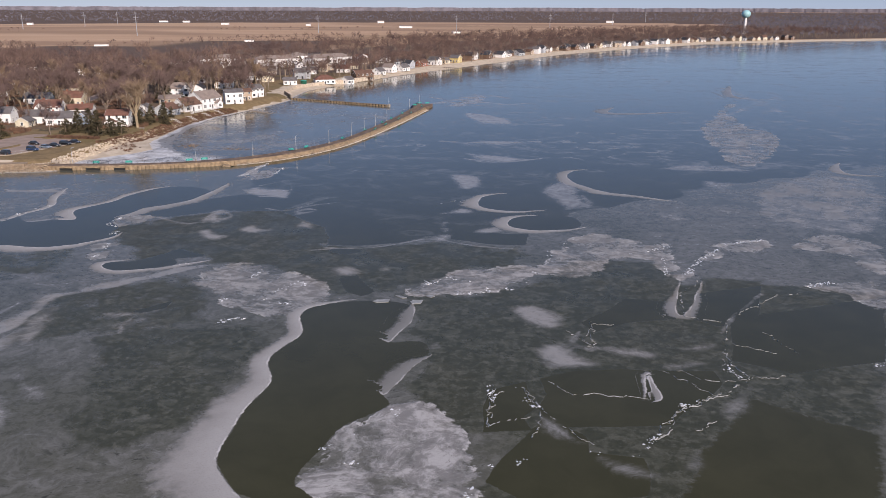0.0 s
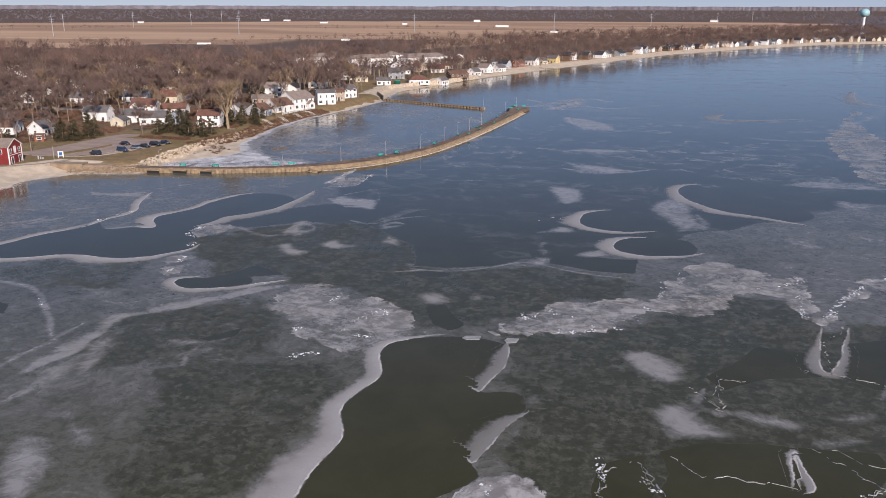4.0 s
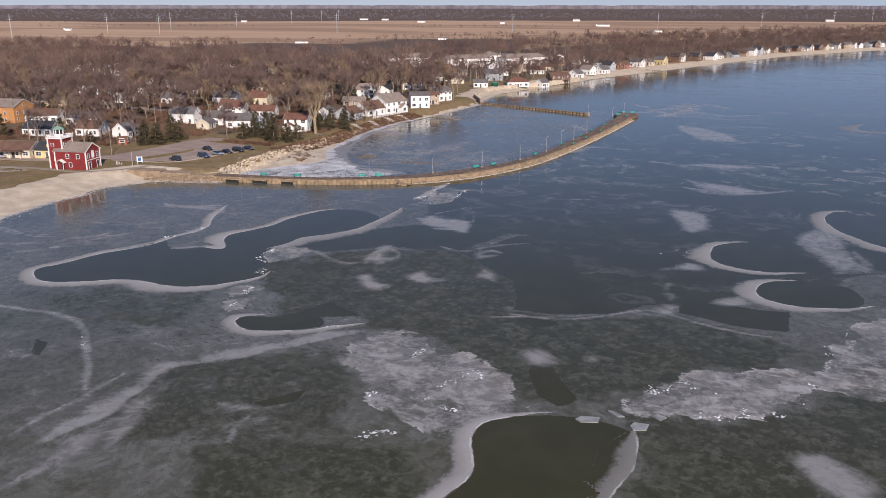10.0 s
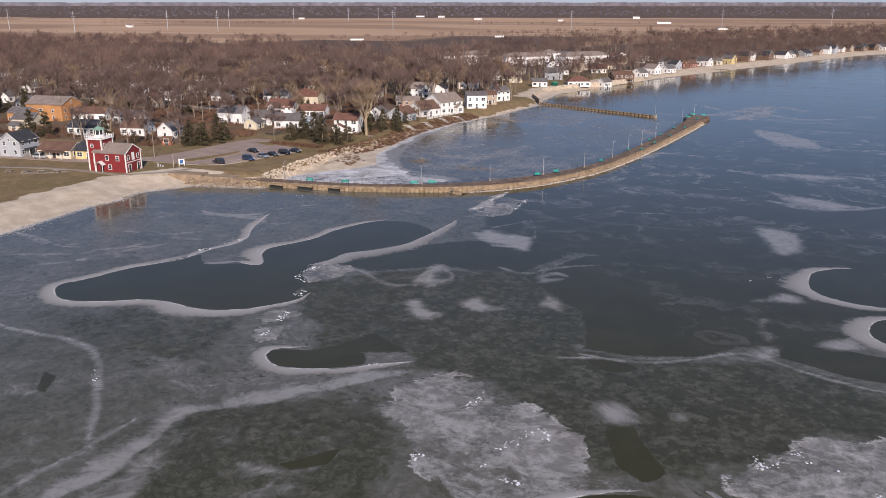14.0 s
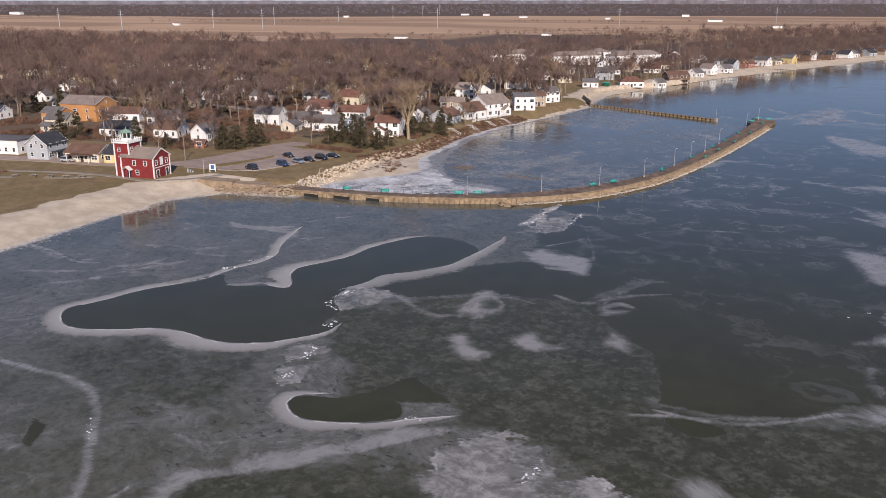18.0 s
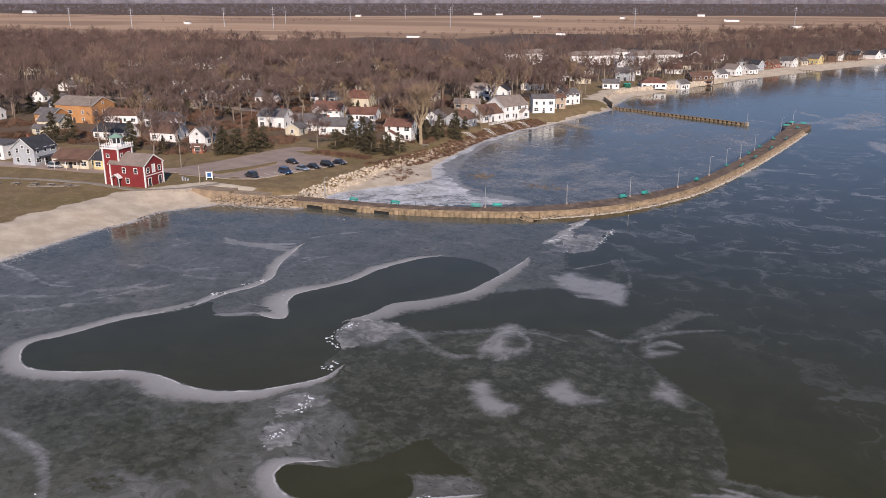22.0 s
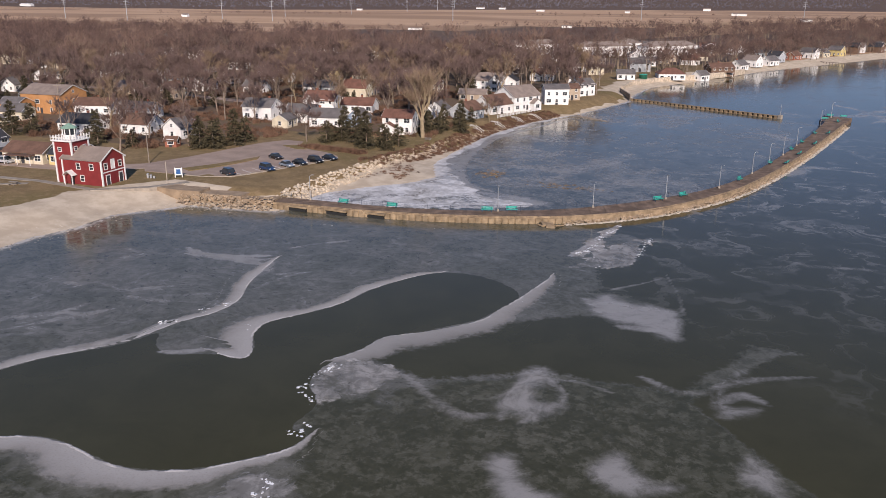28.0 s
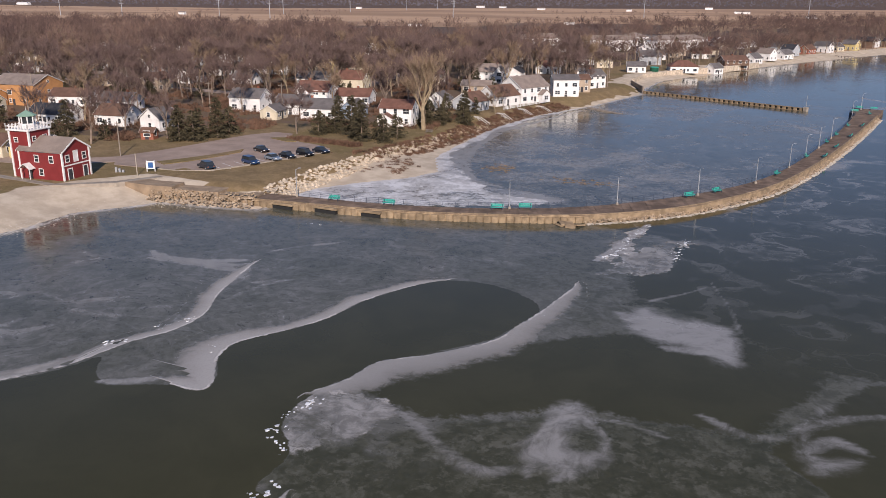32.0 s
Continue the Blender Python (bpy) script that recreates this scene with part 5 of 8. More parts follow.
# end platform, wider, with a dark side
bm = bmesh.new()
prism(bm, [(38.8, 162), (40.4, 176), (31.4, 178), (30.6, 163.4), (32, 160)], -0.8, PIER_Z)
part("end_platform", bm, DECK, pier, "wider plank platform at the end")
bm = bmesh.new()
prism(bm, [(30.5, 162.6), (31.2, 178.3), (30.9, 178.3), (30.2, 162.6)], -0.5, PIER_Z + 0.3)
prism(bm, [(32.0, 159.6), (32.0, 160.1), (30.3, 163.4), (30.3, 162.6)], -0.5, PIER_Z + 0.3)
part("sheet_piling", bm, DARKST, pier, "dark steel sheet piling")
# slabs broken off at the bend
for x, y, z, a, b2, l, wd in ((-89.6, 233.2, 0.35, 14, 40, 2.6, 1.5), (-87.6, 233.6, 0.2, -12, 65, 2.2, 1.3), (-88.6, 232.2, 0.1, 20, 15, 1.8, 1.0), (-90.6, 232.4, 0.15, -18, -20, 1.5, 1.1)):
    bm = bmesh.new()
    box(bm, -l / 2, -wd / 2, -0.15, l / 2, wd / 2, 0.15)
    ob = part("broken_slab", bevelled(bm, 0.04), WALLTAN)
    ob.matrix_world = pose(x, y, z, a, 8, b2)
    tagged(ob, "tilted slab of broken concrete at the pier's bend", "concrete slab", "broken slabs at the bend")


def stone_verts(rs, r, flat=0.7):
    """A rough 12-sided stone."""
    bm = bmesh.new()
    bmesh.ops.create_icosphere(bm, subdivisions=1, radius=r)
    for v in bm.verts:
        v.co *= rs.uniform(0.72, 1.15)
        v.co.z *= flat
    return bm


stone_meshes = [mesh_of("boulder", stone_verts(R, 1.0, R.uniform(0.55, 0.85)), ROCK) for _ in range(6)]


def np_mesh(me):
    v = np.empty(len(me.vertices) * 3, np.float32)
    me.vertices.foreach_get("co", v)
    me.calc_loop_triangles()
    f = np.empty(len(me.loop_triangles) * 3, np.int32)
    me.loop_triangles.foreach_get("vertices", f)
    return v.reshape(-1, 3), f.reshape(-1, 3)


def scatter(name, sources, places, mat, label, category, smooth=False):
    """One joined mesh of many copies; places: x, y, z, turn, scale, sz."""
    src = [np_mesh(m) for m in sources]
    vs, fs, n = [], [], 0
    for k, (x, y, z, a, s, sz) in enumerate(places):
        v, f = src[k % len(src)]
        c, q = math.cos(a), math.sin(a)
        vs.append(np.stack([(v[:, 0] * c - v[:, 1] * q) * s + x, (v[:, 0] * q + v[:, 1] * c) * s + y, v[:, 2] * sz + z], 1))
        fs.append(f + n)
        n += len(v)
    return tagged(new(name, raw_mesh(name, np.concatenate(vs), np.concatenate(fs), mat, None, smooth)), label, category, kind="stuff")


# riprap along the pier's lake side, past the bend, and along its root
pl = []
for x, y, ang in along(smooth_line(FRONT[8:]), 0.36):
    nx, ny = math.sin(ang), -math.cos(ang)
    for _ in range(4):
        o = R.uniform(0.0, 0.9)
        s = R.uniform(0.12, 0.3)
        pl.append((x + nx * o + R.uniform(-0.2, 0.2), y + ny * o + R.uniform(-0.2, 0.2), 0.55 * (1 - o / 0.9) + R.uniform(-0.1, 0.1), R.uniform(0, 6), s, s))
scatter("pier_riprap", stone_meshes, pl, BROWNROCK, "brown and tan stones banked along the pier's foot", "riprap")
pl = []
for x, y, ang in along(smooth_line(FRONT[8:]), 0.45):
    nx, ny = math.sin(ang), -math.cos(ang)
    for _ in range(4):
        o, s = R.uniform(0.5, 1.6), R.uniform(0.15, 0.42)
        pl.append((x + nx * o, y + ny * o, 0.02, R.uniform(0, 6), s, s * 0.35))
scatter("shore_ice", stone_meshes, pl, DIRTYICE, "yellowish ice chunks frozen along the stones", "broken ice")
pl = []
for x, y, ang in along([(-168, 213.2), (-160, 213.8), (-152.6, 215.4), (-146, 217.2)], 0.35):
    for _ in range(5):
        o = R.uniform(-0.3, 2.6)
        s = R.uniform(0.16, 0.38)
        pl.append((x + math.sin(ang) * o, y - math.cos(ang) * o + 1.6, 2.1 - o * 0.75 + R.uniform(-0.15, 0.15), R.uniform(0, 6), s, s))
scatter("seawall_riprap", stone_meshes, pl, BROWNROCK, "brown stones sloping to the ice below the walk", "riprap")

# pale boulders between lawn and sand: the nearest as pieces
bank = tagged(empty("boulder_bank", pose(-153, 238, LAND_Z)), "bank of pale limestone boulders above the sand", "boulders")
heap = []
for k in range(1300):
    u = R.random()
    line = [(-146, 223), (-147, 231), (-147, 240), (-146.5, 250), (-147, 262), (-146.8, 275), (-146, 290), (-147, 310), (-147, 330), (-145, 352), (-139, 380)]
    f = u * (len(line) - 1)
    i = int(f)
    x = line[i][0] + (f - i) * (line[i + 1][0] - line[i][0])
    y = line[i][1] + (f - i) * (line[i + 1][1] - line[i][1])
    wide = 2.2 if u < 0.35 else (1.6 if u < 0.6 else 1.2)
    x += R.uniform(-wide, wide * 0.9)
    y += R.uniform(-1.2, 1.2)
    s = R.uniform(0.2, 0.62) if u < 0.45 else R.uniform(0.15, 0.4)
    heap.append((x, y, z_at(x, y) + s * 0.2, R.uniform(0, 6), s, s * 0.9))
heap.sort(key=lambda h: h[1])
for x, y, z, a, s, sz in heap[:230]:
    ob = part("boulder", R.choice(stone_meshes), None, bank)
    ob.matrix_local = pose(x + 153, y - 238, z - LAND_Z, 0, 0, math.degrees(a)) @ Matrix.Diagonal((s, s, sz, 1))
scatter("boulder_heap", stone_meshes, [h for h in heap[230:] if h[1] < 283], ROCKS, "pale limestone boulders along the bluff", "boulders")
scatter("bluff_stones", stone_meshes, [h for h in heap[230:] if h[1] >= 283], BROWNROCK, "brown stones along the foot of the bluff", "stones")


# lamps, benches and rails on the pier
def lamp_post(h=5.2, arm=1.6):
    top = tagged(empty("pier_lamp", pose(0, 0, 0)), "slim grey steel lamp post on the pier", "lamp post", "lamps along the pier")
    bm = bmesh.new()
    tube(bm, (0, 0, 0), (0, 0, 0.45), 0.28, 0.24, 10)
    part("base", bm, CONCRETE, top, "pale concrete footing")
    bm = bmesh.new()
    tube(bm, (0, 0, 0.45), (0, 0, h), 0.10, 0.065, 8)
    part("pole", bm, STEEL, top)
    bm = bmesh.new()
    tube(bm, (0, 0, h - 0.1), (arm * 0.5, 0, h + 0.25), 0.045, 0.04, 6)
    tube(bm, (arm * 0.5, 0, h + 0.25), (arm, 0, h + 0.3), 0.04, 0.035, 6)
    part("arm", bm, STEEL, top)
    bm = bmesh.new()
    box(bm, arm - 0.1, -0.1, h + 0.22, arm + 0.35, 0.1, h + 0.33)
    part("lamp_head", bevelled(bm, 0.04), STEEL, top)
    return top


LAMPS = [(-140.4, 224.2, 40), (-100.8, 234.2, -60), (-84.4, 246.2, -50), (-72.6, 260.8, -40), (-64.0, 277.2, -30), (-59.3, 297.4, 30), (-57.0, 313, 30), (-54.9, 328, 10), (-52.8, 345.8, 10), (-48.8, 392, 10), (-46.5, 416, 0)]
first = lamp_post(5.2, 0.6)
first.matrix_world = pose(*LAMPS[0][:2], PIER_Z, 0, 0, LAMPS[0][2])
for x, y, a in LAMPS[1:]:
    copy_thing(first, pose(x, y, PIER_Z, 0, 0, a))


def bench():
    top = tagged(empty("bench", pose(0, 0, 0)), "teal painted slatted bench on the pier deck", "bench", "teal benches on the pier")
    for k in range(3):
        bm = bmesh.new()
        box(bm, -1.15, -0.28 + k * 0.2, 0.44, 1.15, -0.1 + k * 0.2, 0.5)
        part("seat_slat", bm, TEAL, top)
    for k in range(2):
        bm = bmesh.new()
        box(bm, -1.15, 0.32 + 0.05 * k, 0.58 + 0.24 * k, 1.15, 0.38 + 0.05 * k, 0.78 + 0.24 * k)
        part("back_slat", bm, TEAL, top)
    for sx in (-0.95, 0.95):
        bm = bmesh.new()
        box(bm, sx - 0.05, -0.25, 0, sx + 0.05, -0.15, 0.44)
        box(bm, sx - 0.05, 0.25, 0, sx + 0.05, 0.35, 0.98)
        box(bm, sx - 0.05, -0.25, 0.38, sx + 0.05, 0.35, 0.44)
        part("leg", bm, DARKST, top)
    return top


BENCHES = [(-132.3, 224.7, 4), (-121.5, 226.6, 12), (-102.6, 232.8, 22), (-98.2, 235.4, 26), (-73.6, 258.4, 54), (-69.6, 265.0, 60), (-60.8, 288, 76), (-56.6, 313, 82), (-52.9, 315.3, -98), (-51.0, 331.1, -98), (-53.4, 337.4, 82), (-51.6, 352, 82), (-48.2, 351, -98), (-45.6, 374.2, -98), (-49.2, 372.1, 82), (-48.2, 408, 10), (-43.6, 404, 80), (-47.0, 418, 5), (-42.5, 417.5, 5)]
first = bench()
first.matrix_world = pose(*BENCHES[0][:2], PIER_Z - 0.02, 0, 0, BENCHES[0][2])
for x, y, a in BENCHES[1:]:
    copy_thing(first, pose(x, y, PIER_Z - 0.02, 0, 0, a))

rail = tagged(empty("pier_railing", pose(-80, 242, PIER_Z)), "dark steel pipe railing on the harbour side", "railing")
bm = bmesh.new()
tube(bm, (0, 0, -0.05), (0, 0, 1.1), 0.035, 0.035, 6)
post_mesh = mesh_of("post", bm, DARKST)
spots = [s for s in along(smooth_line(BACK), 2.4)]
for x, y, ang in spots:
    ob = part("post", post_mesh, None, rail)
    ob.matrix_local = pose(x + 80 + 0.15 * math.sin(ang), y - 242 - 0.15 * math.cos(ang), 0)
for h in (1.08, 0.75, 0.42):
    bm = bmesh.new()
    for (x0, y0, a0), (x1, y1, a1) in zip(spots, spots[1:]):
        tube(bm, (x0 + 80 + 0.15 * math.sin(a0), y0 - 242 - 0.15 * math.cos(a0), h), (x1 + 80 + 0.15 * math.sin(a1), y1 - 242 - 0.15 * math.cos(a1), h), 0.024, 0.024, 5, False)
    part("rail", bm, DARKST, rail)

# ---------- groyne ----------
GA, GB = Vector((-127.5, 442, 0)), Vector((-63.5, 413.8, 0))
gdir = (GB - GA).normalized()
gang = math.degrees(math.atan2(gdir.y, gdir.x))
glen = (GB - GA).length
groyne = tagged(empty("groyne", pose(GA.x, GA.y, 0, 0, 0, gang)), "low concrete groyne with a row of square posts", "groyne")
bm = bmesh.new()
box(bm, 0, -0.2, 0.9, glen, 0.6, 1.08)
part("cap_beam", bevelled(bm, 0.05), WALLTAN, groyne)
# shade behind the posts is put into this wall's near-black colour
bm = bmesh.new()
box(bm, 0, 0.45, -0.8, glen, 0.58, 0.9)
part("back_wall", bm, RUBBER_SHADE, groyne, "inner wall coloured near-black for the shade behind the posts")
bm = bmesh.new()
box(bm, 0, -0.35, -0.8, glen, 0.44, 0.1)
part("footing", bm, WALLTAN, groyne)
bm = bmesh.new()
box(bm, -0.55, -0.18, 0.1, 0.55, 0.43, 0.9)
gp = mesh_of("post", bevelled(bm, 0.04), WALLTAN)
for k in range(int(glen / 2.1)):
    ob = part("post", gp, None, groyne)
    ob.matrix_local = pose(0.8 + k * 2.1, 0, 0)
bm = bmesh.new()
box(bm, glen - 1.0, -0.4, -0.8, glen + 0.4, 0.95, 1.4)
part("end_block", bevelled(bm, 0.08), CONCRETE, groyne)
bm = bmesh.new()
tube(bm, (glen - 0.3, 0.3, 1.4), (glen - 0.3, 0.3, 5.4), 0.09, 0.06, 8)
part("marker_pole", bm, STEEL, groyne, "grey steel marker pole")


# ---------- buildings ----------
def sash(w, h, bars, glazed):
    """A frame in one piece with recessed openings; the glass closes them if glazed."""
    t, b = 0.13, 0.03
    xs = [-w / 2 - t, -w / 2] + ([-b, b] if bars else []) + [w / 2, w / 2 + t]
    zs = [-t, 0, h / 2 - b, h / 2 + b, h, h + t]
    bm = bmesh.new()
    front = [[bm.verts.new((x, -0.06, z)) for x in xs] for z in zs]
    nx, nz = len(xs), len(zs)
    for k in range(nz - 1):
        for i in range(nx - 1):
            a, c, d, e = front[k][i], front[k][i + 1], front[k + 1][i + 1], front[k + 1][i]
            hole = 0 < i < nx - 2 and 0 < k < nz - 2 and i % 2 == 1 and k % 2 == 1
            if not hole:
                bm.faces.new((a, c, d, e))
                continue
            back = [bm.verts.new((v.co.x, -0.02, v.co.z)) for v in (a, c, d, e)]
            ring = (a, c, d, e)
            for n in range(4):
                bm.faces.new((ring[n], ring[(n + 1) % 4], back[(n + 1) % 4], back[n]))
            if glazed:
                bm.faces.new(back).material_index = 1
    edge = [front[0][i] for i in range(nx)] + [front[k][-1] for k in range(1, nz)] + [front[-1][i] for i in range(nx - 2, -1, -1)] + [front[k][0] for k in range(nz - 2, 0, -1)]
    rear = [bm.verts.new((v.co.x, 0.02, v.co.z)) for v in edge]
    for n in range(len(edge)):
        m = (n + 1) % len(edge)
        bm.faces.new((edge[m], edge[n], rear[n], rear[m]))
    return bm


def window_meshes():
    out = {}
    for key, (w, h) in {"s": (0.9, 1.25), "w": (1.7, 1.3), "b": (0.8, 0.8)}.items():
        frame_me = mesh_of("window", sash(w, h, key == "w", False), TRIM)
        bm = bmesh.new()
        box(bm, -w / 2, -0.02, 0, w / 2, 0.03, h)
        pane_me = mesh_of("pane", bm, GLASS)
        out[key] = (frame_me, pane_me, mesh_of("window", sash(w, h, False, True), [TRIM, GLASS]))
    return out


WIN = window_meshes()


def window(parent, key, x, y, z, rz, near=True):
    f, p, both = WIN[key]
    ob = part("window", f if near else both, None, parent)
    ob.matrix_local = pose(x, y, z, 0, 0, rz)
    if near:
        part("pane", p, None, ob)
    return ob


def gable_body(bm, w, d, h, rh, x0=0.0, y0=0.0, z0=0.0):
    """Walls with gables at both ends of x."""
    pts = [(-d / 2, 0), (d / 2, 0), (d / 2, h), (0, h + rh), (-d / 2, h)]
    ends = [[bm.verts.new((x0 + sx * w / 2, y0 + y, z0 + z)) for y, z in pts] for sx in (-1, 1)]
    bm.faces.new(ends[0][::-1])
    bm.faces.new(ends[1])
    for i in range(5):
        bm.faces.new((ends[0][i], ends[0][(i + 1) % 5], ends[1][(i + 1) % 5], ends[1][i]))


def gable_roof(bm, w, d, h, rh, over=0.35, thick=0.16, x0=0.0, y0=0.0, z0=0.0):
    slope = rh / (d / 2)
    for s in (-1, 1):
        ye, ze = s * (d / 2 + over), h - over * slope
        vs = []
        for x in (-w / 2 - over, w / 2 + over):
            for y, z in ((ye, ze), (0, h + rh)):
                vs.append([bm.verts.new((x0 + x, y0 + y, z0 + z + 0.02 + t)) for t in (0, thick)])
        a, b, c, d2 = vs  # a: eave left, b: ridge left, c: eave right, d2: ridge right
        bm.faces.new((a[1], c[1], d2[1], b[1]) if s < 0 else (b[1], d2[1], c[1], a[1]))
        bm.faces.new((b[0], d2[0], c[0], a[0]) if s < 0 else (a[0], c[0], d2[0], b[0]))
        bm.faces.new((a[0], c[0], c[1], a[1]))
        bm.faces.new((a[0], a[1], b[1], b[0]))
        bm.faces.new((c[0], d2[0], d2[1], c[1]))
        bm.faces.new((b[0], b[1], d2[1], d2[0]))


def hip_roof(bm, w, d, h, rh, over=0.4, z0=0.0):
    x, y = w / 2 + over, d / 2 + over
    r = max(w - d, 0.0) / 2
    lo = [bm.verts.new(c) for c in ((-x, -y, z0 + h), (x, -y, z0 + h), (x, y, z0 + h), (-x, y, z0 + h))]
    up = [bm.verts.new(c) for c in ((-x, -y, z0 + h + 0.15), (x, -y, z0 + h + 0.15), (x, y, z0 + h + 0.15), (-x, y, z0 + h + 0.15))]
    bm.faces.new(lo[::-1])
    for i in range(4):
        bm.faces.new((lo[i], lo[(i + 1) % 4], up[(i + 1) % 4], up[i]))
    if r > 0.05:
        a, b = bm.verts.new((-r, 0, z0 + h + rh)), bm.verts.new((r, 0, z0 + h + rh))
        bm.faces.new((up[0], up[1], b, a))
        bm.faces.new((up[2], up[3], a, b))
        bm.faces.new((up[1], up[2], b))
        bm.faces.new((up[3], up[0], a))
    else:
        a = bm.verts.new((0, 0, z0 + h + rh))
        for i in range(4):
            bm.faces.new((up[i], up[(i + 1) % 4], a))


def house(x, y, rot, w, d, h, rh, wall, roof, label, hip=False, chimney=True, porch=None, wing=None, dormer=False, rich=True, z=None, name="house", category="house", group=""):
    """A house: x along the ridge. wing: (x, w, d, h, rh) of a cross wing to -y."""
    z = z_at(x, y) - 0.05 if z is None else z
    top = tagged(empty(name, pose(x, y, z, 0, 0, rot)), label, category, group)
    bm = bmesh.new()
    if hip:
        box(bm, -w / 2, -d / 2, 0, w / 2, d / 2, h)
    else:
        gable_body(bm, w, d, h, rh)
    part("wall", bm, wall, top)
    bm = bmesh.new()
    if hip:
        hip_roof(bm, w, d, h, rh)
    else:
        gable_roof(bm, w, d, h, rh)
    part("roof", bm, roof, top)
    if not hip:
        for s in (-1, 1):  # white barge boards
            bm = bmesh.new()
            for q in (-1, 1):
                a, b = Vector((s * (w / 2 + 0.37), q * (d / 2 + 0.3), h - 0.22)), Vector((s * (w / 2 + 0.37), 0, h + rh - 0.02))
                vs = [bm.verts.new(p) for p in (a, b, b + Vector((0, 0, 0.2)), a + Vector((0, 0, 0.2)))]
                bm.faces.new(vs)
                vs2 = [bm.verts.new(v.co + Vector((0.04 * s, 0, 0))) for v in vs]
                bm.faces.new(vs2[::-1])
                for i in range(4):
                    bm.faces.new((vs[i], vs2[i], vs2[(i + 1) % 4], vs[(i + 1) % 4]))
            part("barge_board", bm, TRIM, top, "white barge board")
    storeys = 2 if h > 4.6 else 1
    close = rich and y < 420
    for st in range(storeys):
        zz = 0.95 + st * 2.75
        n = max(1, int(w / 3.0))
        for k in range(n):
            xx = -w / 2 + (k + 0.5) * w / n
            if rich or k % 2 == 0:
                window(top, "s" if (k + st) % 3 else "w", xx, -d / 2, zz, 0, close)
                if close:
                    window(top, "s", xx, d / 2, zz, 180, False)
        m = max(1, int(d / 3.4))
        for k in range(m):
            yy = -d / 2 + (k + 0.5) * d / m
            window(top, "s", w / 2, yy, zz, 90, close)
            window(top, "s", -w / 2, yy, zz, -90, close)
    if not hip and rh > 2.2:
        window(top, "b", w / 2, 0, h + 0.25, 90, close)
        window(top, "b", -w / 2, 0, h + 0.25, -90, close)
    bm = bmesh.new()
    box(bm, -0.5, -d / 2 - 0.05, 0.1, 0.5, -d / 2 + 0.02, 2.15)
    part("door", bm, R_DARK if wall is not BROWNW else TRIM, top)
    if chimney:
        bm = bmesh.new()
        cx = R.uniform(-0.3, 0.3) * w
        box(bm, cx - 0.3, 0.15, h + rh * 0.4, cx + 0.3, 0.75, h + rh + 0.7)
        box(bm, cx - 0.36, 0.09, h + rh + 0.7, cx + 0.36, 0.81, h + rh + 0.82)
        part("chimney", bm, BRICKW, top)
    if wing:
        wx, ww, wd, wh, wr = wing
        sub = bmesh.new()
        gable_body(sub, wd, ww, wh, wr)
        bmesh.ops.transform(sub, matrix=pose(wx, -d / 2 - wd / 2 + 0.6, 0, 0, 0, 90), verts=list(sub.verts))
        ob = part("wing_wall", sub, wall, top)
        sub = bmesh.new()
        gable_roof(sub, wd, ww, wh, wr)
        bmesh.ops.transform(sub, matrix=pose(wx, -d / 2 - wd / 2 + 0.6, 0.01, 0, 0, 90), verts=list(sub.verts))
        part("wing_roof", sub, roof, top)
        for st in range(2 if wh > 4.6 else 1):
            window(top, "w", wx, -d / 2 - wd + 0.6, 0.95 + st * 2.7, 0)
    if porch:
        bm = bmesh.new()
        box(bm, -porch / 2, -d / 2 - 2.2, 2.35, porch / 2, -d / 2 + 0.05, 2.55)
        part("porch_roof", bm, roof, top)
        for sx in (-1, 0, 1):
            bm = bmesh.new()
            box(bm, sx * (porch / 2 - 0.15) - 0.07, -d / 2 - 2.1, 0, sx * (porch / 2 - 0.15) + 0.07, -d / 2 - 1.96, 2.35)
            part("porch_post", bm, TRIM, top)
    if dormer:
        bm = bmesh.new()
        gable_body(bm, 1.8, 1.9, 1.0, 0.7, 0, 0)
        bmesh.ops.transform(bm, matrix=pose(0.4, -d / 4, h + rh * 0.32, 0, 0, 90), verts=list(bm.verts))
        part("dormer", bm, wall, top)
        bm = bmesh.new()
        gable_roof(bm, 1.8, 1.9, 1.0, 0.7, 0.2, 0.1)
        bmesh.ops.transform(bm, matrix=pose(0.4, -d / 4, h + rh * 0.32, 0, 0, 90), verts=list(bm.verts))
        part("dormer_roof", bm, roof, top)
        window(top, "b", 0.4, -d / 4 - 0.92, h + rh * 0.32 + 0.15, 0)
    return top


TAKEN = []  # footprints: x, y, radius


def put_house(x, y, rot, w, d, *rest, **more):
    TAKEN.append((x, y, 0.6 * max(w, d) + 1.0))
    return house(x, y, rot, w, d, *rest, **more)


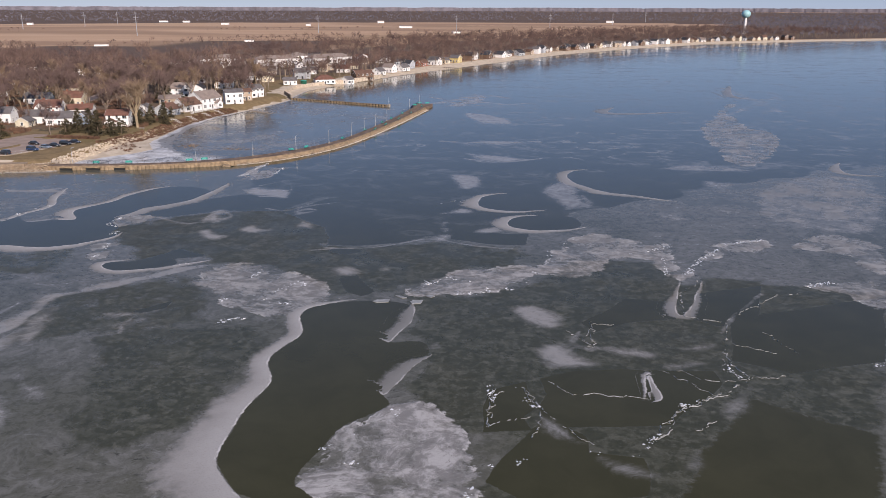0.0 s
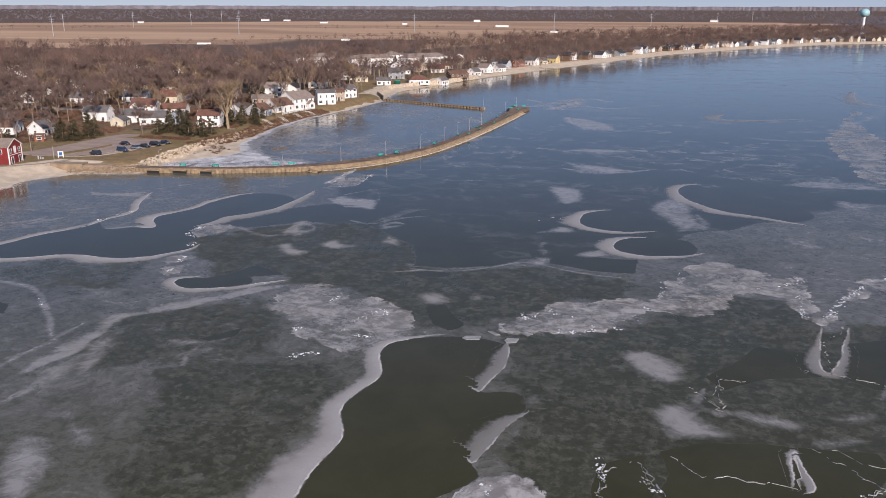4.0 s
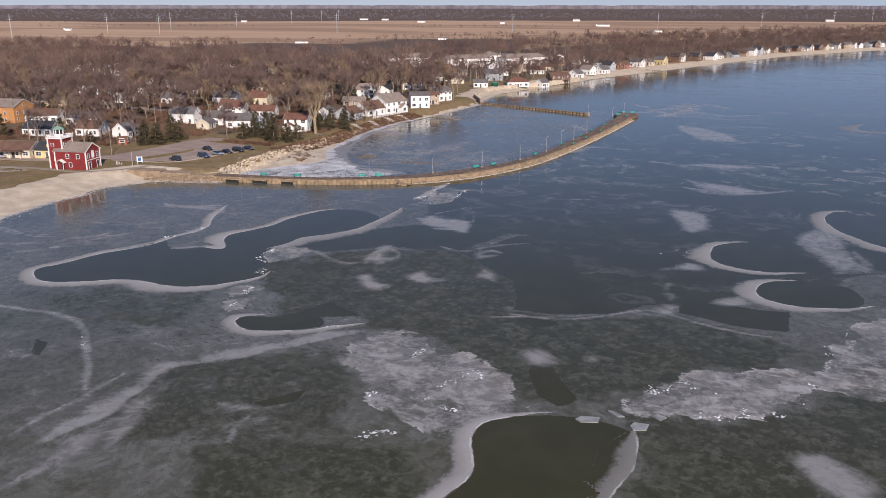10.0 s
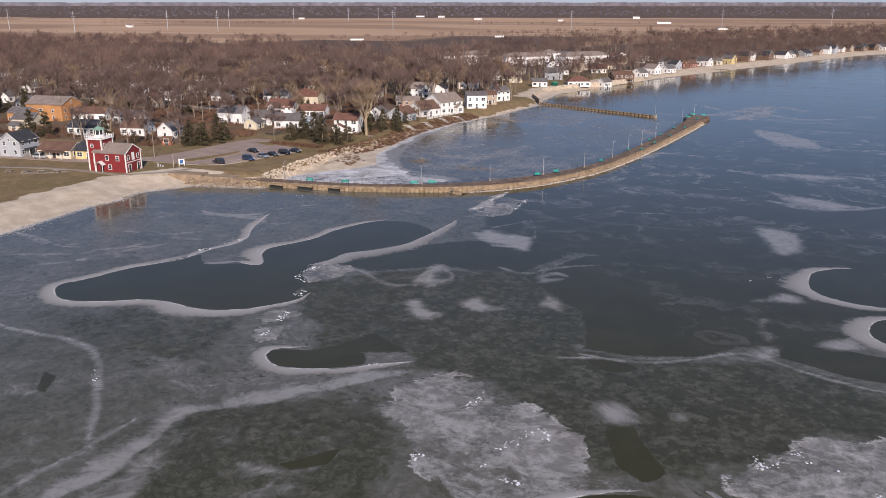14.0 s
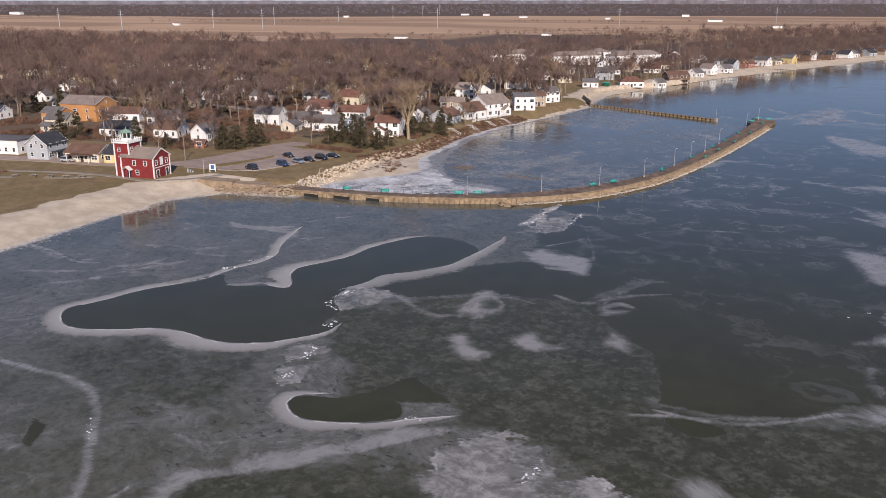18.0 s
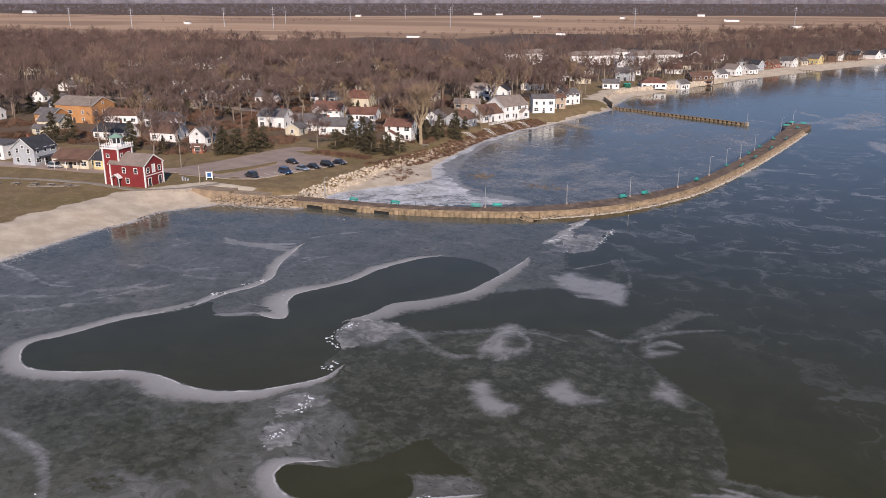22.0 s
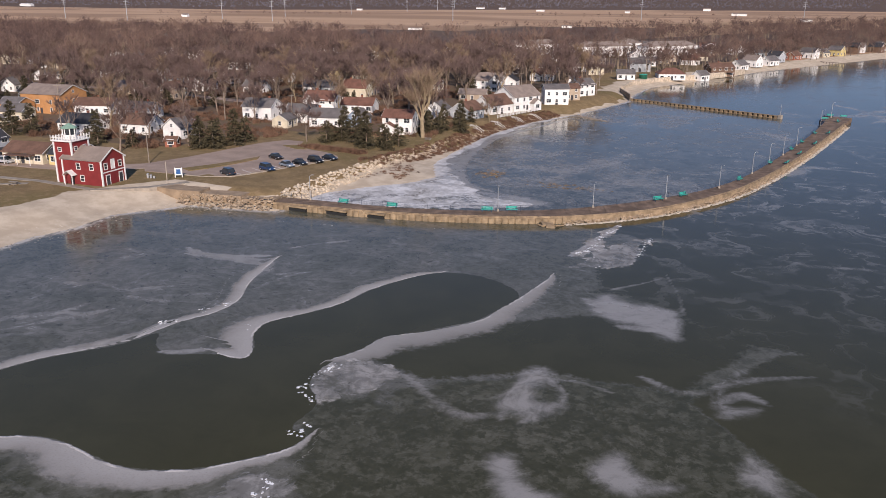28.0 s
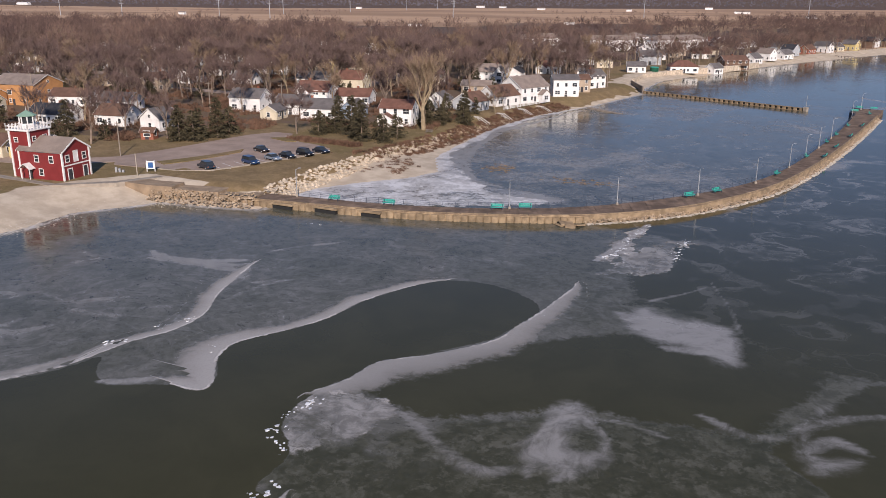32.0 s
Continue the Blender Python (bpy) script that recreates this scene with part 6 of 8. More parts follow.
# the red building with its lookout tower
def red_building():
    ang = 8.6
    top = tagged(empty("lookout_building", pose(-191.2, 211.6, LAND_Z - 0.05, 0, 0, ang)), "red clapboard building with white trim and square lookout tower", "lookout building")
    w, d, h, rh = 10.6, 7.4, 5.85, 2.2
    bm = bmesh.new()
    gable_body(bm, w, d, h, rh)
    part("wall", bm, REDW, top, "red clapboard walls")
    bm = bmesh.new()
    gable_roof(bm, w, d, h, rh, 0.35, 0.2)
    part("roof", bm, R_TAUPE, top, "taupe shingle roof")
    for s in (-1, 1):
        bm = bmesh.new()
        for q in (-1, 1):
            a, b = Vector((s * (w / 2 + 0.36), q * (d / 2 + 0.38), h - 0.36)), Vector((s * (w / 2 + 0.36), 0, h + rh - 0.1))
            vs = [bm.verts.new(p) for p in (a, b, b + Vector((0, 0, 0.34)), a + Vector((0, 0, 0.34)))]
            bm.faces.new(vs)
            vs2 = [bm.verts.new(v.co + Vector((0.05 * s, 0, 0))) for v in vs]
            bm.faces.new(vs2[::-1])
            for i in range(4):
                bm.faces.new((vs[i], vs2[i], vs2[(i + 1) % 4], vs[(i + 1) % 4]))
        part("barge_board", bm, TRIM, top)
    for sx in (-1, 1):
        for sy in (-1, 1):
            bm = bmesh.new()
            box(bm, sx * w / 2 - 0.16, sy * d / 2 - 0.16, 0, sx * w / 2 + 0.16, sy * d / 2 + 0.16, h - 0.1)
            box(bm, sx * w / 2 - 0.14, sy * d / 2 - 0.14, h - 0.1, sx * w / 2 + 0.14, sy * d / 2 + 0.14, h)
            part("corner_board", bm, TRIM, top)
    bm = bmesh.new()
    box(bm, -w / 2, -d / 2 - 0.05, h - 0.35, w / 2, -d / 2 + 0.02, h - 0.05)
    part("frieze", bm, TRIM, top)
    bm = bmesh.new()
    box(bm, w / 2 - 0.02, -d / 2, 2.85, w / 2 + 0.06, d / 2, 3.1)
    part("band_board", bm, TRIM, top)
    for xx, zz in ((-1.0, 3.6), (2.6, 3.6), (-0.2, 0.9)):
        window(top, "s", xx, -d / 2, zz, 0)
    for yy in (-2.3, 2.3):
        window(top, "s", w / 2, yy, 3.7, 90)
    for yy, z0, z1, hw in ((0, 3.4, 5.5, 0.5), (-1.9, 0.05, 2.2, 0.55), (2.3, 0.05, 2.2, 0.55)):
        bm = bmesh.new()
        for a, b, c, e in ((yy - hw - 0.16, z0, yy - hw, z1), (yy + hw, z0, yy + hw + 0.16, z1), (yy - hw - 0.16, z1, yy + hw + 0.16, z1 + 0.18)):
            box(bm, w / 2 - 0.02, a, b, w / 2 + 0.07, c, e)
        f = part("door_frame", bm, TRIM, top)
        bm = bmesh.new()
        box(bm, w / 2 - 0.02, yy - hw, z0, w / 2 + 0.03, yy + hw, z1)
        part("door", bm, R_DARK if z0 < 1 else TRIM, f)
    # gabled entry porch
    bm = bmesh.new()
    gable_roof(bm, 1.7, 2.4, 2.3, 0.9, 0.2, 0.12)
    bmesh.ops.transform(bm, matrix=pose(-3.0, -d / 2 - 0.6, 0, 0, 0, 90), verts=list(bm.verts))
    part("porch_roof", bm, TRIM, top, "white gabled porch roof")
    for sx in (-1.05, 1.05):
        bm = bmesh.new()
        box(bm, -3.0 + sx - 0.07, -d / 2 - 1.35, 0, -3.0 + sx + 0.07, -d / 2 - 1.21, 2.3)
        part("porch_post", bm, TRIM, top)
    bm = bmesh.new()
    box(bm, -3.5, -d / 2 - 0.06, 0.05, -2.5, -d / 2 + 0.01, 2.1)
    part("door", bm, GLASS, top, "dark glazed entry door")
    # tower
    tx, ty, s, th = -5.3, -0.1, 2.4, 9.4
    bm = bmesh.new()
    box(bm, tx - s, ty - s - 0.5, 0, tx + s, ty + s, th)
    part("tower_wall", bm, REDW, top, "red clapboard tower")
    for sx in (-1, 1):
        for y0 in (ty - s - 0.5, ty + s):
            bm = bmesh.new()
            box(bm, tx + sx * s - 0.18, y0 - 0.18, 0, tx + sx * s + 0.18, y0 + 0.18, th)
            part("corner_board", bm, TRIM, top)
    bm = bmesh.new()
    box(bm, tx - s - 0.45, ty - s - 0.95, th, tx + s + 0.45, ty + s + 0.45, th + 0.35)
    part("cornice", bevelled(bm, 0.06), TRIM, top)
    for yy, xx, rz in ((ty - s - 0.5, tx - 0.9, 0), (ty - s - 0.5, tx - 0.4, 0)):
        window(top, "b", xx, yy, 7.2 if rz == 0 and xx < tx - 0.5 else 2.6, rz)
    for yy in (-1.6, 1.2):
        window(top, "b", tx + s, ty + yy, 7.4, 90)
    window(top, "b", tx - s, ty, 7.2, -90)
    x0, x1, y0, y1 = tx - s - 0.35, tx + s + 0.35, ty - s - 0.85, ty + s + 0.35
    n = 7
    for k in range(n + 1):
        for px, py in ((x0 + (x1 - x0) * k / n, y0), (x0 + (x1 - x0) * k / n, y1), (x0, y0 + (y1 - y0) * k / n), (x1, y0 + (y1 - y0) * k / n)):
            hgt = 1.1 if k in (0, n) else 0.85
            if k in (0, n) and py not in (y0, y1):
                continue
            bm = bmesh.new()
            box(bm, px - 0.09, py - 0.09, th + 0.35, px + 0.09, py + 0.09, th + 0.35 + hgt)
            part("baluster", bm, TRIM, top)
    bm = bmesh.new()
    for a, b, c, e in ((x0, y0, x1, y0), (x0, y1, x1, y1), (x0, y0, x0, y1), (x1, y0, x1, y1)):
        box(bm, a - 0.05, b - 0.05, th + 0.85, c + 0.05, e + 0.05, th + 0.97)
    part("handrail", bm, TRIM, top)
    # lantern room
    cz = th + 0.35
    cy = ty - 0.25
    bm = bmesh.new()
    tube(bm, (tx, cy, cz), (tx, cy, cz + 0.9), 1.5, 1.5, 8)
    part("lantern_base", bm, TRIM, top)
    bm = bmesh.new()
    tube(bm, (tx, cy, cz + 0.9), (tx, cy, cz + 2.3), 1.25, 1.25, 8)
    part("lantern_glass", bm, GLASS, top, "dark lantern room glazing")
    for k in range(8):
        a = math.tau * k / 8
        bm = bmesh.new()
        tube(bm, (tx + 1.45 * math.cos(a), cy + 1.45 * math.sin(a), cz + 0.9), (tx + 1.45 * math.cos(a), cy + 1.45 * math.sin(a), cz + 2.35), 0.13, 0.13, 6)
        part("lantern_post", bm, TRIM, top)
    bm = bmesh.new()
    tube(bm, (tx, cy, cz + 2.35), (tx, cy, cz + 2.5), 1.85, 1.85, 8)
    tube(bm, (tx, cy, cz + 2.5), (tx, cy, cz + 3.4), 1.8, 0.2, 8)
    part("lantern_roof", bm, R_GREEN, top, "pale green hipped lantern roof")
    bm = bmesh.new()
    tube(bm, (tx, cy, cz + 3.4), (tx, cy, cz + 4.2), 0.05, 0.02, 6)
    part("finial", bm, TRIM, top)


red_building()
TAKEN += [(-193, 212, 9)]

W1 = "white two-storey house with grey roof among bare trees"
# buildings on the street behind the red building
put_house(-225, 221.5, 12, 12, 8, 2.9, 2.0, CREAM, R_BROWN, "low cream shop with brown roof and red doors", chimney=False, porch=8)
put_house(-213.5, 224.5, 12, 9, 8, 2.9, 2.1, YELLOWW, R_DARK, "low yellow shop with dark roof and dormer", chimney=False, dormer=True)
put_house(-241, 219, 100, 9, 8, 4.8, 3.0, GREYW, R_DARK, "grey blue house with dark roof and brick porch", porch=6)
put_house(-263, 220, 12, 18, 9, 4.6, 0.5, WHITE, R_GREY, "white flat-roofed block beside the street", hip=True, chimney=False, name="commercial_building", category="building")
put_house(-301, 288, 8, 18, 13, 7.0, 2.8, ORANGEW, R_TAUPE, "large orange stucco hall with tan roof", chimney=False, rich=False, name="hall", category="hall")
put_house(-306, 276, 8, 9, 8, 4.2, 2.0, ORANGEW, R_GREY, "low orange wing beside the hall", chimney=False, name="hall_annexe", category="hall")
put_house(-292, 266, 15, 9, 7, 3.6, 2.2, CREAM, R_GREY, "cream gabled house by the orange hall", chimney=False)
put_house(-286, 256, 10, 5, 4, 2.4, 1.2, CREAM, R_GREY, "small cream shed beside the street", chimney=False, name="shed", category="shed")
put_house(-283, 292, 20, 14, 9, 3.4, 2.2, WHITE, R_BROWN, "white low house with brown roof")
put_house(-262, 292, 10, 12, 9, 3.2, 2.2, WHITE, R_GREY, "white low house with grey roof")
put_house(-255, 262, 12, 12, 9, 3.0, 2.4, WHITE, R_DARK, "white house with dark roof behind the red building")
put_house(-236, 268, 10, 10, 8, 3.2, 2.6, WHITE, R_BROWN, "white house with brown roof behind bare trees")
put_house(-219, 267, 95, 8, 6.5, 3.4, 2.6, WHITE, R_GREY, "white gabled house facing the lawn", chimney=False)
put_house(-209, 253.5, 20, 3.4, 2.8, 2.0, 0.9, BRICKW, R_BROWN, "small red garden shed on the lawn", chimney=False, name="shed", category="shed", rich=False)
put_house(-324, 343, 12, 16, 10, 3.0, 2.4, TANW, R_TAUPE, "low tan house with taupe roof", chimney=False)
put_house(-336, 384, 100, 12, 9, 4.4, 3.4, WHITE, R_GREY, "white gabled house with grey roof")
# houses between the lot and the big elm
put_house(-222, 309, 10, 11, 8, 4.6, 2.4, WHITE, R_GREY, W1)
put_house(-204, 298, 100, 7, 5.5, 2.7, 1.6, CREAM, R_GREY, "small cream house beside the parking lot", chimney=False)
put_house(-206, 311, 15, 10, 8, 3.4, 2.4, WHITE, R_GREY, "white house with pale grey roof by the lot", chimney=False)
put_house(-192, 306, 15, 11, 8, 3.4, 2.4, WHITE, R_GREY, "white house with grey roof behind conifers")
put_house(-213, 333, 10, 12, 9, 4.8, 3.0, WHITE, R_RUST, "white house with rust-red roof and chimney", wing=(-2, 5, 4, 4.8, 2.2))
put_house(-226, 376, 10, 11, 9, 4.6, 3.0, CREAM, R_RUST, "cream house with red-brown roof")
put_house(-202, 340, 15, 12, 8, 2.9, 2.2, WHITE, R_RUST, "low white house with rust roof")
put_house(-184, 311, 100, 8, 6, 3.0, 2.4, BLUEW, R_GREY, "small blue house with grey roof behind conifers", chimney=False)
put_house(-250, 383, 10, 13, 9, 3.2, 2.6, WHITE, R_GREY, "white bungalow with grey roof")
put_house(-289, 432, 10, 7, 7, 6.8, 2.0, CREAM, R_GREY, "tall narrow cream house", hip=True, chimney=False)
put_house(-279, 436, 10, 7, 7, 6.8, 2.0, YELLOWW, R_BROWN, "tall narrow yellow house", hip=True, chimney=False)
put_house(-308, 421, 10, 11, 8, 4.6, 2.6, WHITE, R_GREY, W1)
put_house(-294, 412, 10, 12, 7, 2.9, 1.8, WHITE, R_GREY, "long low white house", chimney=False)
put_house(-362, 460, 100, 11, 8, 4.6, 2.8, WHITE, R_GREY, W1)
put_house(-421, 508, 10, 12, 8, 4.6, 2.8, WHITE, R_GREY, W1)
# along the inner shore
put_house(-164.5, 305, 12, 9.5, 7, 5.2, 2.0, WHITE, R_RUST, "white two-storey house with rust-brown roof near the elm", wing=(-2.4, 4.5, 3.2, 2.6, 1.2), chimney=False)
put_house(-170, 341, 100, 8, 7, 3.2, 2.4, WHITE, R_GREY, "white cottage above the bluff", chimney=False)
put_house(-160, 344, 80, 9, 8, 3.2, 2.6, GREYW, R_BROWN, "grey cottage behind bare bushes")
put_house(-157.5, 361, 68, 11, 9, 3.4, 3.2, WHITE, R_BROWN, "white wing with brown roof by the shore", chimney=False)
put_house(-153.5, 374, 68, 14, 11, 5.4, 3.4, WHITE, R_TAUPE, "large white house with taupe roof facing the lake", chimney=False, wing=(3.5, 4, 2.6, 2.8, 1.4))
put_house(-146.5, 397, 30, 9.5, 8, 6.2, 1.5, WHITE, R_GREY, "white two-storey house with low grey roof above the shore", chimney=False)
put_house(-145.5, 412, 40, 7, 6, 5.0, 1.6, TANW, R_BROWN, "tan two-storey house beside the white one", chimney=False)
put_house(-146, 430, 60, 9, 7, 4.8, 2.4, WHITE, R_GREY, "white house with small deck by the shore")
put_house(-189, 427, 15, 14, 9, 5.0, 3.0, WHITE, R_TAUPE, "white house with tall chimney and two gables", wing=(4, 5, 4, 5.0, 2.6))
put_house(-172, 410, 15, 7, 6, 2.8, 1.8, GREYW, R_GREY, "grey garage behind the shore houses", chimney=False)
put_house(-180, 392, 15, 11, 7, 2.8, 1.8, TANW, R_TAUPE, "low tan garage with flat roof", chimney=False)
put_house(-184, 484, 12, 11, 8, 3.6, 2.4, WHITE, R_RUST, "white house with red roof inland", wing=(-3, 5, 3, 3.0, 1.6))
put_house(-166, 478, 20, 4, 3, 2.4, 1.2, WHITE, R_GREY, "small white shed on the lawn", chimney=False, name="shed", category="shed")
put_house(-192, 588, 12, 20, 10, 3.2, 3.0, TANW, R_TAUPE, "long tan house with broad taupe roof", chimney=False)
put_house(-148, 510, 20, 9, 7, 3.0, 2.0, WHITE, R_GREY, "white garage behind the sea wall", chimney=False)
put_house(-130, 533, 25, 14, 9, 3.2, 3.0, WHITE, R_RUST, "white bungalow with red-brown hipped roof", hip=True, chimney=False)
put_house(-117, 550, 60, 7, 6, 3.2, 2.2, WHITE, R_GREY, "small white beach house with orange deck", chimney=False)
put_house(-112, 578, 35, 14, 10, 4.8, 2.6, BROWNW, R_BROWN, "brown timber house with veranda facing the beach", porch=10)
LK = "gabled beach house facing the lake"
for k, (x, y, wl, rf, nm) in enumerate(((-103, 612, WHITE, R_GREY, "white"), (-98, 634, WHITE, R_TAUPE, "white"), (-90, 652, WHITE, R_GREY, "white"), (-88, 672, GREYW, R_DARK, "grey"), (-80, 700, BRICKW, R_BROWN, "red brick"), (-71, 722, WHITE, R_GREY, "white"), (-64, 740, CREAM, R_GREY, "cream"), (-55, 758, YELLOWW, R_GREY, "yellow"))):
    put_house(x - 3, y + 2, -25 if k % 2 else 65, 8.5 + k % 3, 7.5, 3.2 + 1.2 * (k % 2), 2.7, wl, rf, f"{nm} {LK}", chimney=k % 3 == 0)
# apartment blocks
for x, y, rot, w, lab in ((-262, 668, 50, 44, "long white apartment block with grey hipped roof"), (-208, 672, 45, 42, "long white apartment block with brown roof"), (-204, 724, 50, 17, "white end block of the apartments"), (-168, 700, 55, 46, "long white apartment block behind conifers"), (-330, 560, 40, 40, "long low apartment block in the trees")):
    TAKEN.append((x, y, 24))
    house(x, y, rot, w, 13, 7.2, 3.2, WHITE, R_TAUPE, lab, hip=True, chimney=False, rich=True, name="apartment_block", category="apartment block")
# further houses along the far beach
prev = None
line = [(p[0], p[1]) for p in SHORE if p[1] > 700 and p[1] < 1500]
for k, (x, y, ang) in enumerate(along(line, 15.5)):
    if y < 772:
        continue
    off = R.uniform(17, 25)
    hx, hy = x - math.sin(ang) * off, y + math.cos(ang) * off
    wl, rf, nm = R.choice(((WHITE, R_GREY, "white"), (WHITE, R_DARK, "white"), (GREYW, R_DARK, "grey"), (CREAM, R_BROWN, "cream"), (TANW, R_GREY, "tan"), (WHITE, R_TAUPE, "white"), (TANW, R_BROWN, "tan"), (BROWNW, R_DARK, "brown")))
    TAKEN.append((hx, hy, 8))
    house(hx, hy, math.degrees(ang) + R.choice((0, 90, 90)) + R.uniform(-12, 12), R.uniform(7, 13), R.uniform(6.5, 10), R.choice((3.0, 3.4, 4.4, 5.2)), R.uniform(2.2, 3.6), wl, rf, f"{nm} {LK}", chimney=False, rich=False, group="houses along the far beach")
# houses scattered under the trees of the town
TOWN = [(-480, 230), (-330, 230), (-240, 280), (-215, 400), (-170, 440), (-170, 560), (-200, 640), (-420, 640), (-560, 470)]


def free(x, y, r):
    return all((x - a) ** 2 + (y - b) ** 2 > (r + c) ** 2 for a, b, c in TAKEN)


tx = np.array([R.uniform(-560, -150) for _ in range(900)])
ty = np.array([R.uniform(230, 700) for _ in range(900)])
ok = inside(tx, ty, TOWN) & (seg_dist(tx, ty, STREET) > 12) & (seg_dist(tx, ty, [(-192, 230), (-193, 246), (-206, 300), (-222, 360), (-250, 470), (-290, 640)]) > 10)
made = 0
for x, y in zip(tx[ok], ty[ok]):
    x, y = float(x), float(y)
    if made < 62 and free(x, y, 10):
        wl, rf, nm = R.choice(((WHITE, R_GREY, "white"), (WHITE, R_GREY, "white"), (WHITE, R_TAUPE, "white"), (CREAM, R_BROWN, "cream"), (GREYW, R_GREY, "grey"), (TANW, R_BROWN, "tan"), (WHITE, R_DARK, "white")))
        put_house(x, y, R.choice((10, 100)) + R.uniform(-3, 3), R.uniform(9, 13), R.uniform(7, 9), R.choice((3.0, 3.2, 4.8)), R.uniform(2.0, 2.9), wl, rf, f"{nm} house half hidden by bare trees", rich=False, chimney=R.random() < 0.3, group="houses under the trees")
        made += 1
# second row behind the beach houses
SECOND = [(-170, 470), (-150, 560), (-125, 630), (-85, 740), (-130, 790), (-230, 780), (-290, 620), (-240, 480)]
made = 0
for _ in range(500):
    x, y = R.uniform(-290, -85), R.uniform(470, 790)
    if made < 26 and inside(np.array([x]), np.array([y]), SECOND)[0] and free(x, y, 8):
        wl, rf, nm = R.choice(((WHITE, R_GREY, "white"), (CREAM, R_BROWN, "cream"), (GREYW, R_GREY, "grey"), (TANW, R_BROWN, "tan"), (WHITE, R_DARK, "white"), (WHITE, R_RUST, "white")))
        put_house(x, y, R.choice((20, 110)) + R.uniform(-6, 6), R.uniform(9, 12), R.uniform(7, 9), R.choice((3.0, 3.2, 4.8)), R.uniform(2.0, 2.8), wl, rf, f"{nm} house behind the beach row", rich=False, chimney=False, group="houses behind the beach")
        made += 1


# ---------- trees ----------
def tree_arrays(seed, height, spread, levels=4, trunk_r=0.32, twigs=1500, twig_w=0.055, droop=0.0, fork=0.28, up=0.22, even=False):
    """Tubes for the trunk and ascending limbs, thin blades for the twigs along them."""
    rs = random.Random(seed)
    segs, shoots = [], []

    def grow(p, d, length, r, lev):
        steps = 3 if lev < 2 else 2
        for s in range(steps):
            bend = Vector((rs.uniform(-1, 1), rs.uniform(-1, 1), rs.uniform(-0.1, 0.6))) * 0.12
            q = p + (d + bend).normalized() * (length / steps)
            segs.append((p, q, r, r * 0.84))
            if lev >= 2:
                shoots.append((p, q))
                if lev >= 3:
                    shoots.append((p, q))
            p, r, d = q, r * 0.84, (d + bend).normalized()
        if lev >= levels:
            return
        kids = rs.choice((3, 3, 4)) if lev else rs.choice((4, 5, 6))
        for c in range(kids):
            turn = rs.uniform(0, math.tau)
            if even and lev == 0:
                turn = (c + rs.uniform(-0.25, 0.25)) * math.tau / kids
            out = Vector((math.cos(turn), math.sin(turn), 0))
            nd = (d * rs.uniform(0.7, 1.0) + out * rs.uniform(0.35, 0.85) * spread + Vector((0, 0, up - droop * lev))).normalized()
            grow(p - d * rs.uniform(0, length * 0.5), nd, length * rs.uniform(0.6, 0.82), r * rs.uniform(0.5, 0.68), lev + 1)

    grow(Vector((0, 0, -0.2)), Vector((rs.uniform(-0.05, 0.05), rs.uniform(-0.05, 0.05), 1)), height * fork, trunk_r, 0)
    top = max(q.z for _, q, _, _ in segs)
    k = height * 0.94 / top
    vs, fs = [], []
    for a, b, ra, rb in segs:
        a, b = a * k, b * k
        ax = (b - a).normalized()
        u = ax.orthogonal().normalized()
        v = ax.cross(u)
        sides = 6 if ra > 0.12 else 3
        base = len(vs)
        for c, r in ((a, ra), (b, rb)):
            for i in range(sides):
                t = math.tau * i / sides
                vs.append(c + (u * math.cos(t) + v * math.sin(t)) * max(r, 0.02))
        for i in range(sides):
            j = (i + 1) % sides
            fs.append((base + i, base + j, base + sides + j))
            fs.append((base + i, base + sides + j, base + sides + i))
    tv, tf = [], []
    for n in range(twigs):
        a, b = shoots[rs.randrange(len(shoots))]
        d = (b - a).normalized()
        start = (a + (b - a) * rs.random()) * k
        l = rs.uniform(0.5, 1.5) * height / 14
        nd = (d * 0.9 + Vector((rs.gauss(0, 0.5), rs.gauss(0, 0.5), rs.gauss(0.3 - droop, 0.35)))).normalized()
        side = nd.orthogonal().normalized() * twig_w * rs.uniform(0.6, 1.4) * height / 14
        side.rotate(Matrix.Rotation(rs.uniform(0, 6), 3, nd))
        base = len(tv)
        tv += [start - side * 0.5, start + side * 0.5, start + nd * l]
        tf.append((base, base + 1, base + 2))
    return np.array([tuple(v) for v in vs]), np.array(fs), np.array([tuple(v) for v in tv]), np.array(tf)


def bare_tree(seed, height, spread, bark, twig, label, **more):
    v, f, tv, tf = tree_arrays(seed, height, spread, **more)
    top = tagged(empty("bare_tree", pose(0, 0, 0)), label, "tree", "bare trees of the town")
    part("trunk", raw_mesh("trunk", v, f, bark), None, top)
    part("crown", raw_mesh("crown", tv, tf, twig), None, top)
    return top


def place_all(protos, places):
    """The first places take the built trees, the rest take copies."""
    for k, (x, y, s, a) in enumerate(places):
        src = protos[k % len(protos)]
        m = pose(x, y, z_at(x, y) - 0.15, 0, 0, a)
        if k < len(protos):
            src.matrix_world = m @ Matrix.Diagonal((s, s, s, 1))
        else:
            ob = copy_thing(src, m)
            ob.scale = (s, s, s)


TREE_LABEL = "leafless grey-brown deciduous tree"
protos = [bare_tree(11 + k, 17.0 + k % 3, 0.98 + 0.1 * (k % 3), BARK, TWIG, TREE_LABEL, twigs=3900, twig_w=0.042, even=True, up=0.26, trunk_r=0.36) for k in range(5)]
protos.append(bare_tree(31, 17.5, 1.0, BARKPALE, TWIGTAN, "leafless pale-barked tree with tan twigs", twigs=3600, twig_w=0.045, even=True, up=0.35))
spots = []
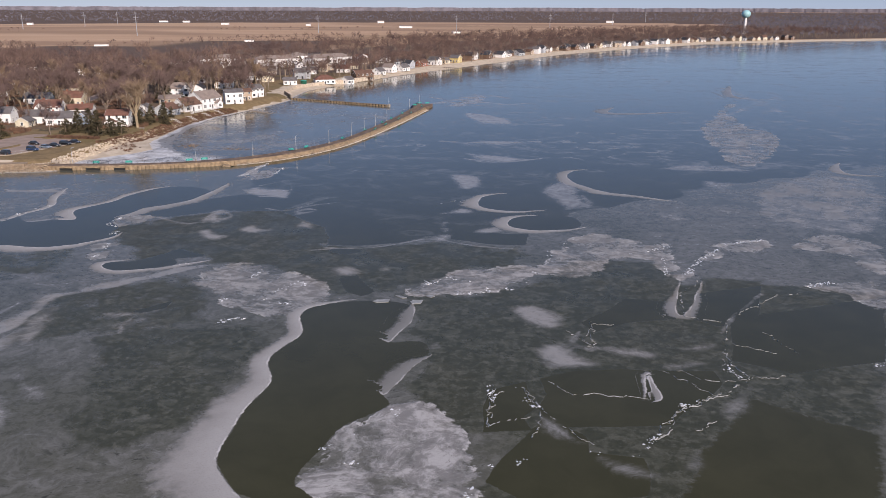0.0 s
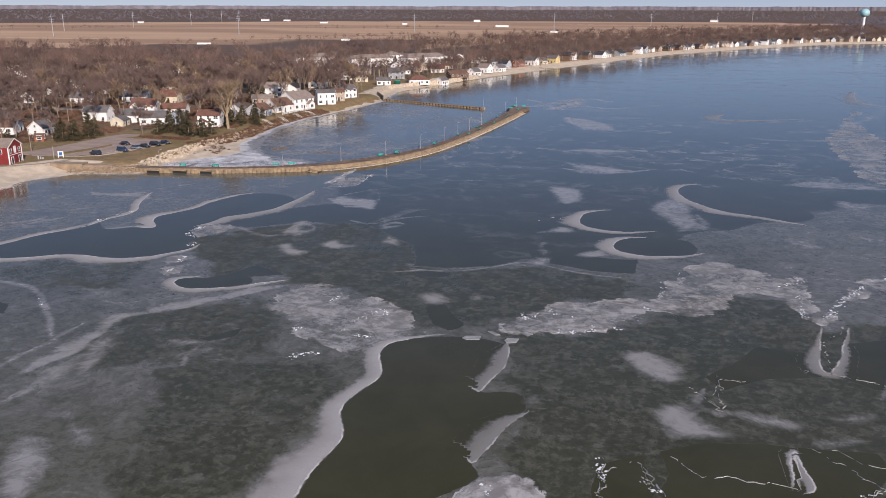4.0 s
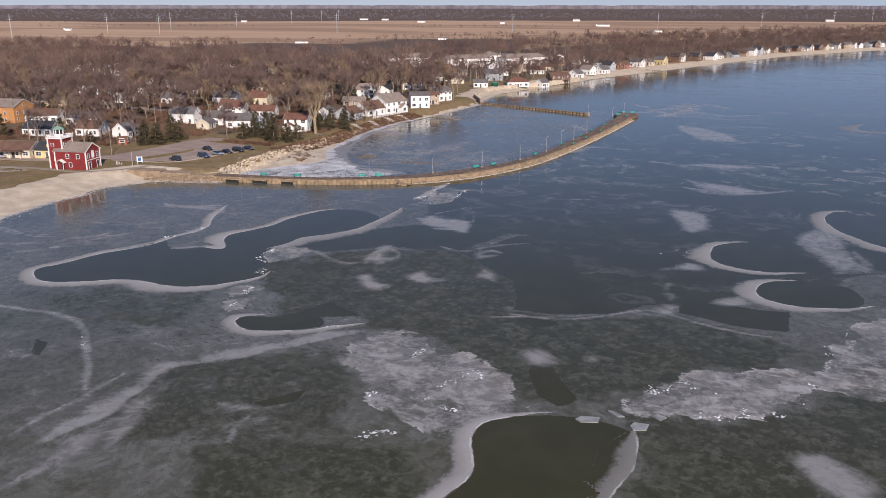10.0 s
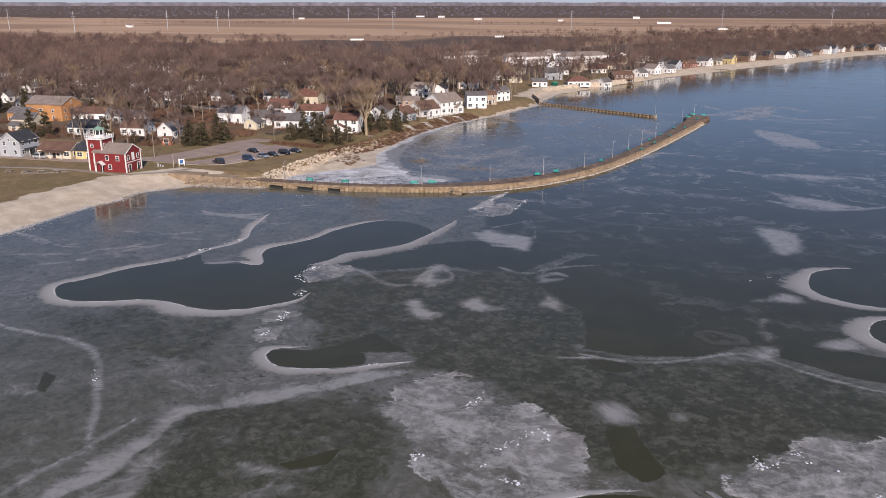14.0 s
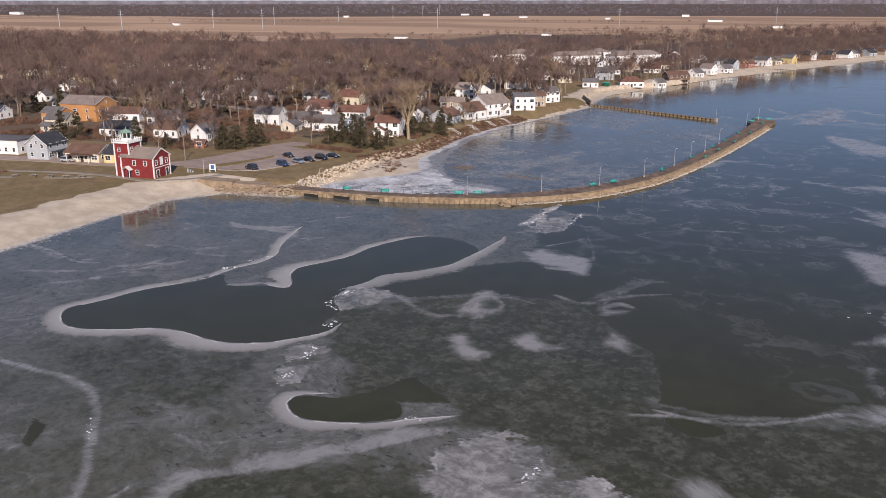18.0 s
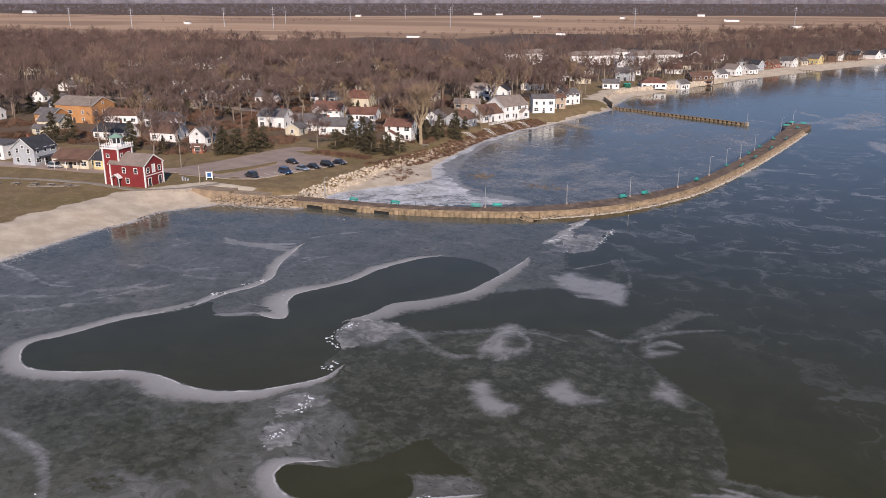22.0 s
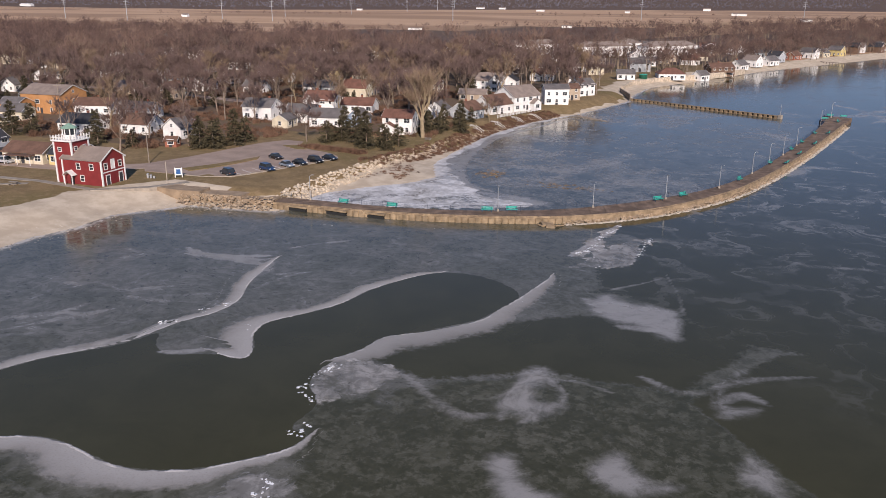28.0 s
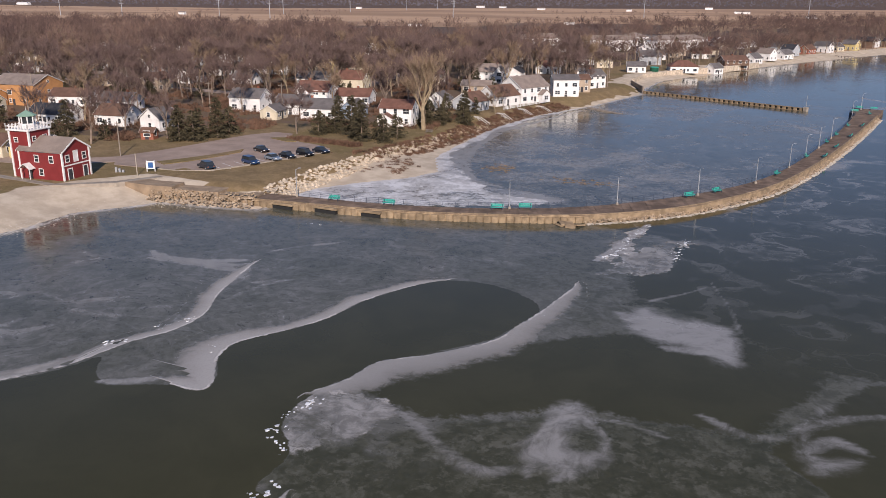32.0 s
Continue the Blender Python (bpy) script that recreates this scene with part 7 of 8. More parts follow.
# single trees that stand out
for x, y, s in ((-215.8, 240.9, 0.85), (-206, 256.5, 0.8), (-180.2, 277.5, 0.6), (-226, 261, 0.75), (-243, 247, 0.8), (-150, 341, 0.55), (-152, 352, 0.5), (-146, 420, 0.85), (-141, 436, 0.9), (-156, 440, 1.0), (-160, 452, 1.0), (-150, 462, 0.9), (-163, 432, 0.95), (-176, 318, 1.1), (-170, 326, 1.1), (-160, 322, 0.9), (-188, 352, 1.0), (-199, 322, 0.9), (-141, 570, 0.8), (-205, 300, 0.5)):
    spots.append((x, y, s, R.uniform(0, 360)))
    TAKEN.append((x, y, 1.5))
ROADS = [(STREET, 6), ([(-191, 232), (-191, 262), (-184, 276), (-190, 290), (-206, 300), (-222, 360), (-250, 470), (-290, 640)], 5), ([(-420, 350), (-330, 352), (-228, 340), (-205, 338)], 5)]
TREES_NEAR = [(-470, 215), (-330, 225), (-245, 242), (-212, 262), (-190, 292), (-176, 335), (-172, 380), (-166, 445), (-160, 560), (-330, 560), (-480, 420)]
cx = np.array([R.uniform(-480, -155) for _ in range(4200)])
cy = np.array([R.uniform(215, 560) for _ in range(4200)])
ok = inside(cx, cy, TREES_NEAR)
for ln, wd in ROADS:
    ok &= seg_dist(cx, cy, ln) > wd
CLEAR = [(-345, 240), (-300, 268), (-282, 262), (-262, 240), (-240, 236), (-214, 240), (-206, 262), (-232, 300), (-262, 306), (-300, 312), (-345, 300)]
HALL_FRONT = [(-340, 222), (-245, 226), (-240, 256), (-280, 300), (-330, 300)]
HOUSE_FRONTS = [(-240, 246), (-200, 246), (-186, 284), (-150, 292), (-150, 440), (-190, 430), (-236, 345)]
more = []
for x, y in zip(cx[ok], cy[ok]):
    x, y = float(x), float(y)
    if inside(np.array([x]), np.array([y]), HOUSE_FRONTS)[0] and R.random() < 0.92:
        continue
    if inside(np.array([x]), np.array([y]), HALL_FRONT)[0]:
        continue
    thin = inside(np.array([x]), np.array([y]), CLEAR)[0]
    if len(more) < 620 and free(x, y, -2.0) and not (thin and R.random() < 0.35) and all((x - p[0]) ** 2 + (y - p[1]) ** 2 > (62 if y < 330 else 46) for p in spots + more):
        more.append((x, y, R.uniform(0.6, 1.05) if y < 330 else R.uniform(0.75, 1.2), R.uniform(0, 360)))
more.sort(key=lambda s: math.hypot(s[0] + 60, s[1] - 150))
spots += more[: 285 - len(spots)]
rest = more[285 - len(spots):] if len(spots) < 285 else more[len([m for m in more if m in spots]):]
place_all(protos, spots)
medium = []
for k in range(4):
    v, f, tv, tf = tree_arrays(40 + k, 15.0, 1.1, levels=3, twigs=620, twig_w=0.095, even=True, up=0.26)
    medium.append((np.concatenate([v, tv]) * 1.3, np.concatenate([f[:420], tf + len(v)]), len(v)))
# the tall pale elm by the shore
elm = bare_tree(64, 23.5, 0.95, BARKPALE, TWIGTAN, "tall pale-barked elm standing alone on the bluff", levels=5, trunk_r=0.75, twigs=5200, twig_w=0.036, fork=0.27, droop=0.04, up=0.42, even=True)
elm.matrix_world = pose(-153.6, 299.7, z_at(-153.6, 299.7) - 0.2, 0, 0, 70)


def conifer(seed, height, width, label):
    rs = random.Random(seed)
    top = tagged(empty("conifer", pose(0, 0, 0)), label, "conifer", "conifers of the town")
    bm = bmesh.new()
    tube(bm, (0, 0, -0.2), (0, 0, height * 0.9), 0.2, 0.03, 6)
    part("trunk", bm, BARK, top)
    tv, tf = [], []
    # whorls of uneven boughs, each a spray of needle blades
    boughs = []
    z = height * 0.04
    while z < height * 0.97:
        u = 1 - z / height
        for _ in range(rs.randint(4, 7)):
            boughs.append((z + rs.uniform(-0.3, 0.3), rs.uniform(0, math.tau), width * u ** 0.75 * rs.uniform(0.55, 1.2) + 0.25))
        z += rs.uniform(0.35, 0.75)
    for z, a, length in boughs:
        for k in range(int(8 + length * 9)):
            t = rs.random() ** 0.7
            r = length * t
            b2 = a + rs.gauss(0, 0.24)
            p = Vector((math.cos(b2) * r, math.sin(b2) * r, z - 0.28 * r + 0.08 * r * r / max(length, 0.5) + rs.gauss(0, 0.12)))
            d = Vector((math.cos(b2) + rs.gauss(0, 0.5), math.sin(b2) + rs.gauss(0, 0.5), rs.gauss(-0.25, 0.35))).normalized()
            side = d.orthogonal().normalized() * rs.uniform(0.07, 0.17)
            side.rotate(Matrix.Rotation(rs.uniform(0, 6), 3, d))
            b = len(tv)
            tv += [p - side, p + side, p + d * rs.uniform(0.35, 0.8)]
            tf.append((b, b + 1, b + 2))
    part("crown", raw_mesh("crown", np.array([tuple(v) for v in tv]), np.array(tf), NEEDLE), None, top)
    return top


cprotos = [conifer(3, 9.0, 2.9, "olive-green spruce with drooping boughs"), conifer(5, 7.0, 3.0, "broad olive-green spruce with drooping boughs"), conifer(8, 11.0, 3.2, "tall dark olive spruce"), conifer(13, 6.0, 2.4, "small bushy brown-green conifer")]
cs = [(x, y, s, 37 * k) for k, (x, y, s) in enumerate(((-200.3, 255.2, 1.05), (-196.5, 256.2, 1.2), (-194.6, 263, 1.0), (-196.4, 269.5, 1.25), (-199.2, 261, 0.9), (-204, 258, 1.0), (-266.9, 245.8, 1.0), (-272, 246.5, 0.9), (-263.7, 250, 1.1), (-174.7, 279.6, 1.0), (-159.2, 276.7, 1.0), (-156.6, 280.5, 1.15), (-152.9, 277, 0.8), (-153, 284, 1.0), (-165.7, 282.1, 1.0), (-162, 279.5, 1.15), (-157.1, 307.2, 0.85), (-153.5, 309.4, 0.9), (-154.6, 315.4, 0.8), (-150.5, 318.5, 1.1), (-158, 311, 0.9)))]
for x0, y0, n, sx, sy in ((-156, 329, 4, 3.5, 4), (-226, 248, 3, 5, 4), (-183, 396, 2, 6, 5), (-214, 348, 4, 5, 5), (-196, 412, 2, 4, 4), (-172, 281, 3, 3, 3)):
    for k in range(n):
        for _ in range(12):
            x, y = R.gauss(x0, sx * 0.8), R.gauss(y0, sy * 0.8)
            if bank_x(np.array([y]))[0] - x > 4.0 and free(x, y, 0.5) and seg_dist(np.array([x]), np.array([y]), ROADS[1][0])[0] > 5 and all((x - c[0]) ** 2 + (y - c[1]) ** 2 > 3.5 for c in cs):
                cs.append((x, y, R.uniform(0.6, 1.08), R.uniform(0, 360)))
                break
for k in range(16):
    cs.append((-345 + k * 4.6 + R.uniform(-2, 2), 290 + k * 2.0 + R.uniform(-4, 4), R.uniform(0.8, 1.1), k * 20))
for k in range(11):
    cs.append((-272 + k * 4.5, 636 + k * 5.2, R.uniform(0.7, 1.0), k * 31))
for k in range(12):
    cs.append((-205 + k * 5, 650 + k * 4.6, R.uniform(0.7, 1.0), k * 31))
for k in range(24):
    x, y = R.uniform(-430, -170), R.uniform(290, 620)
    if free(x, y, 2):
        cs.append((x, y, R.uniform(0.7, 1.2), k * 17))
place_all(cprotos, cs)

# woods: many bare trees too far to tell apart
small = []
for k in range(6):
    v, f, tv, tf = tree_arrays(70 + k, 20.5, 1.1 + 0.08 * (k % 3), levels=3, twigs=340, twig_w=0.125, trunk_r=0.36, even=True, up=0.26)
    small.append((np.concatenate([v, tv]), np.concatenate([f[:110], tf + len(v)]), len(v)))


def woods(name, places, label, src=small, mat=WOOD):
    vs, fs, tones, limbs, n = [], [], [], [], 0
    rt = np.random.RandomState(77)
    for k, (x, y, z, a, s) in enumerate(places):
        v, f, nl = src[rt.randint(len(src))]
        c, q = math.cos(a) * s, math.sin(a) * s
        vs.append(np.stack([v[:, 0] * c - v[:, 1] * q + x, v[:, 0] * q + v[:, 1] * c + y, v[:, 2] * s * rt.uniform(0.85, 1.2) + z], 1))
        fs.append(f + n)
        tones.append(np.full(len(v), rt.beta(1.3, 1.8)))
        limbs.append((np.arange(len(v)) < nl).astype(float))
        n += len(v)
    me = raw_mesh(name, np.concatenate(vs), np.concatenate(fs), mat, {"tone": np.concatenate(tones), "limb": np.concatenate(limbs)})
    tagged(new(name, me), label, "woods", kind="stuff")


APT_GREEN = [(-310, 600), (-230, 560), (-130, 640), (-118, 715), (-180, 745), (-230, 705), (-300, 690)]


def fill(poly, n, rs, scale=(0.8, 1.2), gap=2.0):
    xs, ys = [p[0] for p in poly], [p[1] for p in poly]
    x, y = rs.uniform(min(xs), max(xs), n), rs.uniform(min(ys), max(ys), n)
    d = inland(x, y)
    sel = inside(x, y, poly) & (d > 24) & ~inside(x, y, APT_GREEN)
    x, y = x[sel], y[sel]
    z = land_height(x, y)
    out = []
    for a, b, c in zip(x, y, z):
        if c < 6 and not all((a - p) ** 2 + (b - q) ** 2 > (r * 0.8) ** 2 for p, q, r in TAKEN):
            continue
        out.append((a, b, c - 0.2, rs.uniform(0, 6.2), rs.uniform(*scale)))
    return out


rs = np.random.RandomState(4)
woods("woods", [(x, y, z_at(x, y) - 0.2, math.radians(a), s) for x, y, s, a in rest], "bare trees among the houses of the town", medium)
woods("woods", fill(BELT, 6000, rs, (0.42, 1.05)), "bare grey-brown winter woods behind the town")
woods("woods", fill(SHOREWOOD, 6600, rs, (0.55, 1.02)), "bare winter trees behind the beach houses")
MIDTOWN = [(-168, 470), (-150, 545), (-118, 620), (-75, 735), (-120, 800), (-270, 800), (-340, 600), (-260, 470)]
woods("woods", fill(MIDTOWN, 900, rs, (0.3, 0.7)), "bare garden trees between the beach and the apartments")
beach = []
for x, y, ang in along([(q[0], q[1]) for q in SHORE if 500 < q[1] < 1500], 1.9):
    off = rs.uniform(12, 42)
    bx, by = x - math.sin(ang) * off, y + math.cos(ang) * off
    if free(bx, by, -3.5):
        beach.append((bx, by, z_at(bx, by) - 0.2, rs.uniform(0, 6), rs.uniform(0.4, 0.8)))
woods("woods", beach, "bare garden trees between the beach houses")
tiny = []
for k in range(4):
    v, f, tv, tf = tree_arrays(90 + k, 15.0, 0.8, levels=3, twigs=30, twig_w=2.2)
    tiny.append((tv, tf, 0))
# these far trees take the haze-tinted colour, not the twig tones
woods("far_woods", [t for t in fill(EAST, 14000, rs, (0.7, 1.1)) + fill(HORIZON, 15000, rs, (0.7, 1.1)) if math.hypot(t[0], t[1]) < 4250], "far bare woods along the horizon, coloured pale mauve for haze", tiny, HAZY_FARWOOD)
# the last line of woods before the horizon: a plain strip, haze in its colour
rh = random.Random(21)
bm = bmesh.new()
prev = None
hh = 54.0
for k in range(1300):
    a = math.radians(-72 + 150 * k / 1299)
    hh += rh.gauss(0, 0.45) + (55.0 - hh) * 0.12
    r = 4600 + rh.uniform(-2, 2)
    x, y = r * math.sin(a), r * math.cos(a)
    row = [bm.verts.new(c) for c in ((x, y, 0), (x, y, hh), (x * 1.03, y * 1.03, hh - 1), (x * 1.03, y * 1.03, 0))]
    if prev:
        for n in range(3):
            bm.faces.new((prev[n], row[n], row[n + 1], prev[n + 1]))
    prev = row
tagged(part("backdrop", bm, HAZY_FARWOOD), "backdrop strip of woods along the horizon, haze in its colour", "woods", kind="structure")
# hedgerows in the fields
hedge = []
for ax, ay, bx, by, n in ((-700, 960, -640, 985, 24), (-420, 1010, -300, 900, 16), (-470, 1120, -300, 1240, 26), (-330, 800, -250, 900, 14), (-560, 760, -330, 720, 22), (-1500, 1500, -1000, 1620, 40), (-700, 1750, -300, 1900, 34), (-560, 960, -420, 1130, 26), (-2400, 1700, -1500, 2050, 70), (-430, 1180, -300, 1420, 40)):
    for k in range(n):
        u = rs.rand()
        x, y = ax + (bx - ax) * u + rs.uniform(-12, 12), ay + (by - ay) * u + rs.uniform(-12, 12)
        hedge.append((x, y, 2.3, rs.uniform(0, 6), rs.uniform(0.3, 0.6)))
woods("hedgerow", hedge, "bare hedgerow trees between tan fields")

# low russet brush on the bluff and round the lot
bv, bf = [], []
rb = random.Random(12)
for k in range(60):
    p = Vector((rb.gauss(0, 0.45), rb.gauss(0, 0.45), 0))
    d = Vector((rb.gauss(0, 0.5), rb.gauss(0, 0.5), 1)).normalized()
    sd = d.orthogonal().normalized() * 0.07
    b = len(bv)
    bv += [p - sd, p + sd, p + d * rb.uniform(0.5, 1.2)]
    bf.append((b, b + 1, b + 2))
brush_me = raw_mesh("brush", np.array([tuple(v) for v in bv]), np.array(bf), SHRUB)
pl = []
line = [(-150, 262), (-146, 278), (-145, 300), (-147, 318), (-147, 340), (-146, 360), (-141, 380)]
for k in range(900):
    f = rb.random() ** 0.8 * (len(line) - 1)
    i = int(f)
    x = line[i][0] + (f - i) * (line[i + 1][0] - line[i][0]) + rb.uniform(-3, 3)
    y = line[i][1] + (f - i) * (line[i + 1][1] - line[i][1]) + rb.uniform(-2, 2)
    pl.append((x, y, z_at(x, y) - 0.1, rb.uniform(0, 6), rb.uniform(0.5, 1.0), rb.uniform(0.4, 0.9)))
for k in range(170):
    u = rb.random()
    x, y = -176 + 20 * u + rb.uniform(-1, 1), 271 - 2 * u + rb.uniform(-1.2, 1.2)
    pl.append((x, y, LAND_Z - 0.1, rb.uniform(0, 6), rb.uniform(0.7, 1.3), rb.uniform(0.8, 1.5)))
for k in range(120):
    x, y = -139 + rb.gauss(0, 5), 262 + rb.gauss(0, 5)
    if z_at(x, y) > 0.35:
        pl.append((x, y, z_at(x, y) - 0.1, rb.uniform(0, 6), rb.uniform(0.5, 0.9), rb.uniform(0.3, 0.6)))
for k in range(160):
    x, y = -252 + rb.gauss(0, 8), 196 + rb.gauss(0, 1.6)
    pl.append((x, y, LAND_Z - 0.1, rb.uniform(0, 6), rb.uniform(0.7, 1.2), rb.uniform(0.6, 1.0)))
GARDENS = [(-330, 232), (-262, 246), (-214, 244), (-200, 256), (-192, 290), (-172, 292), (-152, 300), (-156, 345), (-166, 440), (-240, 440), (-330, 400)]
gx, gy = np.random.RandomState(9).uniform((-330, 232), (-150, 440), (5200, 2)).T
gok = inside(gx, gy, GARDENS) & (wobble(gx, gy, 22, 61) > -0.15)
for ln, wd in ROADS:
    gok &= seg_dist(gx, gy, ln) > wd
for x, y in zip(gx[gok], gy[gok]):
    if free(float(x), float(y), -4.5):
        pl.append((float(x), float(y), z_at(float(x), float(y)) - 0.1, rb.uniform(0, 6), rb.uniform(0.8, 1.9), rb.uniform(0.7, 2.2)))
scatter("brush", [brush_me], pl, SHRUB, "russet winter brush on bluff and lawn edges", "brush")


# ---------- cars ----------
def car(col, label, suv=False):
    top = tagged(empty("car", pose(0, 0, 0)), label, "car", "cars in the parking lot")
    l, w, h = (4.6, 1.85, 1.0) if suv else (4.6, 1.8, 0.86)
    bm = bmesh.new()
    side = [(-l / 2, 0.35), (-l / 2 + 0.1, h - 0.1), (-l / 2 + 0.25, h), (l / 2 - 1.2, h), (l / 2 - 0.15, h - 0.14), (l / 2, 0.62), (l / 2, 0.35)]
    a = [bm.verts.new((x, -w / 2, z)) for x, z in side]
    b = [bm.verts.new((x, w / 2, z)) for x, z in side]
    bm.faces.new(a)
    bm.faces.new(b[::-1])
    for i in range(len(side)):
        j = (i + 1) % len(side)
        bm.faces.new((a[j], a[i], b[i], b[j]))
    paint = car_paint("car_paint", col)
    part("body", bevelled(bm, 0.07, 2), paint, top)
    rt = h + (0.68 if suv else 0.55)
    x0, x1, x2, x3 = (-l / 2 + 0.15, -l / 2 + 0.55, 0.55, 1.25) if suv else (-l / 2 + 0.6, -l / 2 + 1.4, 0.35, 1.15)
    bm = bmesh.new()
    q = 0.17
    lo = [bm.verts.new(c) for c in ((x0, -w / 2 + 0.06, h - 0.02), (x3, -w / 2 + 0.06, h - 0.02), (x3, w / 2 - 0.06, h - 0.02), (x0, w / 2 - 0.06, h - 0.02))]
    hi = [bm.verts.new(c) for c in ((x1, -w / 2 + q, rt), (x2, -w / 2 + q, rt), (x2, w / 2 - q, rt), (x1, w / 2 - q, rt))]
    bm.faces.new(hi)
    for i in range(4):
        bm.faces.new((lo[i], lo[(i + 1) % 4], hi[(i + 1) % 4], hi[i]))
    part("cabin_glass", bm, GLASS, top, "dark car windows")
    bm = bmesh.new()
    box(bm, x1 - 0.05, -w / 2 + q - 0.03, rt - 0.02, x2 + 0.08, w / 2 - q + 0.03, rt + 0.05)
    part("car_roof", bevelled(bm, 0.03), paint, top)
    for sx in (-1.4, 1.4):
        for sy in (-1, 1):
            bm = bmesh.new()
            tube(bm, (sx, sy * (w / 2 - 0.2), 0.33), (sx, sy * (w / 2 + 0.01), 0.33), 0.33, 0.33, 14)
            wh = part("wheel", bm, RUBBER_SHADE, top)
            bm = bmesh.new()
            tube(bm, (sx, sy * (w / 2 - 0.02), 0.33), (sx, sy * (w / 2 + 0.025), 0.33), 0.2, 0.18, 10)
            part("rim", bm, STEEL, wh)
    for sy in (-1, 1):
        bm = bmesh.new()
        box(bm, l / 2 - 0.12, sy * 0.62 - 0.2, 0.62, l / 2 + 0.02, sy * 0.62 + 0.2, 0.76)
        part("headlight", bm, TRIM, top)
        bm = bmesh.new()
        box(bm, -l / 2 - 0.02, sy * 0.66 - 0.16, 0.62, -l / 2 + 0.08, sy * 0.66 + 0.16, 0.8)
        part("tail_light", bm, BRICKW, top)
    return top


for x, y, a, col, lab, suv in ((-169.4, 231.2, 160, (0.03, 0.04, 0.055), "dark blue-grey crossover parked in the lot", True), (-164.4, 239.6, -18, (0.02, 0.06, 0.16), "blue hatchback parked by the kerb", True), (-162.9, 245.4, -18, (0.30, 0.36, 0.43), "pale silver-blue saloon parked by the kerb", False), (-161.6, 249.0, -18, (0.012, 0.014, 0.02), "black saloon parked by the kerb", False), (-159.6, 253.0, -15, (0.012, 0.013, 0.017), "black crossover parked by the kerb", True), (-158.4, 257.6, -15, (0.018, 0.022, 0.035), "dark saloon parked by the kerb", False), (-171.6, 252.2, -20, (0.02, 0.014, 0.014), "black saloon parked mid-lot", False), (-228.5, 215.9, 13, (0.6, 0.6, 0.6), "white estate car on the street", True), (-233, 221.5, 100, (0.07, 0.015, 0.012), "dark red car beside the shop", True)):
    ob = car(col, lab, suv)
    ob.matrix_world = pose(x, y, LAND_Z + 0.07, 0, 0, a)


# ---------- poles, signs and small things on land ----------
def utility_pole(h):
    top = tagged(empty("utility_pole", pose(0, 0, 0)), "weathered wooden utility pole with cross arm", "utility pole", "utility poles")
    bm = bmesh.new()
    tube(bm, (0, 0, -0.2), (0, 0, h), 0.17, 0.12, 8)
    part("pole", bm, POLEW, top)
    bm = bmesh.new()
    box(bm, -1.1, -0.07, h - 0.6, 1.1, 0.07, h - 0.45)
    part("cross_arm", bm, POLEW, top)
    return top


up = utility_pole(9.5)
UP = [(-196.6, 232.8, 0.85), (-250, 250, 1.15), (-292, 283, 1.15), (-333, 300, 1.1), (-231, 300, 1.0), (-205, 214.5, 1.0), (-262, 203, 1.0), (-300, 330, 1.0), (-170, 420, 1.0), (-150, 470, 1.1), (-140, 520, 1.1), (-250, 340, 1.0), (-207, 306, 1.0)]
for k, (x, y, s) in enumerate(UP):
    m = pose(x, y, z_at(x, y) - 0.05, 0, 0, 20 * k)
    if k == 0:
        up.matrix_world = m @ Matrix.Diagonal((s, s, s, 1))
    else:
        ob = copy_thing(up, m)
        ob.scale = (s, s, s)
sign = tagged(empty("notice_board", pose(-177.6, 223.7, LAND_Z, 0, 0, 35)), "white framed notice board with blue panel", "notice board")
bm = bmesh.new()
box(bm, -0.85, -0.08, 0.5, 0.85, 0.08, 2.2)
part("board", bevelled(bm, 0.04), TRIM, sign)
bm = bmesh.new()
box(bm, -0.5, -0.11, 0.8, 0.5, -0.07, 1.95)
part("panel", bm, car_paint("sign_blue", (0.05, 0.16, 0.42)), sign, "blue panel")
for sx in (-0.8, 0.8):
    bm = bmesh.new()
    box(bm, sx - 0.08, -0.1, -0.1, sx + 0.08, 0.1, 2.35)
    part("post", bm, TRIM, sign)
post = tagged(empty("lamp_post", pose(-177, 219.4, LAND_Z)), "plain pale post beside the walk", "post")
bm = bmesh.new()
tube(bm, (0, 0, -0.1), (0, 0, 4.6), 0.11, 0.08, 8)
part("pole", bm, CONCRETE, post)
hut = tagged(empty("utility_cabinet", pose(-183.5, 219.5, LAND_Z, 0, 0, 30)), "grey steel utility cabinets by the footpath", "cabinet")
for k in range(3):
    bm = bmesh.new()
    box(bm, k * 0.7, 0, -0.05, k * 0.7 + 0.45, 0.4, 1.1 - 0.3 * k)
    part("cabinet_box", bevelled(bm, 0.04), STEEL, hut)


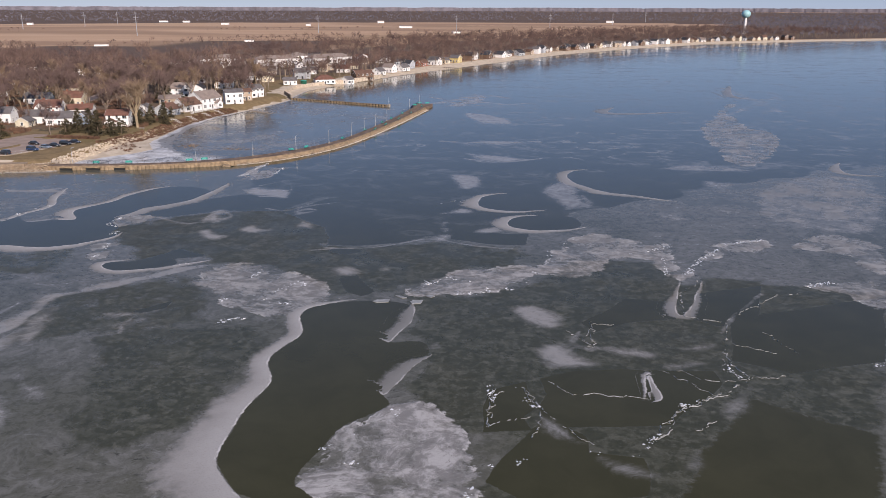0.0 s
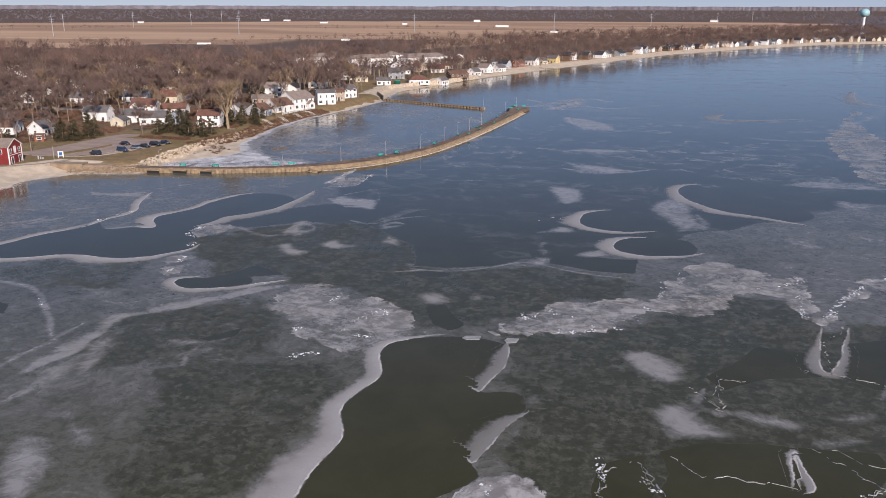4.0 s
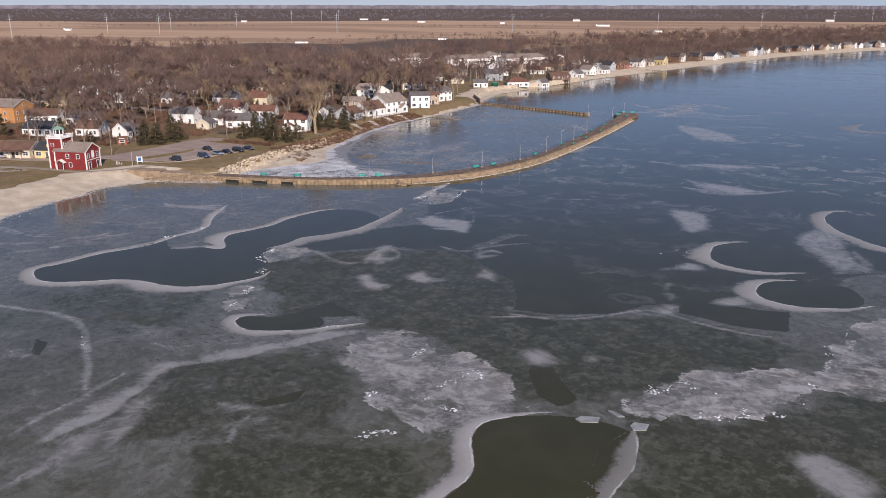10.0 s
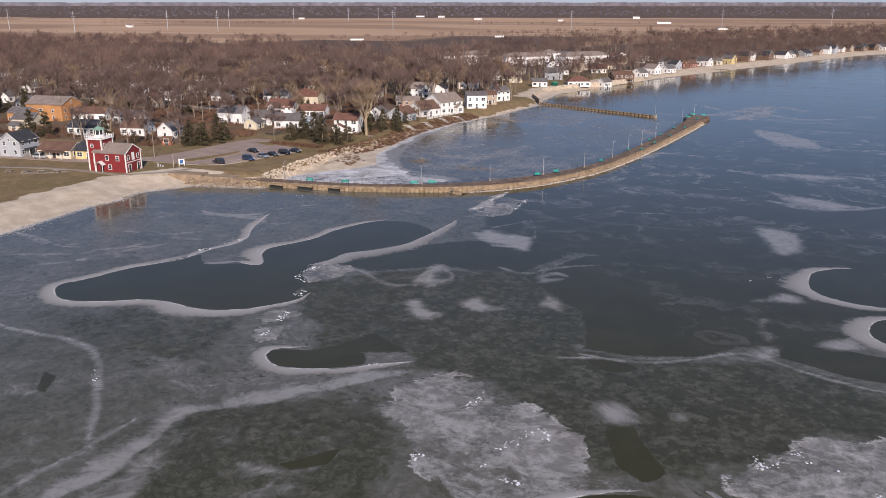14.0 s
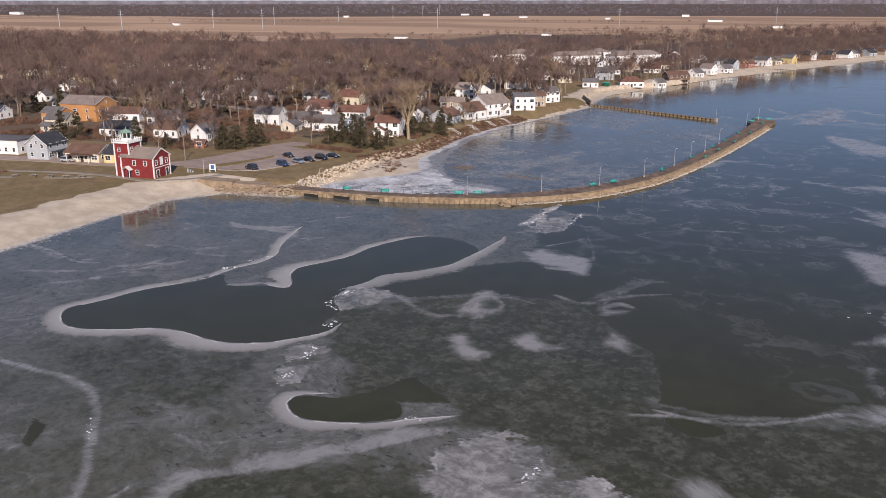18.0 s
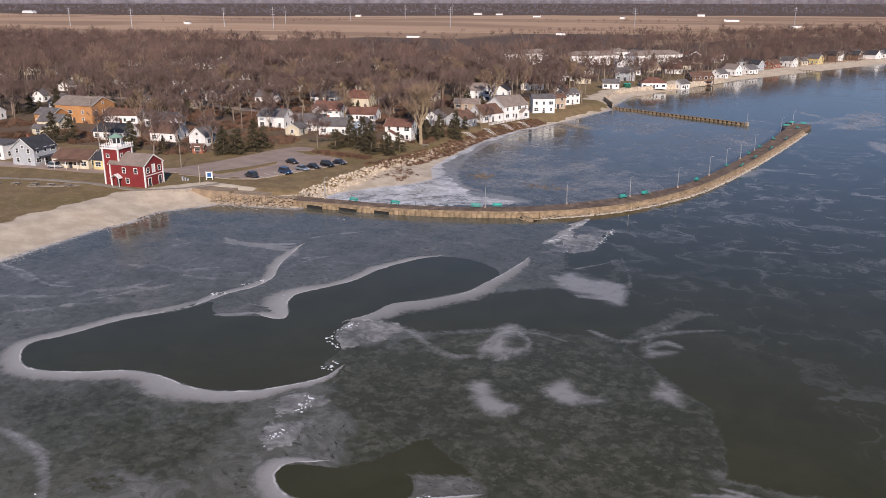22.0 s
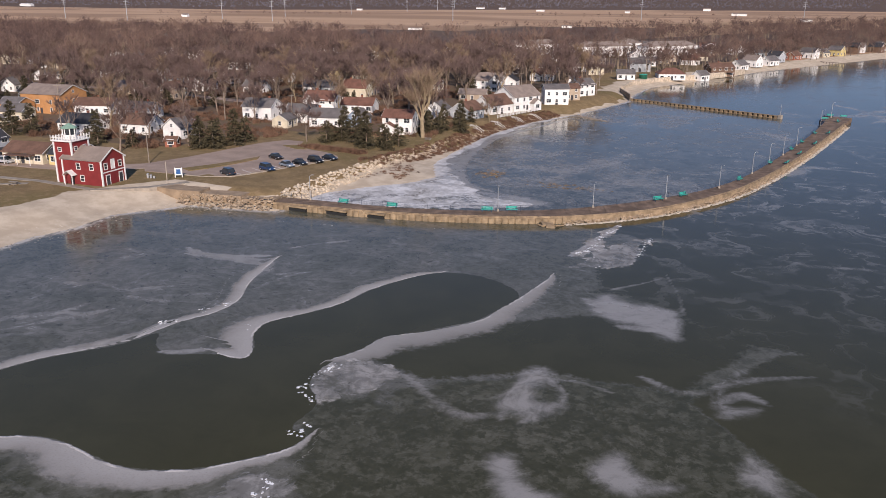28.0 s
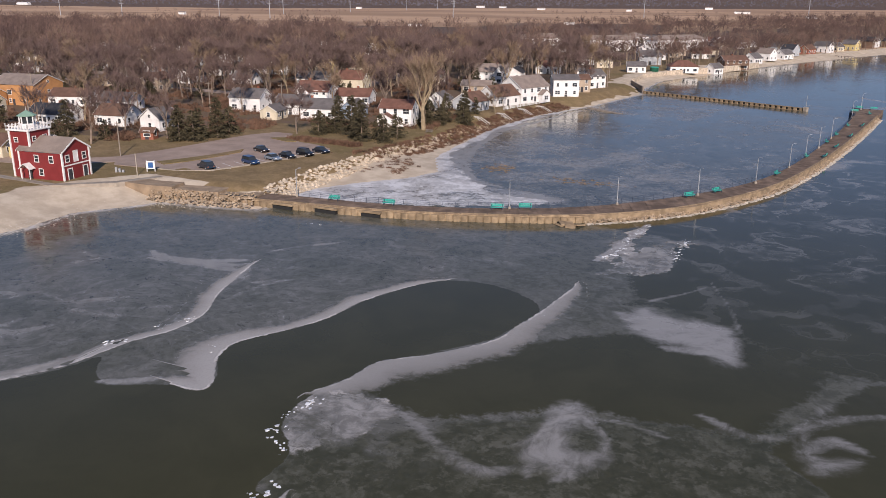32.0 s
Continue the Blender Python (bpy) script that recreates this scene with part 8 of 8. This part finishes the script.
def picnic_table():
    top = tagged(empty("picnic_table", pose(0, 0, 0)), "grey wooden picnic table on the lawn", "picnic table", "picnic tables on the lawn")
    bm = bmesh.new()
    box(bm, -1.0, -0.4, 0.7, 1.0, 0.4, 0.76)
    part("tabletop", bm, CONCRETE, top)
    for s in (-1, 1):
        bm = bmesh.new()
        box(bm, -1.0, s * 0.75 - 0.13, 0.42, 1.0, s * 0.75 + 0.13, 0.47)
        part("seat", bm, CONCRETE, top)
        bm = bmesh.new()
        box(bm, s * 0.7 - 0.05, -0.8, 0, s * 0.7 + 0.05, -0.6, 0.42)
        box(bm, s * 0.7 - 0.05, 0.6, 0, s * 0.7 + 0.05, 0.8, 0.42)
        box(bm, s * 0.7 - 0.05, -0.8, 0.36, s * 0.7 + 0.05, 0.8, 0.42)
        box(bm, s * 0.7 - 0.05, -0.06, 0.4, s * 0.7 + 0.05, 0.06, 0.7)
        part("leg", bm, POLEW, top)
    return top


pt = picnic_table()
PT = [(-204.5, 200.5), (-209, 199), (-213.5, 197.5), (-218, 195.5), (-223, 193.5), (-228, 191), (-233, 188.5), (-157, 284), (-150, 296)]
for k, (x, y) in enumerate(PT):
    m = pose(x, y, z_at(x, y), 0, 0, 15)
    if k == 0:
        pt.matrix_world = m
    else:
        copy_thing(pt, m)


def stair(x, y, rot):
    z = z_at(x, y)
    top = tagged(empty("beach_stair", pose(x, y, z, 0, 0, rot)), "white wooden stair down the bluff", "stairs", "white stairs on the bluff")
    for s in (-0.6, 0.6):
        bm = bmesh.new()
        a, b = Vector((0, s, 0.1)), Vector((3.2, s, -1.5))
        for dz in (0.0, 0.9):
            vs = [a + Vector((0, 0, dz)), b + Vector((0, 0, dz))]
            tube(bm, vs[0], vs[1], 0.08, 0.08, 6)
        tube(bm, (-2.6, s, 1.0), (0, s, 1.0), 0.07, 0.07, 6)
        for u in (-2.6, -1.3, 0.0):
            tube(bm, (u, s, -0.2), (u, s, 1.05), 0.06, 0.06, 6)
        tube(bm, b - Vector((0, 0, 0.3)), b + Vector((0, 0, 0.9)), 0.06, 0.06, 6)
        part("side_rail", bm, TRIM, top)
    for k in range(7):
        bm = bmesh.new()
        u = k / 6
        box(bm, 3.2 * u - 0.15, -0.55, 0.08 - 1.6 * u, 3.2 * u + 0.15, 0.55, 0.13 - 1.6 * u)
        part("tread", bm, TRIM, top)


for x, y, r in ((-150, 329, -12), (-148.3, 343, -12), (-147.0, 358, -8), (-144.5, 369, -8)):
    stair(x, y, r)


def fence(x0, y0, x1, y1, h=1.1):
    l, ang = math.hypot(x1 - x0, y1 - y0), math.degrees(math.atan2(y1 - y0, x1 - x0))
    top = tagged(empty("garden_fence", pose(x0, y0, LAND_Z - 0.05, 0, 0, ang)), "white board fence at the garden edge", "fence")
    for k in range(int(l / 2) + 1):
        bm = bmesh.new()
        box(bm, k * 2 - 0.07, -0.07, -0.1, k * 2 + 0.07, 0.07, h)
        part("post", bm, TRIM, top)
    for z in (0.25, 0.6, 0.95):
        bm = bmesh.new()
        box(bm, 0, -0.03, z - 0.08, l, 0.03, z + 0.08)
        part("board", bm, TRIM, top)


fence(-150.5, 349, -147.5, 364)
fence(-147.3, 364, -145, 374)
fence(-167, 306.5, -158, 310)

# green tank and dark bulkhead by the groyne's root
tank = tagged(empty("green_tank", pose(-141, 519, z_at(-141, 519) - 0.05)), "round green tank on the lawn", "tank")
bm = bmesh.new()
tube(bm, (0, 0, 0), (0, 0, 2.0), 2.2, 2.2, 20)
part("shell", bm, car_paint("tank_green", (0.02, 0.13, 0.075)), tank)
bm = bmesh.new()
tube(bm, (0, 0, 2.0), (0, 0, 2.25), 2.25, 1.8, 20)
part("lid", bm, TEAL, tank)
bulk = tagged(empty("bulkhead", pose(-127.5, 442, 0, 0, 0, 115)), "weathered timber bulkhead running inland from the groyne", "bulkhead")
bm = bmesh.new()
box(bm, 0, -0.3, 0.3, 26, 0.3, 2.75)
part("wall", bm, POLEW, bulk)
# pale sea wall along the far beach
pts_w = [(-139, 470), (-141, 495), (-134, 518), (-121, 546), (-108, 573), (-101, 600)]
bm = bmesh.new()
for a, b in zip(pts_w, pts_w[1:]):
    l = math.hypot(b[0] - a[0], b[1] - a[1])
    vs = box(bm, 0, -0.3, 0, l + 0.2, 0.3, 3.0)
    bmesh.ops.transform(bm, matrix=pose(a[0], a[1], 0.2, 0, 0, math.degrees(math.atan2(b[1] - a[1], b[0] - a[0]))), verts=vs)
tagged(part("sea_wall", bm, ROCK), "pale concrete sea wall above the beach", "sea wall", kind="structure")
jet = tagged(empty("short_groyne", pose(-66, 712, 0, 0, 0, -35)), "short timber groyne on the far beach", "groyne")
for k in range(9):
    bm = bmesh.new()
    box(bm, k * 2.4, -0.2, -0.4, k * 2.4 + 0.5, 0.2, 1.6)
    part("post", bm, POLEW, jet)
bm = bmesh.new()
box(bm, 0, -0.25, 1.3, 20, 0.25, 1.6)
part("beam", bm, POLEW, jet)

# water tower, farm sheds and tall poles far off
wtower = tagged(empty("water_tower", pose(457, 1781, 2.5)), "pale blue spheroid water tower on a slim stem", "water tower")
bm = bmesh.new()
tube(bm, (0, 0, 0), (0, 0, 6), 5, 2.6, 16)
tube(bm, (0, 0, 6), (0, 0, 33), 2.6, 2.6, 16)
part("stem", bm, TRIM, wtower)
bm = bmesh.new()
bmesh.ops.create_uvsphere(bm, u_segments=28, v_segments=16, radius=9.3)
for v in bm.verts:
    v.co.z = v.co.z * 0.86 + 40
part("tank", bm, TOWERBLUE, wtower)
FARM = [(-311, 2120, 30, 10, 4.5, 5), (-500, 2790, 22, 13, 6, 10), (-1236, 2712, 28, 12, 5, 15), (-1150, 2700, 22, 11, 5, 5), (-909, 2418, 22, 10, 4.5, 0), (-2614, 2007, 46, 16, 6, 10), (-556, 1022, 18, 3, 2.6, 25), (-412, 1193, 14, 4, 3, 25), (-141, 1681, 18, 8, 4, 30), (-1329, 1419, 14, 8, 4, 12), (-1290, 1380, 11, 8, 4, 12), (-1437, 2264, 16, 9, 5, 10), (-330, 2150, 8, 8, 5, 5), (287, 2992, 26, 13, 6, 0), (-620, 2300, 12, 9, 5, 0)]
for x, y, w, d, h, a in FARM:
    z = z_at(x, y) - 0.1
    top = tagged(empty("farm_shed", pose(x, y, z, 0, 0, a)), "long white farm shed in the fields", "farm shed", "farm sheds")
    bm = bmesh.new()
    gable_body(bm, w, d, h, d * 0.18)
    part("wall", bm, WHITE, top)
    bm = bmesh.new()
    gable_roof(bm, w, d, h, d * 0.18, 0.4, 0.25)
    part("roof", bm, WHITE if w > 30 else R_TAUPE, top)
bm = bmesh.new()
tube(bm, (0, 0, 0), (0, 0, 36), 0.7, 0.35, 8)
tall_me = mesh_of("pole", bm, STEEL)
bm = bmesh.new()
for z in (24, 28, 32):
    tube(bm, (-4, 0, z), (4, 0, z), 0.25, 0.25, 6)
arm_me = mesh_of("cross_arm", bm, STEEL)
for x, y in ((-1081, 1037), (-1106, 1282), (-1130, 1500), (-1150, 1780), (-1180, 2104), (-1240, 2400), (-1329, 2700), (-950, 1231), (-700, 1420), (-420, 1640), (-160, 1900), (60, 2200), (260, 2600), (420, 3067), (-1400, 1180), (-1700, 1060)):
    pyl = tagged(empty("power_pole", pose(x, y, z_at(x, y) - 0.1, 0, 0, 20)), "tall grey steel power pole in the fields", "power pole", "power poles in the fields")
    part("pole", tall_me, None, pyl)
    part("cross_arm", arm_me, None, pyl)

# old dock on the inner shore ice, and brown weed frozen in
dock = tagged(empty("old_dock", pose(-125, 379, 0.25, 0, 4, -18)), "weathered timber dock stranded on the shore ice", "dock")
for k in range(16):
    bm = bmesh.new()
    box(bm, -7.5 + k * 0.95, -0.9, 0.12, -6.7 + k * 0.95, 0.9, 0.2)
    part("board", bm, POLEW, dock)
for s in (-0.7, 0.7):
    bm = bmesh.new()
    box(bm, -7.5, s - 0.1, -0.25, 7.6, s + 0.1, 0.12)
    part("beam", bm, POLEW, dock)
for k in range(5):
    bm = bmesh.new()
    tube(bm, (-6.5 + k * 3.2, 0.95, -0.6), (-6.5 + k * 3.2, 0.95, 0.9), 0.12, 0.1, 7)
    part("pile", bm, POLEW, dock)
weed = []
for x0, y0, sx, sy, n in ((-119.4, 273.2, 1.6, 2.2, 90), (-97, 268, 4, 1.6, 70)):
    for _ in range(n):
        weed.append((x0 + rb.gauss(0, sx), y0 + rb.gauss(0, sy), 0.0, rb.uniform(0, 6), rb.uniform(0.25, 0.55), rb.uniform(0.03, 0.08)))
scatter("frozen_weed", [brush_me], weed, WEED, "brown weed frozen into the harbour ice", "weed")

# ---------- broken ice on the lake ----------
bm = bmesh.new()
prism(bm, [(-0.5, -0.3), (0.2, -0.45), (0.55, 0.05), (0.1, 0.4), (-0.4, 0.3)], 0, 0.16)
for v in bm.verts:
    v.co.z += 0.25 * v.co.x
shard = mesh_of("shard", bm, SNOWICE)
bm = bmesh.new()
prism(bm, [(-0.4, -0.2), (0.3, -0.3), (0.5, 0.2), (-0.2, 0.35)], 0, 0.3)
for v in bm.verts:
    v.co.z -= 0.35 * v.co.y
shard2 = mesh_of("shard", bm, SNOWICE)
pl = []
ri = random.Random(5)


def litter(line, step, wide, lo, hi):
    lively = 0.5  # thick heaps and thin gaps follow each other along a ridge
    for x, y, ang in along(line, step):
        lively = min(1.0, max(0.0, lively + ri.gauss(0, 0.16)))
        for _ in range(int(4 * lively)):
            s = ri.uniform(lo, hi) * ri.uniform(0.2, 0.5 + 0.4 * lively)
            o = ri.gauss(0, wide * (0.4 + lively))
            pl.append((x - math.sin(ang) * o, y + math.cos(ang) * o, -0.03, ang + ri.gauss(0, 0.5), s, s * ri.uniform(0.25, 0.7)))


RIDGES = []  # broken white ice: line, step, spread, sizes
RIDGES.append(([(-41.9, 101.4), (-42.1, 104.9)], 0.3, 0.3, 0.25, 0.95))
RIDGES.append(([(-41.2, 116.7), (-40.7, 118.8), (-40.4, 120.8)], 0.3, 0.3, 0.25, 0.95))
RIDGES.append(([(-34.5, 104.4), (-34.0, 108.2), (-32.7, 111.0), (-31.2, 114.3), (-29.5, 116.4)], 0.3, 0.3, 0.25, 0.95))
RIDGES.append(([(-30.2, 116.1), (-28.6, 113.5)], 0.3, 0.3, 0.25, 0.95))
RIDGES.append(([(-32.8, 103.7), (-30.2, 103.4), (-26.9, 101.6)], 0.3, 0.3, 0.25, 0.95))
RIDGES.append(([(-38.6, 92.0), (-36.6, 94.9), (-34.7, 95.3)], 0.3, 0.3, 0.25, 0.95))
RIDGES.append(([(-5.4, 119.9), (-4.5, 116.0)], 0.3, 0.3, 0.25, 0.95))
RIDGES.append(([(-1.5, 120.8), (-0.6, 122.7), (0.4, 120.1)], 0.3, 0.3, 0.25, 0.95))
RIDGES.append(([(1.7, 122.1), (3.3, 122.0)], 0.3, 0.3, 0.25, 0.95))
RIDGES.append(([(4.1, 113.6), (7.7, 116.0)], 0.3, 0.3, 0.25, 0.95))
RIDGES.append(([(-79.9, 124.5), (-79.9, 129.3)], 0.3, 0.3, 0.25, 0.95))
RIDGES.append(([(-81.5, 133.4), (-82.0, 137.6)], 0.3, 0.3, 0.25, 0.95))
RIDGES.append(([(-86.1, 145.0), (-83.4, 147.5)], 0.3, 0.3, 0.25, 0.95))
RIDGES.append(([(-59.2, 124.5), (-57.2, 124.7)], 0.3, 0.3, 0.25, 0.95))
RIDGES.append(([(-10.2, 185.8), (-5.6, 190.4), (-3.4, 188.6)], 0.3, 0.3, 0.25, 0.95))
RIDGES.append(([(-95.0, 106.5), (-88.7, 101.0)], 0.3, 0.3, 0.25, 0.95))
RIDGES.append(([(18.7, 137.2), (22.5, 147.3), (27.7, 156.6)], 0.32, 0.34, 0.25, 0.95))
RIDGES.append(([(37.8, 143.0), (42.6, 145.8), (49.2, 151.7)], 0.32, 0.34, 0.25, 0.95))
RIDGES.append(([(45.1, 140.9), (43.6, 129.3), (46.6, 126.9)], 0.32, 0.34, 0.25, 0.95))
RIDGES.append(([(47.4, 128.6), (52.0, 139.0), (58.5, 149.1)], 0.32, 0.34, 0.25, 0.95))
RIDGES.append(([(-6.6, 114.5), (-1.2, 121.5), (3.7, 119.5)], 0.32, 0.34, 0.25, 0.95))
RIDGES.append(([(-3.0, 110.5), (6.6, 113.6), (12.4, 116.4)], 0.32, 0.34, 0.25, 0.95))
RIDGES.append(([(14.3, 120.2), (16.4, 129.9)], 0.32, 0.34, 0.25, 0.95))
RIDGES.append(([(60.6, 153.3), (71.8, 158.8)], 0.32, 0.34, 0.25, 0.95))
RIDGES.append(([(-91.3, 155.4), (-88.0, 152.1), (-85.7, 152.6)], 0.32, 0.34, 0.25, 0.95))
RIDGES.append(([(-91.3, 156.3), (-91.4, 159.0), (-90.2, 161.6)], 0.32, 0.34, 0.25, 0.95))
RIDGES.append(([(-79.2, 217.0), (-77.5, 221.1), (-78.0, 229.4), (-76.7, 239.7)], 0.32, 0.34, 0.25, 0.95))
RIDGES.append(([(-68.6, 219.5), (-69.0, 225.5), (-69.2, 234.4)], 0.32, 0.34, 0.25, 0.95))
RIDGES.append(([(-73.5, 212.6), (-70.5, 213.4), (-68.5, 219.0)], 0.32, 0.34, 0.25, 0.95))
RIDGES.append(([(-80.7, 185.7), (-79.1, 189.1), (-78.1, 195.3)], 0.32, 0.34, 0.25, 0.95))
RIDGES.append(([(-119.9, 160.3), (-118.9, 163.0)], 0.32, 0.34, 0.25, 0.95))
RIDGES.append(([(-118.2, 166.7), (-116.6, 172.0)], 0.32, 0.34, 0.25, 0.95))
RIDGES.append(([(-86.0, 145.1), (-85.0, 147.4)], 0.32, 0.34, 0.25, 0.95))
RIDGES.append(([(-109.1, 166.3), (-104.4, 162.1), (-101.8, 158.7)], 0.32, 0.34, 0.25, 0.95))
RIDGES.append(([(22.9, 56.2), (26.4, 56.2), (29.4, 55.9)], 0.3, 0.3, 0.25, 0.95))
RIDGES.append(([(30.0, 57.7), (31.0, 59.8), (32.3, 61.7)], 0.3, 0.3, 0.25, 0.95))
RIDGES.append(([(36.2, 69.6), (39.7, 72.1), (42.4, 73.8)], 0.3, 0.3, 0.25, 0.95))
RIDGES.append(([(10.9, 51.6), (14.6, 52.9), (16.7, 54.4)], 0.3, 0.3, 0.25, 0.95))
RIDGES.append(([(9.7, 73.7), (10.6, 68.1)], 0.3, 0.3, 0.25, 0.95))
RIDGES.append(([(14.1, 73.3), (15.5, 69.0), (16.7, 67.1)], 0.3, 0.3, 0.25, 0.95))
RIDGES.append(([(8.4, 45.0), (9.5, 47.2)], 0.3, 0.3, 0.25, 0.95))
RIDGES.append(([(-10.5, 52.5), (-8.4, 55.5), (-6.4, 56.8)], 0.3, 0.3, 0.25, 0.95))
RIDGES.append(([(-6.5, 50.3), (-4.8, 50.5)], 0.3, 0.3, 0.25, 0.95))
RIDGES.append(([(-2.2, 62.1), (-1.9, 65.4)], 0.3, 0.3, 0.25, 0.95))
RIDGES.append(([(45.7, 85.8), (46.5, 81.7), (46.9, 79.8)], 0.3, 0.3, 0.25, 0.95))
RIDGES.append(([(42.0, 104.8), (47.6, 103.2)], 0.3, 0.3, 0.25, 0.95))
RIDGES.append(([(70.4, 124.1), (75.9, 127.5)], 0.3, 0.3, 0.25, 0.95))
RIDGES.append(([(76.7, 117.6), (80.4, 112.0)], 0.3, 0.3, 0.25, 0.95))
RIDGES.append(([(68.7, 86.3), (71.1, 88.6)], 0.3, 0.3, 0.25, 0.95))
RIDGES.append(([(36.4, 68.8), (36.8, 66.8)], 0.3, 0.3, 0.25, 0.95))
RIDGES.append(([(-138.9, 211), (-125.1, 217.7)], 0.35, 0.12, 0.4, 0.8))
RIDGES.append(([(-130.1, 213.2), (-126.4, 214.7)], 0.2, 0.15, 0.4, 0.8))
RIDGES.append(([(-109.7, 220.3), (-97.4, 225.6)], 0.6, 0.3, 0.2, 0.5))
for line, step, wide, lo, hi in RIDGES:
    litter(line, step * 0.55, wide, lo * 0.5, hi * 0.75)
scatter("broken_ice", [shard, shard2], pl, SNOWICE, "white shards of broken ice along ridges and cracks", "broken ice")


# loose floes adrift at the head of the lead
for outline in ([(-13.7, 106.0), (-13.1, 107.0), (-10.7, 107.5), (-10.7, 106.0), (-12.9, 105.4)], [(-10.0, 109.7), (-9.2, 109.8), (-7.6, 108.7), (-8.5, 108.4)], [(-6.7, 106.5), (-6.3, 107.6), (-4.4, 107.7), (-4.6, 106.0), (-6.2, 105.5)], [(-4.3, 110.1), (-3.6, 110.9), (-2.4, 110.4), (-3.1, 109.1)]):
    bm = bmesh.new()
    turn = sum(a[0] * b[1] - b[0] * a[1] for a, b in zip(outline, outline[1:] + outline[:1]))
    prism(bm, outline if turn > 0 else outline[::-1], -0.1, 0.09)
    tagged(part("ice_floe", bm, SEAM), "flat grubby ice floe lying in the dark lead", "ice floe", "floes in the lead")


# refrozen cracks: narrow raised seams of white ice, broken here and there
def crack_mesh():
    vs, fs = [], []
    for line, wide in CRACKS:
        px, py = 0.0, 0.0
        last = False
        for x, y, ang in along(line, 0.45):
            px, py = px * 0.7 + ri.gauss(0, 0.22), py * 0.7 + ri.gauss(0, 0.22)
            h = wide * max(0.1, ri.gauss(0.34, 0.3))
            nx, ny = -math.sin(ang), math.cos(ang)
            cx, cy = x + px, y + py
            b = len(vs)
            vs += [(cx - nx * h, cy - ny * h, 0.004), (cx, cy, 0.05 + 0.3 * h), (cx + nx * h, cy + ny * h, 0.004)]
            if last:
                fs += [(b - 3, b - 2, b + 1, b), (b - 2, b - 1, b + 2, b + 1)]
            last = ri.random() > 0.3
    tagged(new("ice_seam", raw_mesh("ice_seam", np.array(vs), np.array(fs), SEAM)), "thin white refrozen cracks across the lake ice", "ice crack", kind="stuff")


crack_mesh()
pl = []
for x, y, ang in along(SHORE[3:11], 0.5):
    for _ in range(int(4 + 14 * (0.5 + 0.5 * math.sin(0.21 * y)) ** 2)):
        o, s = ri.gauss(0.0, 1.7), ri.uniform(0.05, 0.17)
        pl.append((x - math.sin(ang) * -o, y + math.cos(ang) * -o, max(z_at(x + math.sin(ang) * o, y - math.cos(ang) * o), 0.0), ri.uniform(0, 6), s, s * 0.5))
scatter("shore_ice", stone_meshes, pl, DIRTYICE, "grubby white ice blocks along the beach edge", "broken ice")
